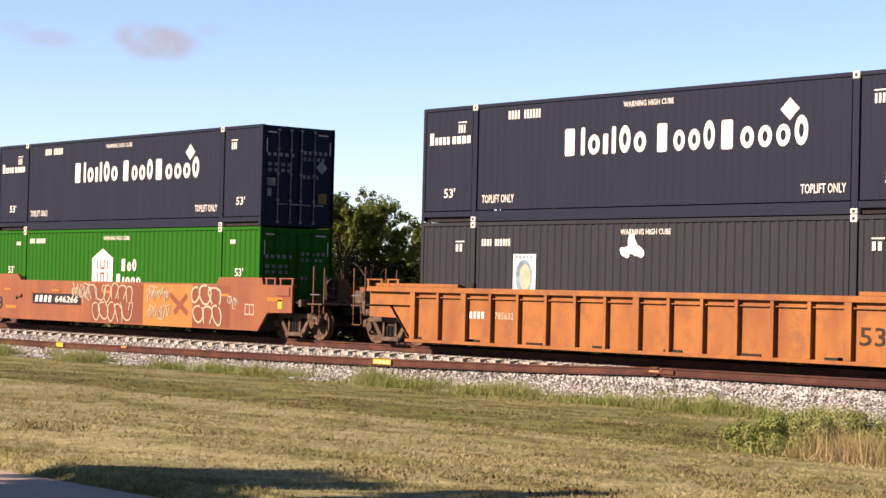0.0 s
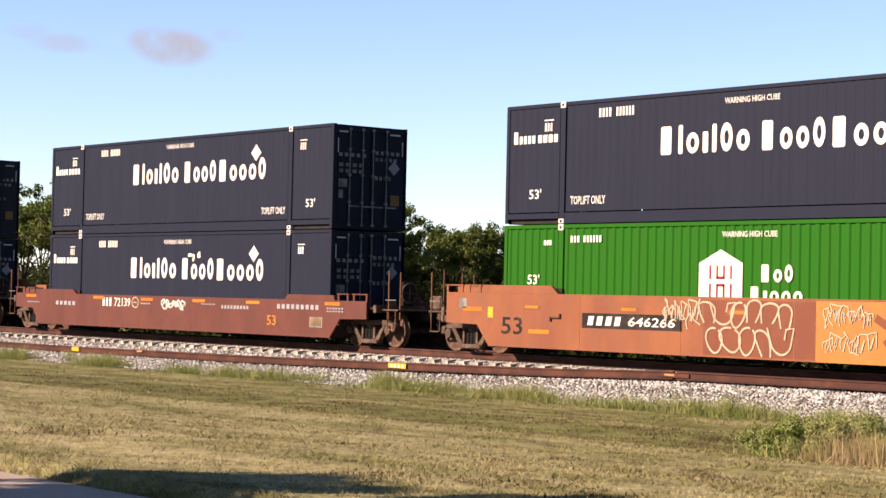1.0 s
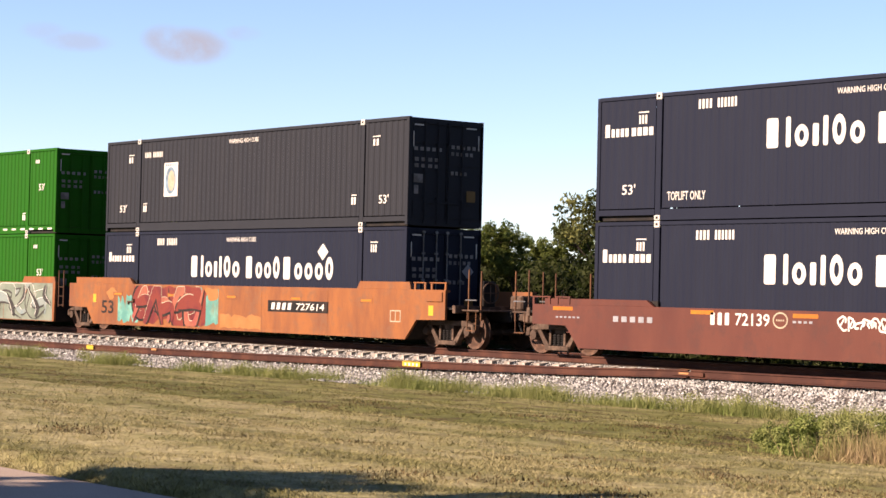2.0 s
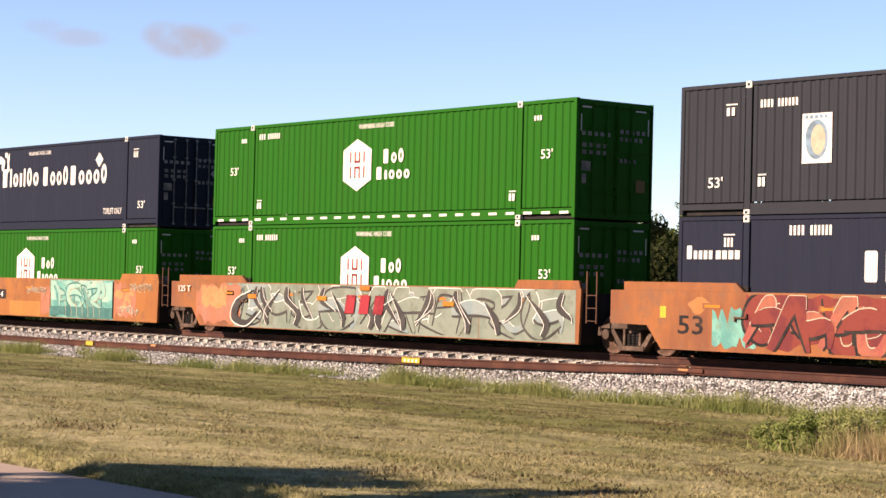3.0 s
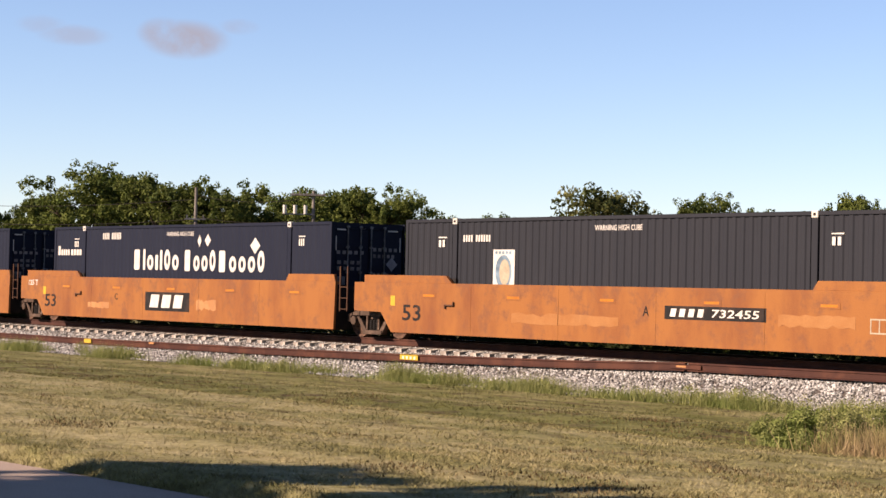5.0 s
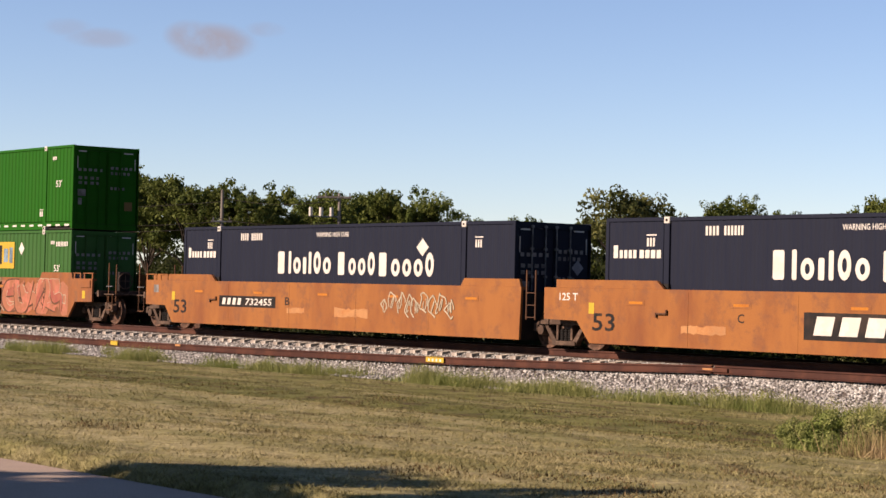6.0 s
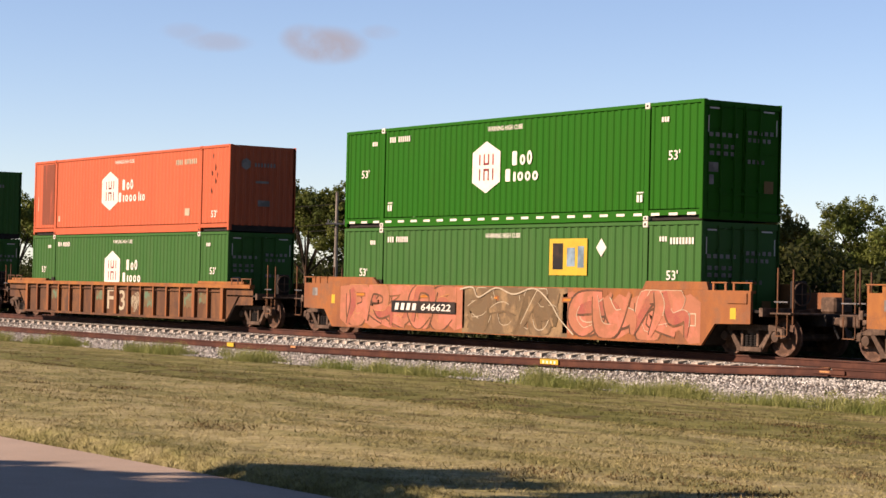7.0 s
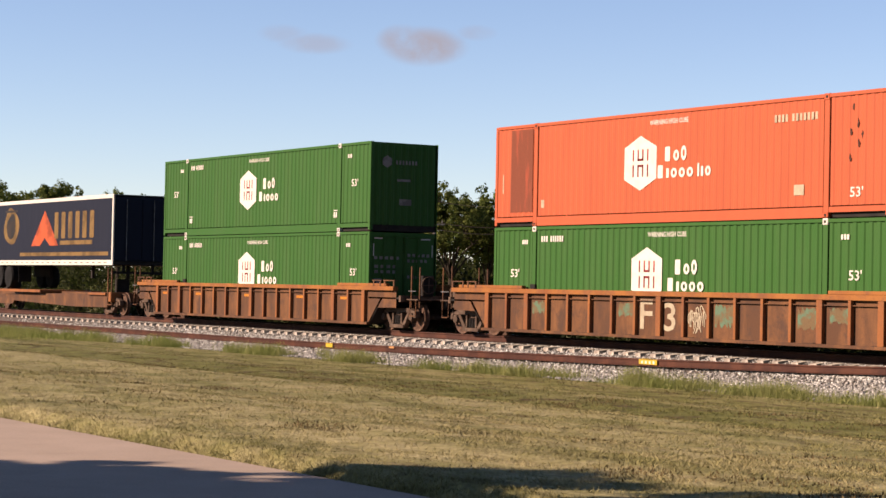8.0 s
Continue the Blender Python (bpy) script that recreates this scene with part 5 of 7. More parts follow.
def hub_box(old=False, dashes=False, doors=True, style="hub"):
    paint = GREEN_OLD if old else GREEN
    c = container("hub", paint, "faded green 53-foot container with hexagon badge" if old else "bright green 53-foot container with white hexagon badge", 0.024, 0.27, doors)
    small_marks(c["side"], style)
    hexagon_badge(c["side"])
    group_name(c["side"])
    if dashes:
        flat("reflector", [rect(0.28 + i * 0.667, 0.115, 0.60 + i * 0.667, 0.18) for i in range(24) if not 1.8 < 0.25 + i * 0.667 < 2.1], -0.0, WHITE, c["side"], "white reflector", split=True)
    return c["thing"]


def red_box():
    c = container("red", RED, "coral red 53-foot container with white badge", 0.014, 0.27, False, RED)
    s = c["side"]
    letters("warning_text", "WARNING HIGH CUBE", 7.3, 2.54, 8.9, 2.67, Y_MARK, WHITE, s)
    hexagon_badge(s, 6.92, 1.565, 1.38, 1.44)
    group_name(s, True, 7.65)
    flat("number_line", bars(12.22, 2.32, 12.75, 2.5, 4) + bars(12.85, 2.32, 13.8, 2.5, 7), Y_MARK, CREAM, s, "cream number bars")
    letters("length_text", "53'", 14.87, 0.46, 15.3, 0.7, Y_MARK, WHITE, s)
    flat("lift_mark", [rect(2.35, 0.5, 2.5, 0.72), rect(12.95, 0.55, 13.3, 0.8), rect(0.38, 0.95, 0.43, 1.5)], Y_MARK, CREAM, s, "small cream marks")
    r = random.Random(8)
    flat("rust_patch", [rect(0.8, 0.4, 1.9, 2.75)], 0.022, mat("faded_rust_patch", (0.52, 0.115, 0.06), 0.8, spots=(0.3, 0.09, 0.05), streak=2, spot_amount=0.55, bump=0.1), s, "darker rusty faded bay")
    flat("rust_spot", [blob(15.0 + r.uniform(-0.15, 0.3), 0.9 + r.uniform(0, 1.7), 0.03, 0.09, r, 10, 0.3) for _ in range(6)], Y_MARK, RUST, s, "rusty scrapes")
    return c["thing"]


def emp_box():
    c = container("emp", GREEN_OLD, "weathered green 53-foot container with yellow panel", 0.028, 0.3)
    s = c["side"]
    small_marks(s, "low")
    flat("logo_panel", [rect(10.2, 1.55, 11.78, 2.5)], Y_MARK, YELLOW, s, "yellow square panel")
    flat("logo_bar", [rect(10.35, 1.7, 10.78, 2.38)], Y_MARK - 0.004, BLACKP, s, "dark bars")
    flat("logo_bar", [rect(10.95, 1.78, 11.28, 2.26), rect(11.4, 1.75, 11.65, 2.3)], Y_MARK - 0.004, BLUE, s, "pale blue bars")
    flat("diamond_mark", [diamond(12.35, 2.26, 0.42, 0.47)], Y_MARK, WHITE, s, "white diamond")
    flat("number_line", bars(15.0, 2.33, 15.9, 2.49, 8), Y_MARK, WHITE, s, "white number bars")
    return c["thing"]


# ---- wheels and cars ----
WHEEL_R = 0.46


def wheel_mesh(bm):
    lathe(bm, ((0.09, -0.10), (0.10, -0.085), (0.13, -0.06), (0.36, -0.03), (0.40, -0.07), (0.447, -0.075), (0.46, 0.03), (0.486, 0.045), (0.486, 0.07), (0.41, 0.075), (0.38, 0.03), (0.14, 0.02), (0.1, 0.1)), 32)


def side_frame(bm):
    # cast side frame: arched top chord, sloping tension member, pedestals at the axles
    for y0, y1 in ((-0.09, 0.09),):
        slab(bm, ((-0.72, 0.58), (-0.45, 0.6), (0.45, 0.6), (0.72, 0.58), (1.0, 0.58), (1.02, 0.42), (1.16, 0.42), (1.14, 0.62), (0.72, 0.73), (-0.72, 0.73), (-1.14, 0.62), (-1.16, 0.42), (-1.02, 0.42), (-1.0, 0.58)), y0, y1)
        for s in (1, -1):
            slab(bm, [(s * x, z) for x, z in ((0.76, 0.6), (0.62, 0.6), (0.28, 0.2), (0.42, 0.13))], y0 + 0.01, y1 - 0.01)
            slab(bm, [(s * x, z) for x, z in ((0.22, 0.6), (0.3, 0.6), (0.3, 0.22), (0.22, 0.22))], y0 + 0.005, y1 - 0.005)
        box(bm, -0.42, y0 - 0.02, 0.1, 0.42, y1 + 0.02, 0.21)


def spring(bm):
    n, prof = 10, [(0.05, 0.21)]
    for i in range(5):
        prof += [(0.066, 0.225 + i * 0.055), (0.066, 0.25 + i * 0.055), (0.046, 0.256 + i * 0.055), (0.046, 0.272 + i * 0.055)]
    rings = [[bm.verts.new((r * math.cos(6.2832 * k / n), r * math.sin(6.2832 * k / n), z)) for k in range(n)] for r, z in prof]
    for a, b in zip(rings, rings[1:]):
        for k in range(n):
            bm.faces.new((a[k], a[(k + 1) % n], b[(k + 1) % n], b[k]))


def axle(bm):
    rod(bm, (0, -1.05, 0), (0, 1.05, 0), 0.085, 12)


def cap(bm):
    lathe(bm, ((0.05, -0.1), (0.115, -0.09), (0.13, 0.0), (0.13, 0.14)), 14)


def truck(car, x):
    """A three-piece truck under the car at x; wheels stand on the rails."""
    y = W53 / 2
    bol = part("truck", cached("truck_bolster", TRUCK, lambda bm: (box(bm, -0.2, -1.0, 0.5, 0.2, 1.0, 0.68), box(bm, -0.16, -0.3, 0.68, 0.16, 0.3, 0.78)), 0.015), TRUCK, car, "rusty two-axle freight truck", at=pose(x, y, 0))
    for s in (-1, 1):
        m = pose(0, s * 1.0, 0)
        part("side_frame", cached("side_frame", TRUCK, side_frame, 0.012), TRUCK, bol, "dusty brown cast side frame", at=m)
        for x_spring in (-0.14, 0.0, 0.14):
            part("spring", cached("spring", DARK, spring), DARK, bol, at=m @ pose(x_spring, 0, 0))
        for ax in (-0.86, 0.86):
            part("wheel", cached("wheel", WHEEL, wheel_mesh), WHEEL, bol, at=pose(ax, s * 0.755, WHEEL_R, 0, 0, 0 if s < 0 else 180))
            part("bearing_cap", cached("bearing_cap", TRUCK, cap), TRUCK, bol, at=pose(ax, s * 1.02, WHEEL_R, 0, 0, 0 if s < 0 else 180))
    for ax in (-0.86, 0.86):
        part("axle", cached("axle", TRUCK, axle), TRUCK, bol, at=pose(ax, 0, WHEEL_R))


YS = -0.20                   # outer face of a car's side, in its own space
HALF = L53 / 2


def mirrored(pts):
    return [(L53 - x, z) for x, z in pts][::-1]


def end_gear(car, sign, paint, coupled=True):
    """Platform, steps, stanchions, brake gear and coupler at one end; sign -1 for the low-x end."""
    def X(x):
        return x if sign > 0 else L53 - x
    def bx(x0, y0, z0, x1, y1, z1):
        a, b = sorted((X(x0), X(x1)))
        return (a, y0, z0, b, y1, z1)
    boxes("end_deck", [bx(16.35, -0.1, 1.0, 18.3, W53 + 0.1, 1.06), bx(16.3, 0.2, 0.78, 17.0, W53 - 0.2, 1.0)], DARK, car, "dark deck over the truck", 0.006)
    boxes("draft_sill", [bx(16.9, 1.02, 0.72, 19.3, 1.57, 1.0)], DARK, car, "dark centre sill", 0.01)
    boxes("end_platform", [bx(18.35, 0.05, 0.98, 19.15, W53 - 0.05, 1.02), bx(18.3, -0.12, 0.92, 18.42, W53 + 0.12, 1.12)], TRUCK, car, "dark brown walkway platform", 0.006)
    boxes("coupler", [bx(19.25, 1.2, 0.76, 19.65, 1.4, 0.94), bx(19.6, 1.12, 0.72, 19.83, 1.46, 0.98)], TRUCK, car, "rusty knuckle coupler", 0.03)
    for y in (0.02, W53 - 0.08):
        for x in (18.62, 19.12):
            boxes("stanchion", [bx(x, y + 0.1, 0.75, x + 0.04, y + 0.14, 2.0 + (0.04 if x < 18.7 else 0))], RUSTED, car, "upright grab stanchion", 0.006)
        boxes("step", [bx(18.68, y, 0.48, 19.05, y + 0.08, 0.505), bx(18.68, y + 0.03, 0.48, 18.7, y + 0.05, 1.0), bx(19.03, y + 0.03, 0.48, 19.05, y + 0.05, 1.0)], RUSTED, car, "hanging sill step")
        boxes("grab_iron", [bx(18.64, y, 1.25, 19.08, y + 0.04, 1.28)], STEEL, car, "bent steel grab iron")
    bm = bmesh.new()
    rod(bm, (X(19.3), 1.25, 0.75), (X(19.75), 1.0, 0.45), 0.03)
    rod(bm, (X(18.9), 1.0, 0.8), (X(19.3), 1.25, 0.75), 0.03)
    part("air_hose", bm, RUBBER, car, "black rubber air hose")
    if sign > 0:
        bm = bmesh.new()
        for k in range(16):
            a, b = 6.2832 * k / 16, 6.2832 * (k + 1) / 16
            rod(bm, (X(19.0) + 0.0, 0.55 + 0.26 * math.cos(a), 1.45 + 0.26 * math.sin(a)), (X(19.0), 0.55 + 0.26 * math.cos(b), 1.45 + 0.26 * math.sin(b)), 0.018, 6)
        for k in range(4):
            a = 6.2832 * k / 4
            rod(bm, (X(19.0), 0.55, 1.45), (X(19.0), 0.55 + 0.26 * math.cos(a), 1.45 + 0.26 * math.sin(a)), 0.014, 6)
        part("brake_wheel", bm, TRUCK, car, "rusty hand-brake wheel")
        boxes("brake_housing", [bx(18.8, 0.35, 1.1, 18.96, 0.75, 1.75)], DARK, car, "dark hand-brake housing", 0.02)
        boxes("brake_cylinder", [bx(18.5, 1.6, 1.02, 19.0, 2.2, 1.4)], TRUCK, car, "air-brake valve", 0.05)


def upper_gear(car, top, paint, ends):
    for sign in ends:
        def bx(x0, y0, z0, x1, y1, z1):
            a, b = sorted((x0, x1) if sign > 0 else (L53 - x0, L53 - x1))
            return (a, y0, z0, b, y1, z1)
        for x0, x1 in ((16.75, 17.3), (17.45, 18.15)):
            boxes("handrail", [bx(x0, YS, top + 0.17, x1, YS + 0.12, top + 0.2), bx(x0 + 0.03, YS + 0.01, top, x0 + 0.1, YS + 0.05, top + 0.18), bx(x1 - 0.1, YS + 0.01, top, x1 - 0.03, YS + 0.05, top + 0.18)], paint, car, "bracketed top handrail")


def well_car(paint, label, style="smooth", top=1.5, raised=0.2, left="coupler", right="coupler", low=0.2, chord=None, ribs=None):
    chord, ribs = chord or paint, ribs or paint
    car = thing("well_car", label, "rail car", "well cars of the train")
    left_edge = [(-0.28, low), (-0.75, 0.72), (-1.95, 0.74), (-1.95, top)]
    right_edge = mirrored(left_edge) if right == "coupler" else [(16.68, top), (16.62, low)]
    outline = left_edge + right_edge
    sides = []
    for near in (True, False):
        y0, y1 = (YS, YS + 0.07) if near else (W53 - YS - 0.07, W53 - YS)
        bm = bmesh.new()
        slab(bm, outline, y0 + (0.1 if style == "ribbed" and near else 0), y1 + (0.06 if style == "ribbed" and near else 0))
        s = part("side_wall", bm, paint, car)
        sides.append(s)
        end_x = 18.1 if right == "coupler" else 16.68
        if style == "ribbed":
            boxes("top_chord", [(-1.95, y0 - 0.02, top - 0.13, end_x, y1 + 0.1, top + 0.0)], chord, s, "top chord", 0.008)
            boxes("bottom_chord", [(-0.3, y0 - 0.01, low - 0.03, 16.45, y1 + 0.04, low + 0.05)], paint, s, "bottom chord", 0.006)
            if near:
                for i in range(17):
                    x = -0.02 + i * 1.012
                    wide = 0.2 if i in (0, 2, 8, 14, 16) else 0.1
                    boxes("rib", [(x - wide / 2, y0 - 0.012, low + 0.05, x + wide / 2, y0 + 0.1, top - 0.13)], ribs, s, bevel=0.006)
                    if i < 16:
                        boxes("shelf_angle", [(x + wide / 2, y0 + 0.03, top - 0.26, x + 1.012 - 0.1, y0 + 0.1, top - 0.235)], paint, s)
            for x0, x1 in ((-1.6, 1.75), (14.4, 17.6 if right == "coupler" else 16.6)):
                boxes("guide_plate", [(x0, y0 + 0.02, top, x1, y1 + 0.1, top + 0.09)], chord, s, bevel=0.01)
        else:
            boxes("top_chord", [(-1.94, y0 + 0.005, top - 0.06, end_x, y1 + 0.1, top + 0.005)], paint, s, bevel=0.006)
            boxes("side_lip", [(-0.7, y0 - 0.0012, top - 0.655, min(end_x, 16.9), y0, top - 0.635)] if near else [(-0.7, y1, top - 0.66, min(end_x, 16.9), y1 + 0.008, top - 0.63)], paint, s)
            if near and top > 1.4:
                for x in (1.0, 4.35, 7.7, 11.05, 14.4):
                    boxes("lashing_slot", [(x, y0 - 0.006, top - 0.38, x + 0.6, y0, top - 0.25)], paint, s, "raised slot frame", 0.004)
                    boxes("slot_mouth", [(x + 0.07, y0 - 0.0075, top - 0.345, x + 0.53, y0 - 0.0062, top - 0.285)], AMBER, s, "amber slot")
                for x in (3.0, 6.3, 9.6, 12.9):
                    boxes("weld_seam", [(x, y0 - 0.004, low, x + 0.02, y0, top - 0.06)], paint, s)
            for o in ([(-1.55, top), (2.2, top), (1.95, top + raised), (-1.55, top + raised)], [(14.2, top), (14.35, top + raised), (16.55, top + raised), (16.62, top)]):
                bm = bmesh.new()
                slab(bm, o, y0 + 0.03, y1 + 0.05)
                part("guide_plate", bm, paint, s, bevel=0.008)
    if style != "ribbed" and top > 1.4:
        boxes("placard", [(-0.32, YS - 0.004, 0.9, -0.13, YS - 0.001, 1.16)], YELLOW, sides[0], "small yellow placard")
        boxes("release_lever", [(2.0, YS - 0.05, 0.93, 2.35, YS - 0.02, 0.97), (2.32, YS - 0.05, 0.93, 2.36, YS - 0.001, 1.04), (1.99, YS - 0.05, 0.86, 2.03, YS - 0.001, 0.97)], RUSTED, sides[0], "bent release lever", 0.006)
        if left == "coupler":
            boxes("notice_plate", [(-1.45, YS - 0.004, 1.12, -1.15, YS - 0.001, 1.36)], DIM, sides[0], "dull grey notice plate")
        if right == "coupler":
            boxes("placard", [(17.42, YS - 0.004, 0.84, 17.62, YS - 0.001, 1.1)], YELLOW, sides[0], "small yellow placard")
            boxes("inspection_frame", [(15.78, YS - 0.004, 0.64, 16.24, YS - 0.001, 0.67), (15.78, YS - 0.004, 0.92, 16.24, YS - 0.001, 0.95), (15.78, YS - 0.004, 0.67, 15.81, YS - 0.001, 0.92), (16.21, YS - 0.004, 0.67, 16.24, YS - 0.001, 0.92), (16.0, YS - 0.004, 0.67, 16.03, YS - 0.001, 0.92)], CREAM, sides[0], "cream stencilled inspection frame")
            boxes("end_box", [(17.35, YS - 0.03, 1.2, 18.0, YS - 0.001, 1.45)], paint, sides[0], "shallow end box", 0.01)
    for y in (0.16, W53 - 0.36):
        boxes("twist_lock", [(1.95, y - 0.2, top, 2.2, y, top + 0.14)], DARK, car, "dark corner guide", 0.01)
    for x0, x1, z0, z1 in [(-0.3 + i * 2.3, 0.25 + i * 2.3, low - 0.02, BASE - 0.012) for i in range(8)] + [(2.0, 2.35, BASE - 0.1, BASE - 0.002), (13.85, 14.2, BASE - 0.1, BASE - 0.002)]:
        boxes("cross_member", [(x0, -0.13, z0, x1, W53 + 0.13, z1)], DARK, car, "dark cross member of the well floor")
    bm = bmesh.new()
    slab(bm, [(-0.3, 0.22), (-0.2, 0.22), (-1.0, 1.05), (-1.12, 1.05)], -0.1, W53 + 0.1)
    part("bulkhead", bm, DARK, car, "dark sloping bulkhead")
    bm = bmesh.new()
    slab(bm, mirrored([(-0.3, 0.22), (-0.2, 0.22), (-1.0, 1.05), (-1.12, 1.05)]) if right == "coupler" else [(16.4, 0.22), (16.55, 0.22), (16.6, 1.4), (16.5, 1.4)], -0.1, W53 + 0.1)
    part("bulkhead", bm, DARK, car, "dark sloping bulkhead")
    if left == "coupler":
        truck(car, -1.5)
        end_gear(car, -1, paint)
        upper_gear(car, top, paint, (-1,))
    else:
        truck(car, -1.66)
        boxes("connector", [(-2.5, 1.0, 0.62, -0.6, 1.6, 0.98)], DARK, car, "articulated connector", 0.03)
        boxes("end_deck", [(-1.9, -0.1, 1.0, -0.3, W53 + 0.1, 1.06)], DARK, car, "dark deck over the truck")
    if right == "coupler":
        truck(car, 17.65)
        end_gear(car, 1, paint)
        upper_gear(car, top, paint, (1,))
    else:
        boxes("connector", [(16.5, 1.05, 0.66, 17.9, 1.55, 0.95)], DARK, car, "articulated connector", 0.03)
        boxes("stanchion", [(16.78, YS + 0.06, 0.7, 16.82, YS + 0.1, top + 0.42)], RUSTED, car, "upright grab stanchion", 0.006)
        boxes("stanchion", [(17.12, YS + 0.06, 0.7, 17.16, YS + 0.1, top + 0.42)], RUSTED, car, "upright grab stanchion", 0.006)
        boxes("ladder_rungs", [(16.8, YS + 0.07, z, 17.14, YS + 0.09, z + 0.02) for z in (0.75, 1.05, 1.35)], RUSTED, car, "ladder rungs")
    return car, sides[0]


Y_CAR = YS - 0.001
def reflectors(side, spots, w=0.75, h=0.1, lift=0.0):
    for x, z in spots:
        flat("reflector", [rect(x, z, x + w, z + h)], Y_CAR - lift, AMBER, side, "amber reflector strip")


def number_plate(side, x0, z0, x1, z1, number, plate=True, material=None, lift=0.0):
    y_face = Y_CAR - lift
    if plate:
        flat("stencil_panel", [rect(x0, z0, x1, z1)], y_face, BLACKP, side, "black stencil panel")
    h, w = z1 - z0, x1 - x0
    y = y_face - 0.004
    m = material or WHITE
    flat("reporting_mark", [[(x + 0.05 * h, z) if z == z0 + 0.2 * h else (x + 0.2 * h, z) for x, z in o] for o in bars(x0 + 0.05 * w, z0 + 0.2 * h, x0 + 0.42 * w, z0 + 0.8 * h, 4, 0.6)], y, m, side, "white reporting-mark bars")
    letters("car_number", number, x0 + 0.47 * w, z0 + 0.2 * h, x0 + 0.93 * w, z0 + 0.8 * h, y - 0.001, m, side, 0.2)


def mural(side, x0, z0, x1, z1, fills, lines, seed, n, width=0.035, line_count=None):
    """Sprayed lettering-like shapes: overlapping angular fills, each with its drawn outline and a highlight."""
    r = random.Random(seed)
    cell = (x1 - x0) / n
    for i in range(n):
        for j in range(4):
            small = 1.0 if j < 2 else 0.42
            cx, cz = x0 + (i + r.uniform(0.2, 0.8)) * cell, (z0 + z1) / 2 + r.uniform(-0.3, 0.3) * (z1 - z0)
            o = clip(shard(cx, cz, small * cell * r.uniform(0.7, 1.5), small * (z1 - z0) * r.uniform(0.6, 1.1), r), x0, z0, x1, z1)
            deep = Y_CAR - 0.002 - 0.0008 * ((i % 3) * 12 + j * 3)
            flat("sprayed_fill", [o], deep, fills[(i + j) % len(fills)], side, "sprayed colour field", 0.0005)
            flat("sprayed_outline", stroke(o + o[:1], width * r.uniform(0.7, 1.2) * (1 if j < 2 else 0.7)), deep - 0.0008, lines[(i + j) % len(lines)], side, "sprayed outline", 0.0005)
            if len(lines) > 1:
                k = r.randrange(len(o))
                inner = [(x * 0.88 + cx * 0.12, z * 0.88 + cz * 0.12) for x, z in (o[k:] + o[:k])[:len(o) // 2]]
                flat("sprayed_highlight", stroke(inner, width * 0.6), deep - 0.0016, lines[(i + j + 1) % len(lines)], side, "sprayed highlight", 0.0005)


def smooth(pts, n=6):
    """A rounded line through the points."""
    out = []
    p = [pts[0]] + list(pts) + [pts[-1]]
    for a, b, c, d in zip(p, p[1:], p[2:], p[3:]):
        for k in range(n):
            t = k / n
            out.append(tuple(0.5 * (2 * b[q] + (c[q] - a[q]) * t + (2 * a[q] - 5 * b[q] + 4 * c[q] - d[q]) * t * t + (3 * b[q] - a[q] - 3 * c[q] + d[q]) * t ** 3) for q in (0, 1)))
    return out + [tuple(pts[-1])]


def swell(line, width, start=0.35, end=0.1, shift=0.0):
    """The two flanks of a painted stroke that swells from one end and tapers to the other."""
    left, right = [], []
    n = len(line) - 1
    for i, (x, z) in enumerate(line):
        (ax, az), (bx, bz) = line[max(0, i - 1)], line[min(n, i + 1)]
        d = math.hypot(bx - ax, bz - az) or 1
        nx, nz = -(bz - az) / d, (bx - ax) / d
        t = i / n
        w = width / 2 * (start + (1 - start) * min(1, t * 3)) * (end + (1 - end) * min(1, (1 - t) * 2.2))
        left.append((x + nx * (w + shift), z + nz * (w + shift)))
        right.append((x - nx * (w - shift), z - nz * (w - shift)))
    return left, right


def strip(name, flanks, deep, material, parent, label, field):
    """One painted stroke as a row of short pieces between its flanks, kept inside the field."""
    left, right = flanks
    bm = bmesh.new()
    for k in range(len(left) - 1):
        o = clip([left[k], left[k + 1], right[k + 1], right[k]], *field)
        if max(p[0] for p in o) - min(p[0] for p in o) > 0.002 and max(p[1] for p in o) - min(p[1] for p in o) > 0.002:
            y = deep - 0.00002 * k
            bm.faces.new([bm.verts.new((x, y, z)) for x, z in o])
    tagged(part(name, bm, material, parent, label), kind="stuff")


SKELETONS = (((0.1, 1.0), (0.25, 0.6), (0.1, 0.0)), ((0.0, 0.9), (0.7, 0.98), (0.5, 0.55), (0.1, 0.35), (0.75, 0.02)), ((0.9, 0.95), (0.2, 0.85), (0.05, 0.4), (0.45, 0.05), (0.95, 0.3)),
             ((0.0, 0.0), (0.3, 0.75), (0.5, 1.0), (0.65, 0.6), (0.95, 0.0)), ((0.05, 1.0), (0.4, 0.45), (0.9, 0.5), (1.0, 0.05)), ((0.0, 0.5), (0.5, 0.62), (1.0, 0.45)),
             ((0.1, 0.1), (0.2, 0.95), (0.8, 0.9), (0.85, 0.5), (0.25, 0.45)), ((0.0, 0.85), (0.25, 0.1), (0.7, 0.1), (0.95, 0.95)))


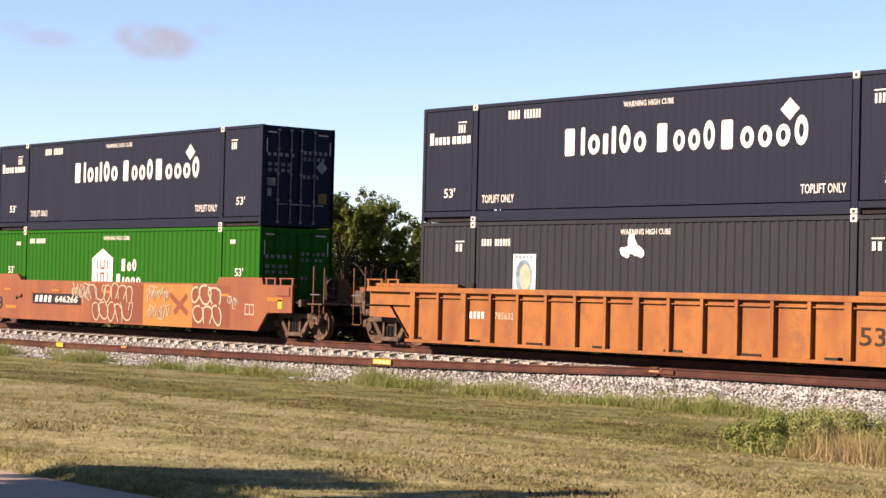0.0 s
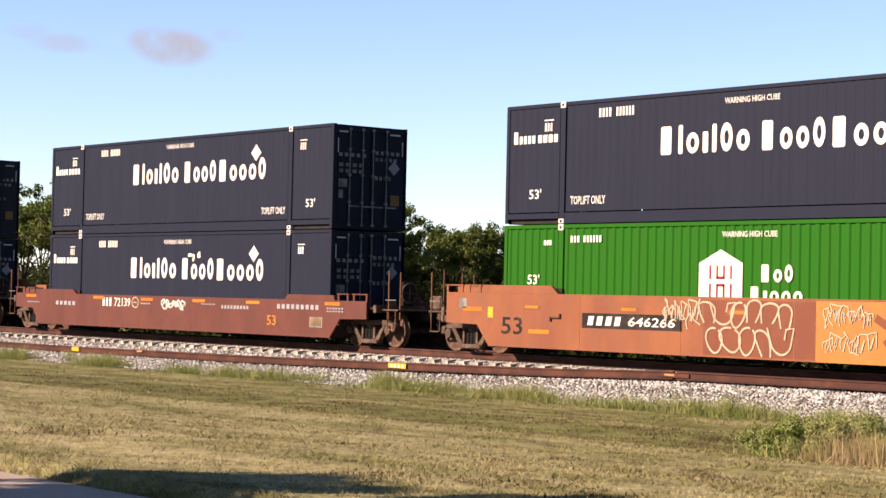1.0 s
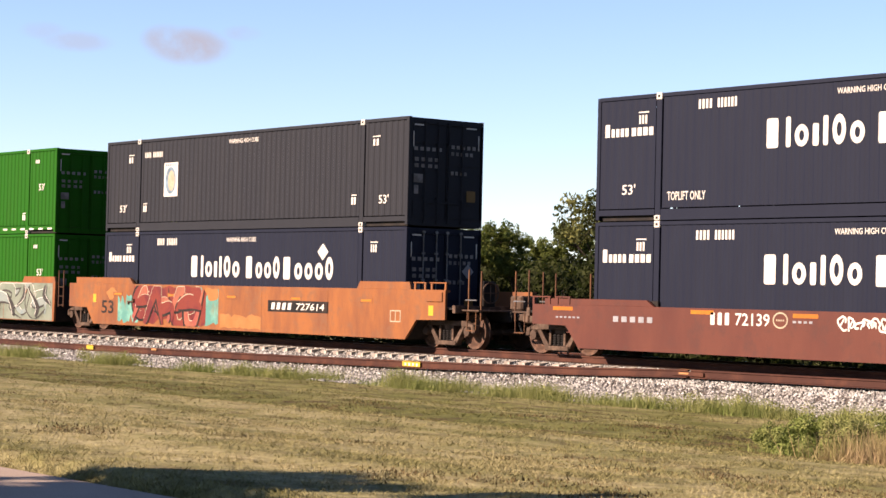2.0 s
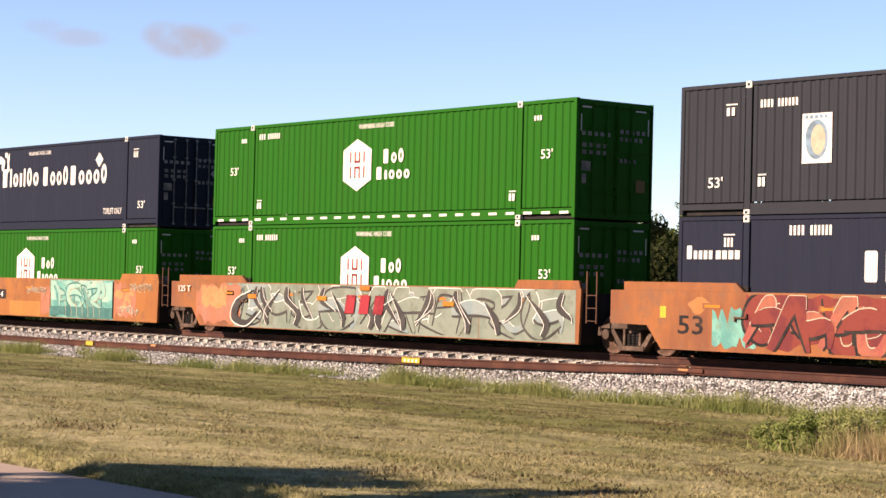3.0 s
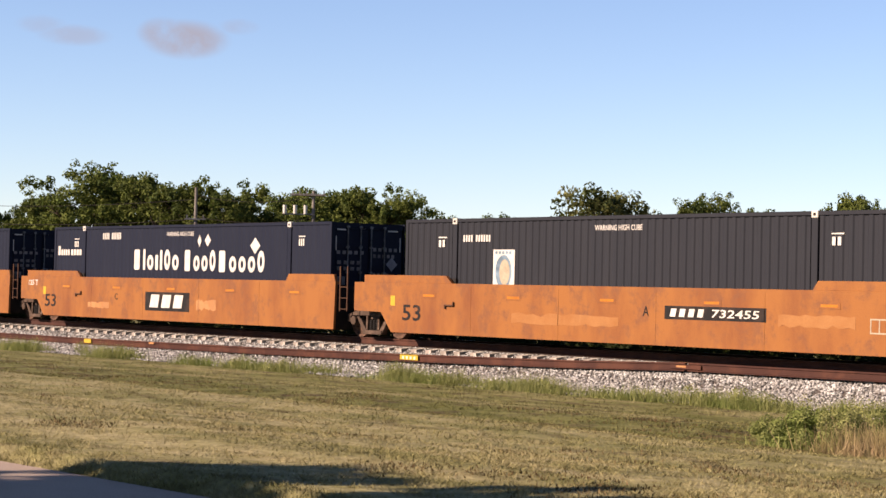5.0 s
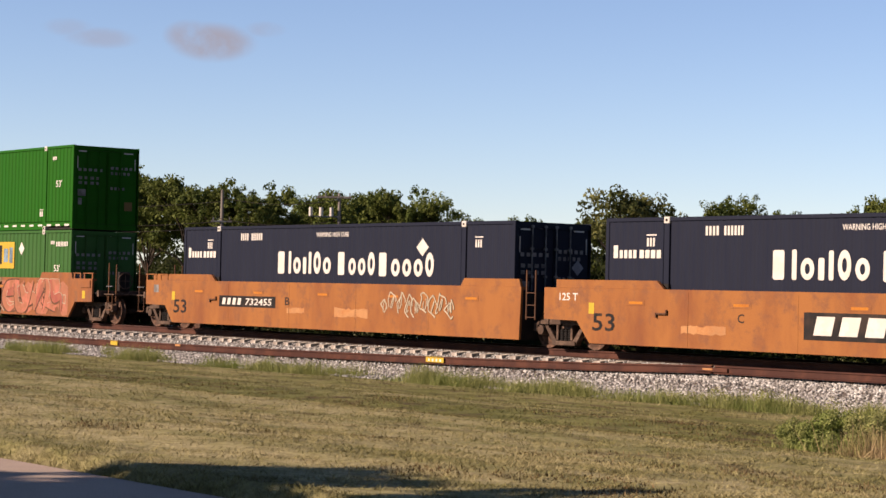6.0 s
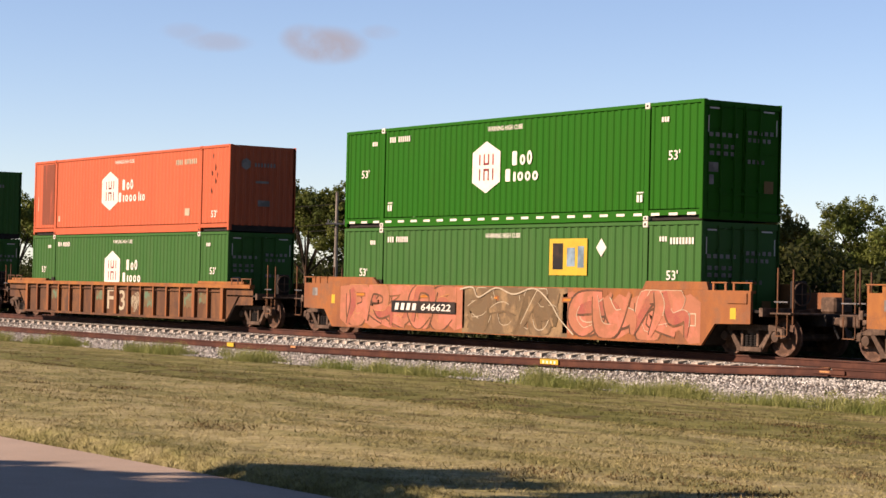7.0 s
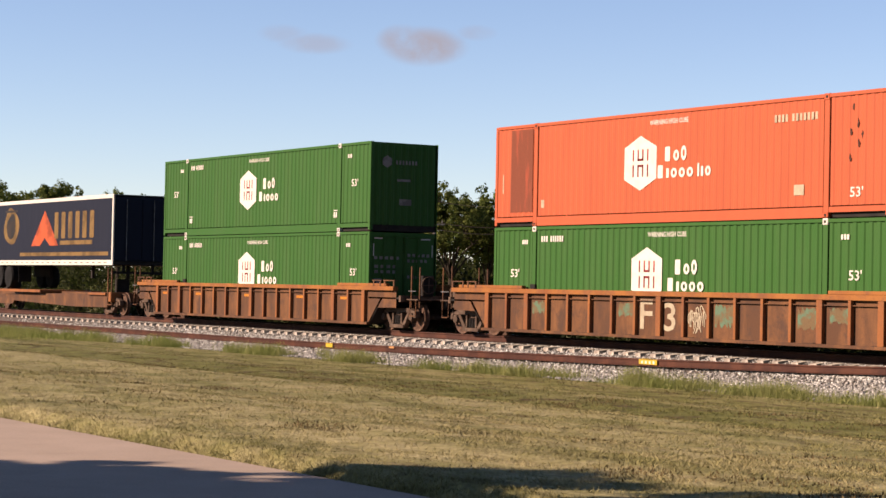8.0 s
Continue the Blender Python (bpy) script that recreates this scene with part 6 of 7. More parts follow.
def ribbons(side, x0, z0, x1, z1, n, bodies, edge, light, seed, wide=0.24, line=0.03, horns=None, lean=0.18, lift=0.002):
    """Wild sprayed letter-like ribbons: overlapping curved bodies with a dark rim on one flank, a light line on the other, and tapering horns."""
    r = random.Random(seed)
    cell, h = (x1 - x0) / n, z1 - z0
    level = 0
    for i in range(n):
        picks = r.sample(range(len(SKELETONS)), 3)
        for j, k in enumerate(picks):
            sx, sz = cell * r.uniform(0.8, 1.25), h * r.uniform(0.75, 0.98)
            ox, oz = x0 + i * cell + r.uniform(-0.15, 0.3) * cell, z0 + r.uniform(0, h - sz)
            ox = min(max(ox, x0 + 0.28), x1 - sx - 0.3)
            pts = [(ox + u * sx + lean * (v - 0.5) * h, oz + v * sz) for u, v in SKELETONS[k]]
            curve = smooth(pts)
            w = wide * h * r.uniform(0.75, 1.25)
            deep = Y_CAR - lift - 0.0009 * (level % 18)
            level += 3
            field = (x0, z0, x1, z1)
            strip("sprayed_shadow", swell(curve, w + 2.4 * line, 0.5, 0.3, -line), deep, edge, side, "sprayed dark rim", field)
            body = swell(curve, w, 0.5, 0.25)
            strip("sprayed_fill", body, deep - 0.0009, bodies[(i + j) % len(bodies)], side, "sprayed letter body", field)
            a = r.randrange(0, len(curve) // 3)
            flat("sprayed_highlight", stroke(clip(body[0][a:a + 2 * len(curve) // 3], *field), line * r.uniform(0.5, 0.9)), deep - 0.0018, light, side, "sprayed light edge", 0.0005)
        if horns:
            for _ in range(2):
                hx, up = x0 + (i + r.random()) * cell, r.choice((-1, 1))
                base = z0 + (0.06 if up > 0 else 0.94) * h
                curve = smooth([(hx, base), (hx + 0.12 * cell * r.uniform(-1, 1), base + up * 0.3 * h), (hx + 0.4 * cell * r.choice((-1, 1)), base + up * r.uniform(0.5, 0.85) * h)])
                deep = Y_CAR - lift - 0.0195 - 0.0007 * r.randrange(8)
                strip("sprayed_horn", swell(curve, 0.15 * h * r.uniform(0.7, 1.5), 0.6, 0.02), deep, horns, side, "dark tapering sprayed horn", field)
                flat("sprayed_highlight", stroke(clip(swell(curve, 0.17 * h, 0.6, 0.02)[0], *field), line * 0.7), deep - 0.006, light, side, "sprayed light edge", 0.0005)


def black53(side, x0, z0):
    letters("length_number", "53", x0, z0, x0 + 0.78, z0 + 0.42, Y_CAR - 0.003, BLACKP, side)


B = BASE
# A: ribbed orange car
car, s = well_car(ORANGE, "orange ribbed well car, lightly weathered", "ribbed", 1.52, 0.1, low=0.15)
flat("reporting_mark", bars(2.15, 0.78, 2.75, 0.95, 4), YS + 0.097, WHITE, s, "dull white reporting mark")
letters("car_number", "785632", 3.1, 0.78, 3.8, 0.95, YS + 0.094, CREAM, s)
letters("length_number", "53", 14.38, 0.52, 15.05, 0.9, YS + 0.094, BLACKP, s)
put(car, "A", 0)
put(grey_box(True), "A", B), put(fec_box(), "A", B + H53 + 0.02)
# B: smooth orange car with white scribbles
car, s = well_car(BURNT, "browned orange smooth-sided well car with cream scribbles")
number_plate(s, 3.1, 0.73, 6.35, 1.08, "646266")
black53(s, 0.2, 0.51)
reflectors(s, ((-1.3, 1.05), (1.2, 0.55), (16.9, 1.05)))
flat("faded_patch", [rect(10.2, 0.2, 13.0, 1.46)], Y_CAR, YOLK, s, "bright orange repainted field", 0.001)
flat("faded_patch", [rect(7.0, 0.24, 10.19, 1.44)], Y_CAR, SCORCHED, s, "brown overpainted field", 0.001)
flat("faded_patch", [rect(13.01, 0.24, 15.0, 1.44)], Y_CAR, SCORCHED, s, "brown overpainted field", 0.001)
flat("old_lettering", stroke([(11.75, 1.15), (12.75, 0.6)], 0.17), Y_CAR - 0.002, SCORCHED, s, "old brown painted cross stroke", 0.001)
flat("old_lettering", stroke([(12.7, 1.15), (12.0, 0.6)], 0.17), Y_CAR - 0.004, SCORCHED, s, "old brown painted cross stroke", 0.001)
scribble(s, 5.75, 0.8, 6.95, 1.46, Y_CAR - 0.009, CREAM, 11, 6, 0.03)
bubbles(s, 6.9, 0.85, 9.6, 1.46, Y_CAR - 0.009, CREAM, 12, 6, 0.045)
bubbles(s, 7.1, 0.22, 9.5, 0.88, Y_CAR - 0.012, CREAM, 16, 5, 0.045)
scribble(s, 10.4, 0.9, 11.7, 1.44, Y_CAR - 0.012, CREAM, 13, 6, 0.026)
scribble(s, 10.4, 0.3, 11.8, 0.85, Y_CAR - 0.012, CREAM, 18, 6, 0.024)
bubbles(s, 12.9, 0.85, 14.5, 1.46, Y_CAR - 0.009, CREAM, 14, 3, 0.06)
bubbles(s, 13.1, 0.25, 14.6, 0.9, Y_CAR - 0.012, CREAM, 19, 3, 0.055)
scribble(s, 14.9, 0.8, 15.4, 1.2, Y_CAR - 0.009, CREAM, 20, 2, 0.03)
put(car, "B", 0)
put(hub_box(style="low"), "B", B), put(fec_box(), "B", B + H53 + 0.02)
# C: brown car
car, s = well_car(BROWN, "oxide-brown smooth-sided well car", top=1.21, raised=0.15)
letters("car_number", "72139", 4.75, 0.86, 5.75, 1.13, Y_CAR - 0.003, WHITE, s)
flat("reporting_mark", word_bars("TTT", 4.0, 0.86, 4.62, 0.27), Y_CAR, WHITE, s, "white reporting-mark bars")
flat("round_mark", stroke([(6.05 + 0.2 * math.cos(a * 0.4189), 1.0 + 0.16 * math.sin(a * 0.4189)) for a in range(16)], 0.035) + bars(5.93, 0.98, 6.18, 1.02, 4), Y_CAR, CREAM, s, "round cream ring mark")
letters("length_number", "53", 13.4, 0.48, 13.85, 0.76, Y_CAR - 0.003, AMBER, s)
reflectors(s, ((-1.2, 1.08), (3.4, 1.08), (6.4, 1.06), (9.4, 1.06), (12.3, 1.06), (16.2, 1.08)), 0.7, 0.09)
scribble(s, 7.6, 0.8, 9.0, 1.12, Y_CAR - 0.006, WHITE, 15, 5, 0.045)
flat("small_stencil", bars(-1.1, 0.9, -0.2, 0.94, 6) + bars(0.9, 0.85, 2.3, 0.98, 5) + bars(6.4, 0.95, 7.0, 1.0, 4) + bars(9.9, 1.0, 10.7, 1.03, 6) + bars(11.0, 0.9, 12.5, 1.0, 9) + bars(13.9, 0.95, 16.0, 1.08, 9) + bars(16.3, 0.9, 17.1, 0.94, 6) + bars(16.3, 0.98, 17.1, 1.02, 6), Y_CAR, PALE, s, "small dull white stencil bars")
flat("notice_plate", [rect(15.5, 0.47, 16.1, 0.75)], Y_CAR, DIM, s, "grey notice plate")
flat("notice_plate_field", [rect(15.54, 0.5, 16.06, 0.72)], Y_CAR - 0.003, TAN_SPRAY, s, "dull tan plate field")
put(car, "C", 0)
put(fec_box("splash"), "C", B), put(fec_box(), "C", B + H53 + 0.02)
# D, E, F: a car of three articulated units
car, s = well_car(ORANGE_RUSTY, "orange articulated well car with wine-red mural", left="joint")
number_plate(s, 9.95, 0.8, 12.95, 1.12, "727614")
black53(s, 0.25, 0.55)
flat("sprayed_ground", [ragged(1.3, 0.24, 2.6, 1.2, 71), ragged(5.6, 0.24, 7.3, 1.47, 72)], Y_CAR, TEAL, s, "teal sprayed ground", 0.001, split=True)
flat("sprayed_ground", [ragged(2.3, 0.22, 6.6, 1.5, 73)], Y_CAR - 0.0012, WINE, s, "wine-red sprayed ground", 0.0005)
ribbons(s, 2.1, 0.26, 6.7, 1.46, 4, (WINE, PINK_DARK, WINE), BLACKP, CREAM, 21, 0.3, 0.035)
flat("sprayed_patch", [blob(0.9, 1.2, 0.35, 0.16, random.Random(74)), blob(6.95, 1.25, 0.35, 0.2, random.Random(75))], Y_CAR - 0.001, FADED, s, "pale sprayed blot", 0.001)
flat("faded_patch", [ragged(7.4, 0.24, 9.6, 0.7, 62)], Y_CAR, FADED, s, "peach overpainted patch")
put(car, "D", 0)
put(fec_box(), "D", B), put(grey_box(), "D", B + H53 + 0.02)
car, s = well_car(ORANGE_RUSTY, "articulated well car covered in grey-green murals", left="joint", right="joint")
flat("sprayed_ground", [[(1.6, 0.22), (16.5, 0.22), (16.5, 1.48), (1.2, 1.48), (1.8, 0.9)]], Y_CAR, SAGE, s, "grey-green sprayed ground", 0.001)
ribbons(s, 1.7, 0.26, 16.4, 1.46, 10, (SAGE, STEELY, SAGE, SAGE), SOOT, WHITE, 22, 0.26, 0.032, SOOT)
flat("sprayed_ground", [ragged(-0.5, 0.22, 1.95, 1.5, 76)], Y_CAR - 0.004, PINK, s, "pink sprayed ground", 0.001)
flat("sprayed_ground", [ragged(-0.2, 0.7, 1.2, 1.45, 77)], Y_CAR - 0.006, PEACH, s, "peach sprayed patch", 0.001)
strip("sprayed_horn", swell(smooth([(2.6, 1.2), (1.9, 0.95), (1.7, 0.5), (2.3, 0.32), (2.9, 0.7)]), 0.3, 0.1, 0.1), Y_CAR - 0.042, SOOT, s, "dark sprayed hook", (1.0, 0.2, 3.2, 1.5))
flat("sprayed_highlight", stroke(smooth([(2.55, 1.27), (1.75, 1.0), (1.5, 0.45), (2.3, 0.24), (3.1, 0.7)]), 0.035), Y_CAR - 0.044, WHITE, s, "white sprayed line", 0.001)
letters("load_text", "125 T", -1.45, 1.2, -0.78, 1.38, Y_CAR - 0.05, WHITE, s)
reflectors(s, ((2.4, 1.05), (5.9, 1.05), (7.9, 1.35), (11.5, 1.0)), 0.45, 0.12, 0.045)
flat("red_mark", [[(x, 0.72), (x + 0.42, 0.72), (x + 0.52, 1.22), (x + 0.1, 1.22)] for x in (7.2, 7.85, 8.5)], Y_CAR - 0.04, LOGO_RED, s, "dull red company mark block", split=True)
put(car, "E", 0)
put(hub_box(style="low"), "E", B), put(hub_box(dashes=True), "E", B + H53 + 0.02)
car, s = well_car(ORANGE, "orange articulated well car with teal mural", right="joint")
number_plate(s, 3.0, 0.77, 6.3, 1.1, "727614")
black53(s, 0.25, 0.55)
flat("sprayed_ground", [rect(9.55, 0.22, 13.9, 1.48)], Y_CAR, TEAL, s, "teal sprayed ground", 0.001)
flat("sprayed_ground", [ragged(9.6, 0.75, 13.8, 1.47, 78)], Y_CAR - 0.0015, MINT, s, "pale mint sprayed field", 0.0005)
ribbons(s, 9.7, 0.5, 13.7, 1.45, 4, (MINT, TEAL, MINT), DEEP_TEAL, CREAM, 23, 0.22, 0.025, None, -0.3, 0.003)
flat("sprayed_ground", [ragged(9.6, 0.23, 13.85, 0.62, 79)], Y_CAR - 0.0205, DEEP_TEAL, s, "deep teal sprayed band", 0.001)
for k in range(7):
    cx = 10.6 + 0.38 * k
    flat("sprayed_drip", stroke(smooth([(cx, 0.75), (cx + 0.12, 0.55), (cx + 0.14, 0.27)]), 0.022), Y_CAR - 0.0225, CREAM, s, "thin cream sprayed line", 0.001)
flat("sprayed_ground", [ragged(13.8, 0.24, 15.3, 1.46, 86), ragged(8.9, 0.25, 9.6, 1.3, 87)], Y_CAR, PINK, s, "pink sprayed ground", 0.001, split=True)
r = random.Random(24)
for k in range(7):
    flat("sprayed_patch", [blob(14.1 + 0.16 * k, r.uniform(0.4, 1.3), r.uniform(0.08, 0.2), r.uniform(0.07, 0.2), r, 16, 0.2)], Y_CAR - 0.002 - 0.0006 * k, PEACH, s, "peach sprayed blot", 0.0005)
scribble(s, 14.2, 0.3, 15.5, 0.75, Y_CAR - 0.006, CREAM, 47, 5, 0.022, "cream sprayed dabs")
scribble(s, 14.9, 1.1, 16.3, 1.44, Y_CAR - 0.006, CREAM, 48, 6, 0.02, "cream sprayed dabs")
flat("faded_patch", [rect(6.6, 0.23, 8.88, 0.72)], Y_CAR, YOLK, s, "bright orange repainted field")
scribble(s, 7.9, 0.95, 9.3, 1.25, Y_CAR - 0.006, CREAM, 49, 6, 0.02, "cream sprayed dabs")
bm = bmesh.new()
for k in range(18):
    a, b = 6.2832 * k / 18, 6.2832 * (k + 1) / 18
    rod(bm, (-0.75 - 0.1 * math.sin(a), 0.3 + 0.27 * math.cos(a), 2.02 + 0.3 * math.sin(a)), (-0.75 - 0.1 * math.sin(b), 0.3 + 0.27 * math.cos(b), 2.02 + 0.3 * math.sin(b)), 0.025, 6)
part("brake_wheel", bm, RUST, car, "rusty hand-brake wheel")
bm = bmesh.new()
slab(bm, [(-0.72, 1.8), (-0.25, 1.55), (-0.08, 1.55), (-0.3, 2.15), (-0.62, 2.25)], 0.22, 0.4)
part("brake_housing", bm, RUST, car, "rusty hand-brake housing", 0.02)
boxes("brake_mast", [(-0.5, 0.26, 1.0, -0.42, 0.36, 1.85)], RUST, car, "rusty brake mast")
put(car, "F", 0)
put(hub_box(style="low"), "F", B), put(fec_box("bird"), "F", B + H53 + 0.02)
# G, H, I: another articulated car, single-stacked
car, s = well_car(ORANGE, "orange articulated well car, single-stacked", left="joint")
number_plate(s, 9.9, 0.8, 12.96, 1.1, "732455")
black53(s, 0.2, 0.52)
flat("faded_patch", [ragged(4.6, 0.55, 8.4, 0.85, 64), ragged(13.3, 0.7, 15.4, 1.0, 65)], Y_CAR, FADED, s, "paler overpainted patches")
letters("unit_letter", "A", 9.2, 0.85, 9.4, 1.08, Y_CAR - 0.003, BLACKP, s)
put(car, "G", 0)
put(grey_box(), "G", B)
car, s = well_car(ORANGE, "orange articulated well car with black logo panel", left="joint", right="joint")
black53(s, -0.18, 0.5)
flat("logo_panel", [rect(6.48, 0.5, 9.1, 1.08)], Y_CAR, BLACKP, s, "black logo panel")
shapes = [rect(x, 0.6, x + 0.5, 1.0) for x in (6.75, 7.45, 8.15)]
flat("logo_block", [[(x + (z - 0.6) * 0.25, z) for x, z in o] for o in shapes], Y_CAR - 0.004, WHITE, s, "slanted white logo block", split=True)
letters("unit_letter", "C", 4.55, 0.8, 4.75, 1.0, Y_CAR - 0.003, BLACKP, s)
letters("load_text", "125 T", -1.38, 1.2, -0.72, 1.38, Y_CAR - 0.003, WHITE, s)
flat("faded_patch", [ragged(9.5, 0.55, 10.6, 0.9, 66), ragged(2.8, 0.5, 4.2, 0.72, 67)], Y_CAR, PEACH, s, "paler overpainted patches")
put(car, "H", 0)
put(fec_box("diamonds"), "H", B)
car, s = well_car(ORANGE, "orange articulated well car with white scribble", right="joint")
number_plate(s, 2.5, 0.75, 5.6, 1.08, "732455")
black53(s, -0.2, 0.5)
letters("unit_letter", "B", 6.1, 0.85, 6.35, 1.08, Y_CAR - 0.003, BLACKP, s)
scribble(s, 10.8, 0.65, 14.0, 1.3, Y_CAR - 0.006, CREAM, 31, 9, 0.04)
flat("faded_patch", [ragged(6.2, 0.62, 7.1, 0.8, 68), ragged(8.6, 0.55, 10.2, 0.85, 69)], Y_CAR, PEACH, s, "paler overpainted patches")
put(car, "I", 0)
put(fec_box(), "I", B)
# J: orange car with pink and tan murals
car, s = well_car(ORANGE_RUSTY, "rusty orange well car with pink and tan murals")
flat("sprayed_ground", [rect(6.6, 0.22, 11.3, 1.48)], Y_CAR, TAN_SPRAY, s, "tan sprayed ground", 0.001)
flat("sprayed_ground", [ragged(0.2, 0.2, 6.7, 1.5, 91), ragged(11.1, 0.2, 16.4, 1.5, 92)], Y_CAR, PINK, s, "pink sprayed ground", 0.001, split=True)
ribbons(s, 0.3, 0.26, 6.5, 1.48, 5, (PINK, PINK, PINK_DARK), RUSTED, PEACH, 25, 0.3, 0.028)
ribbons(s, 6.6, 0.26, 11.2, 1.46, 4, (TAN_SPRAY, TAN_DARK, TAN_SPRAY), TAN_DARK, CREAM, 26, 0.24, 0.028)
ribbons(s, 11.2, 0.26, 16.3, 1.48, 4, (PINK, PINK_DARK, PINK), RUSTED, CREAM, 27, 0.3, 0.028)
flat("sprayed_highlight", stroke(smooth([(6.5, 1.4), (7.1, 1.46), (7.4, 1.2), (8.2, 1.46), (9.0, 1.3), (9.9, 1.46), (10.6, 1.1), (11.0, 0.7), (11.6, 0.3)]), 0.04), Y_CAR - 0.03, CREAM, s, "cream sprayed outline", 0.001)
number_plate(s, 3.07, 0.71, 6.3, 1.04, "646622", lift=0.034)
put(car, "J", 0)
put(emp_box(), "J", B), put(hub_box(dashes=True), "J", B + H53 + 0.02)
# K, L: rusty ribbed cars
car, s = well_car(RUSTED, "rust-brown ribbed well car with chalked marks", "ribbed", 1.4, 0.1, low=0.2, chord=ORANGE, ribs=ORANGE_RUSTY)
letters("chalk_mark", "F", 7.2, 0.42, 7.72, 1.18, YS + 0.094, CREAM, s)
letters("chalk_mark", "3", 8.2, 0.38, 8.68, 1.12, YS + 0.094, CREAM, s)
scribble(s, 9.2, 0.3, 9.9, 1.2, YS + 0.094, CREAM, 41, 4, 0.03, "cream chalk scribble")
flat("sprayed_fill", [ragged(10.25, 0.5, 11.0, 1.12, 81), ragged(13.3, 0.55, 14.0, 1.1, 82), ragged(6.25, 0.7, 6.95, 1.1, 83), ragged(14.4, 0.7, 15.1, 1.1, 84), ragged(2.2, 0.7, 2.8, 1.1, 85)], YS + 0.098, mat("dull_green_spray", (0.17, 0.27, 0.17), 0.7, spots=(0.24, 0.16, 0.08), spot_scale=3, spot_amount=0.45, bump=0.05), s, "dull green sprayed field", split=True)
put(car, "K", 0)
put(hub_box(old=True, style="low"), "K", B), put(red_box(), "K", B + H53 + 0.02)
car, s = well_car(RUSTED, "rust-brown ribbed well car with amber reflectors", "ribbed", 1.4, 0.1, low=0.2, chord=ORANGE, ribs=ORANGE_RUSTY)
reflectors(s, ((0.3, 0.95), (3.3, 0.95), (7.4, 0.95), (11.4, 0.95), (14.5, 0.95)), 0.5, 0.09, -0.097)
put(car, "L", 0)
put(hub_box(old=True, doors=True, style="low"), "L", B), put(hub_box(old=True, doors=False), "L", B + H53 + 0.02)


# M: a spine car that carries a road trailer; its own space has x = 0 at the trailer's tail
def spine_car():
    car = thing("spine_car", "rusty brown spine car carrying a road trailer", "rail car", "well cars of the train")
    y = W53 / 2
    boxes("centre_beam", [(-17.5, y - 0.45, 0.45, -0.3, y + 0.45, 0.92)], RUSTED, car, "rusty box-section beam", 0.02)
    boxes("side_shelf", [(-13.0, -0.15, 0.85, -7.8, W53 + 0.15, 0.97), (-2.6, 0.0, 0.82, -0.7, W53, 0.92)], ORANGE_RUSTY, car, "orange wheel platform", 0.01)
    bm = bmesh.new()
    slab(bm, [(-14.0, 0.3), (-11.9, 0.3), (-11.7, 0.45), (-4.6, 0.3), (-0.7, 0.32), (-0.5, 0.8), (-5.0, 0.85), (-14.0, 0.72)], 0.1, 0.22)
    part("side_sill", bm, RUSTED, car, "rusty stepped side sill")
    boxes("hitch", [(-15.5, y - 0.35, 0.92, -15.0, y + 0.35, 1.75)], DARK, car, "dark trailer hitch", 0.03)
    boxes("hitch", [(-2.1, y - 0.3, 0.92, -1.9, y + 0.3, 1.5)], DARK, car, "dark trailer hitch", 0.03)
    boxes("end_beam", [(-0.35, 0.0, 0.55, -0.1, W53, 0.95)], ORANGE_RUSTY, car, "orange end beam", 0.02)
    boxes("coupler", [(-0.1, y - 0.1, 0.76, 1.2, y + 0.1, 0.94), (1.15, y - 0.17, 0.72, 1.38, y + 0.17, 0.98)], TRUCK, car, "rusty knuckle coupler", 0.03)
    for x in (-0.6, -0.2):
        boxes("stanchion", [(x, 0.05, 0.5, x + 0.05, 0.1, 1.95)], RUSTED, car, "upright grab stanchion", 0.005)
    boxes("step", [(-0.6, 0.05, 0.42, -0.15, 0.12, 0.46)], RUSTED, car, "hanging step")
    truck(car, -0.75), truck(car, -17.0)
    return car


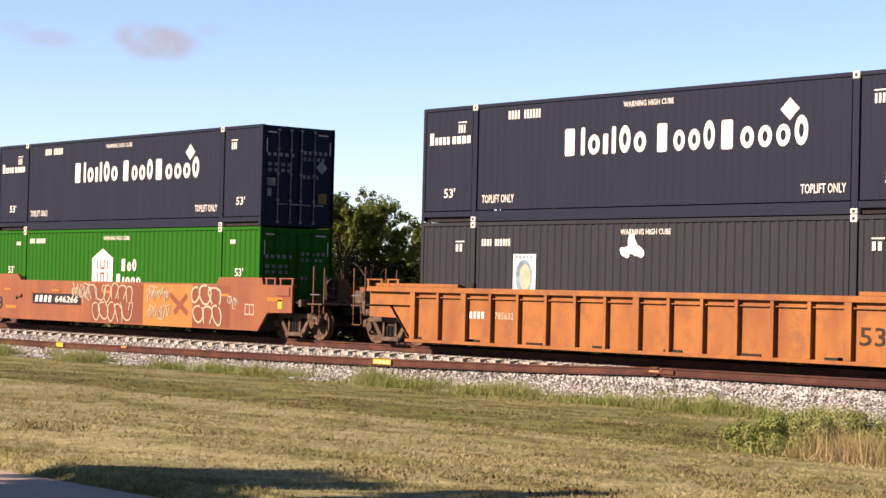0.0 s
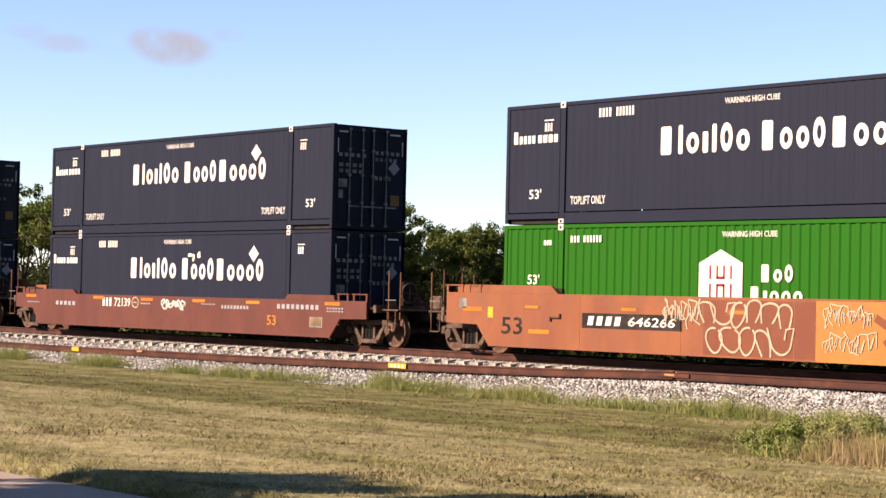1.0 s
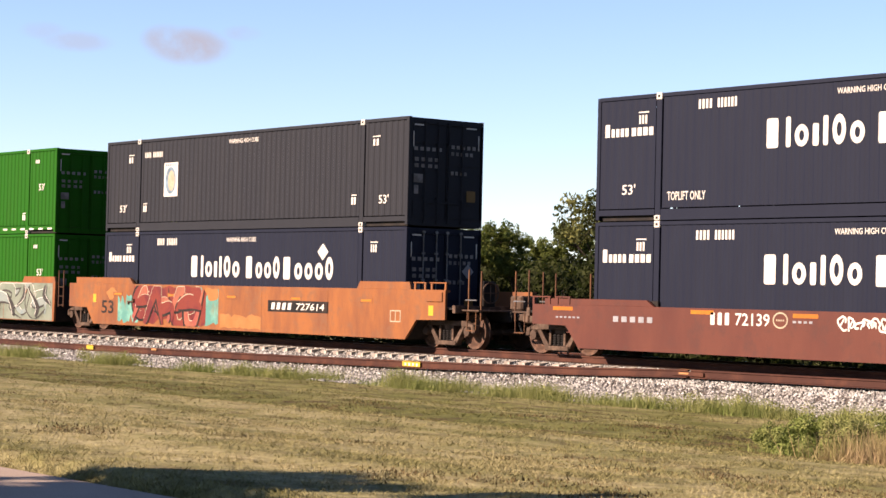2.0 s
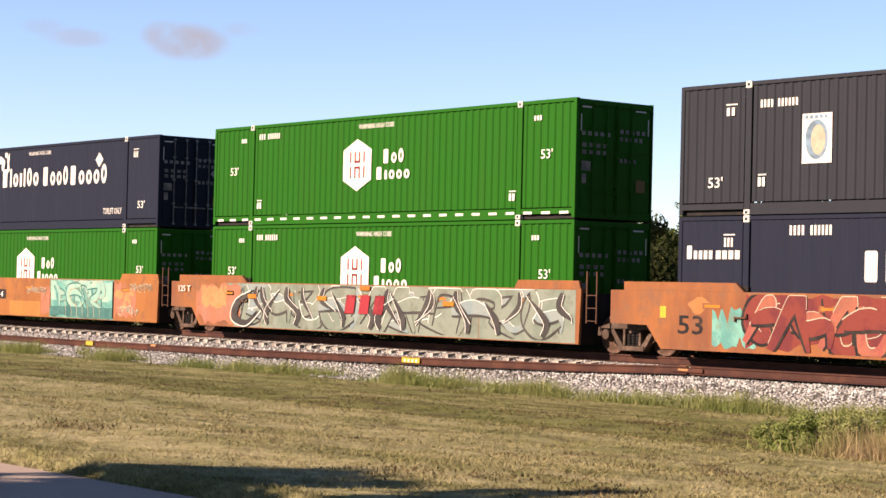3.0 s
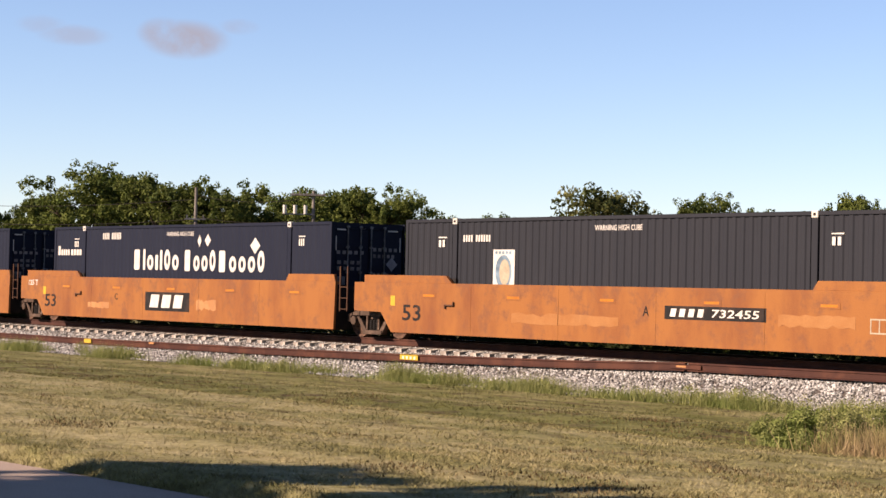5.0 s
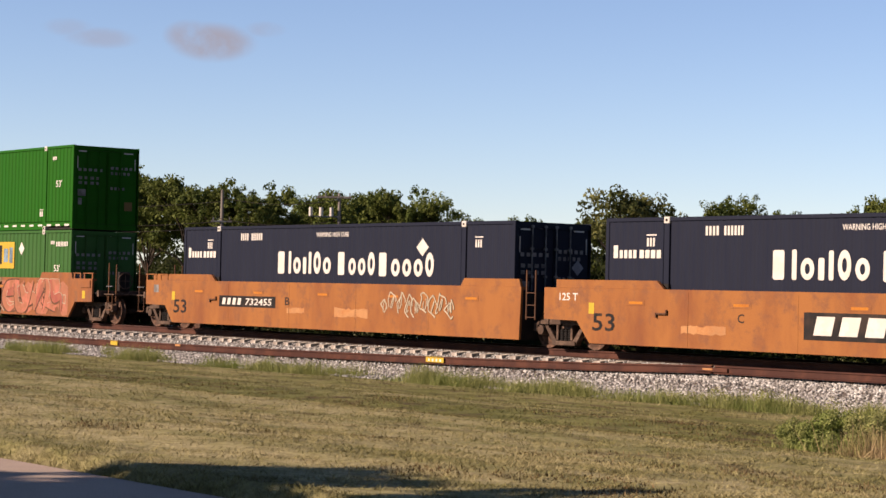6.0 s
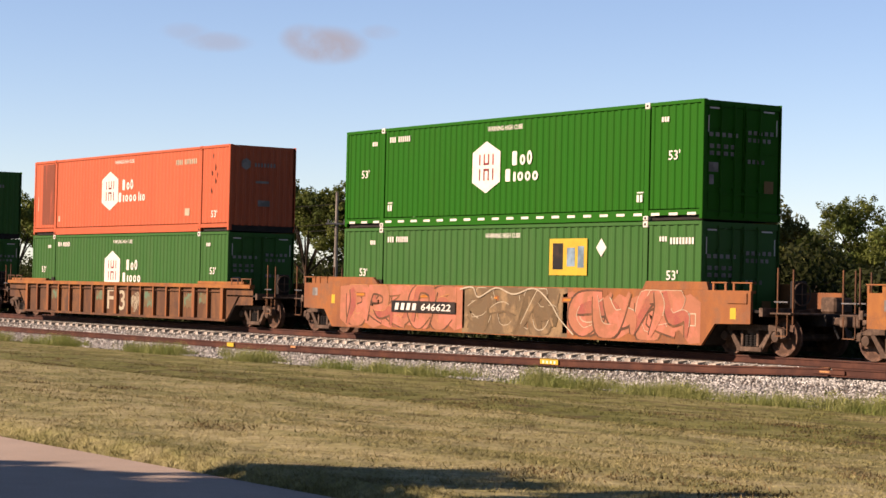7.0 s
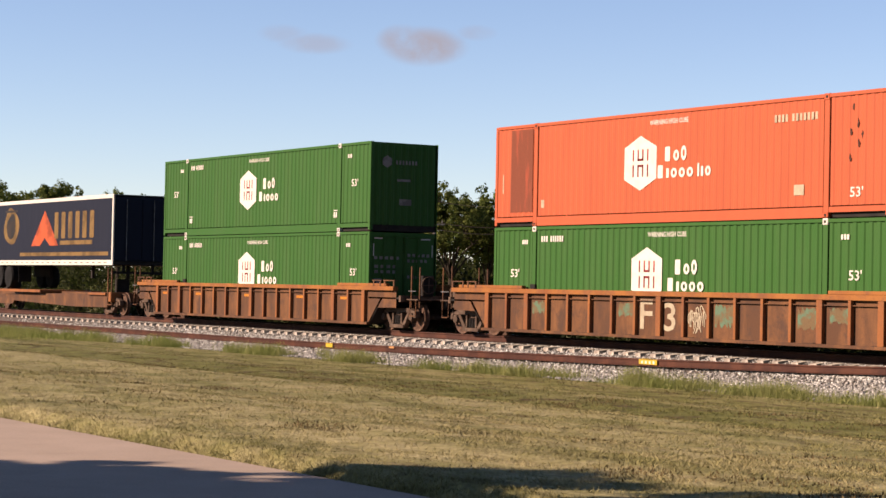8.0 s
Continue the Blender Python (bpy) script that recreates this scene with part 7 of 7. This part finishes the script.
def trailer():
    ob = thing("road_trailer", "charcoal road trailer with white rails and orange peak mark", "trailer")
    x0, z0, z1 = -16.15, 0.0, 2.92
    boxes("body", [(x0, 0.02, 0.18, -0.06, W53 - 0.02, z1 - 0.1)], FEC, ob)
    for y in (0.0, W53 - 0.05):
        boxes("top_rail", [(x0, y, z1 - 0.16, 0.0, y + 0.05, z1)], WHITE, ob, "white top rail", 0.008)
        boxes("bottom_rail", [(x0, y, 0.0, 0.0, y + 0.05, 0.22)], WHITE, ob, "white bottom rail", 0.008)
        boxes("rear_post", [(-0.14, y - 0.003, 0.2, 0.0, y + 0.06, z1)], WHITE, ob, "white rear post", 0.01)
    boxes("roof", [(x0, 0.03, z1 - 0.05, -0.02, W53 - 0.03, z1 - 0.01)], STEEL, ob, "pale sheet roof")
    boxes("floor", [(x0, 0.05, 0.02, -0.05, W53 - 0.05, 0.16)], DARK, ob, "dark floor beams")
    for y in (0.1, 1.31):
        d = boxes("rear_door", [(-0.07, y, 0.22, -0.02, y + 1.18, z1 - 0.18)], FEC, ob, "black rear door", 0.01)
        bm = bmesh.new()
        rod(bm, (0.0, y + 0.5, 0.2), (0.0, y + 0.5, z1 - 0.2), 0.02)
        part("lock_rod", bm, STEEL, d)
    side = boxes("side_sheet", [(x0, -0.004, 0.22, -0.14, 0.02, z1 - 0.16)], FEC, ob)
    y = -0.005
    flat("peak_mark", [[(-9.4, 0.85), (-7.75, 2.4), (-6.1, 0.85), (-7.1, 0.85), (-7.75, 1.2), (-8.3, 0.85)]], y, mat("orange_mark", (0.75, 0.14, 0.04), 0.5, bump=0.0), side, "orange peak mark")
    flat("company_name_bar", word_bars("TTTTTT", -6.6, 1.15, -1.85, 1.15), y - 0.004, GOLD, side, "gold company-name bar", split=True)
    flat("gold_line", [rect(-10.8, 0.4, -0.45, 0.56), rect(-5.9, 0.88, -2.2, 1.06)], y, GOLD, side, "gold stripe")
    r = random.Random(4)
    flat("crest", [blob(-12.0, 1.75, 0.95, 0.85, r, 20, 0.1)], y, GOLD, side, "dull gold crest")
    flat("crest_field", [blob(-12.0, 1.75, 0.6, 0.55, r, 16, 0.1), rect(-12.8, 2.4, -11.2, 2.5)], y - 0.004, BLACKP, side, "dark crest field")
    flat("rail_marks", [rect(x0 + 0.3 + i * 0.65, 0.09, x0 + 0.6 + i * 0.65, 0.12) for i in range(24)], -0.0015, DARK, ob, "small dark marks")
    for x in (-13.6, -12.35):
        for yy in (0.3, W53 - 0.3):
            bm = bmesh.new()
            lathe(bm, ((0.3, -0.28), (0.48, -0.27), (0.52, -0.2), (0.52, 0.0), (0.48, 0.05), (0.3, 0.06)), 24)
            t = part("tyre", bm, RUBBER, ob, "black tyre", at=pose(x, yy, -0.52 - 0.005))
            bm = bmesh.new()
            lathe(bm, ((0.08, -0.25), (0.29, -0.24), (0.3, -0.05)), 16)
            part("rim", bm, STEEL, t, "pale steel rim")
    boxes("bogie", [(-14.0, 0.6, -0.5, -11.9, 0.72, 0.02), (-14.0, W53 - 0.72, -0.5, -11.9, W53 - 0.6, 0.02)], DARK, ob, "dark axle slider")
    for yy in (0.45, W53 - 0.55):
        boxes("landing_leg", [(-3.4, yy, -0.55, -3.26, yy + 0.12, 0.02)], DARK, ob, "dark landing leg")
    boxes("tail_guard", [(-0.4, 0.1, -0.35, -0.3, W53 - 0.1, -0.25), (-0.4, 0.6, -0.3, -0.3, 0.7, 0.02), (-0.4, W53 - 0.7, -0.3, -0.3, W53 - 0.6, 0.02)], DARK, ob, "dark under-ride guard")
    boxes("mud_flap", [(-11.2, 0.1, -0.75, -11.18, 0.7, -0.05)], RUBBER, ob, "black mud flap")
    return ob


TAIL = OFF["L"] - 5.05
for ob, z in ((spine_car(), 0.0), (trailer(), 2.06)):
    ob.matrix_basis = pose(TAIL, SIDE, z)
    MOVING.append((ob, TAIL, SIDE, z))


def motions():
    """The whole train rolls along the track towards +x at about 26 m/s."""
    for ob, x, y, z in MOVING:
        walk(ob, [(t, pose(x + run, y, z)) for t, run in RUN])


motions()
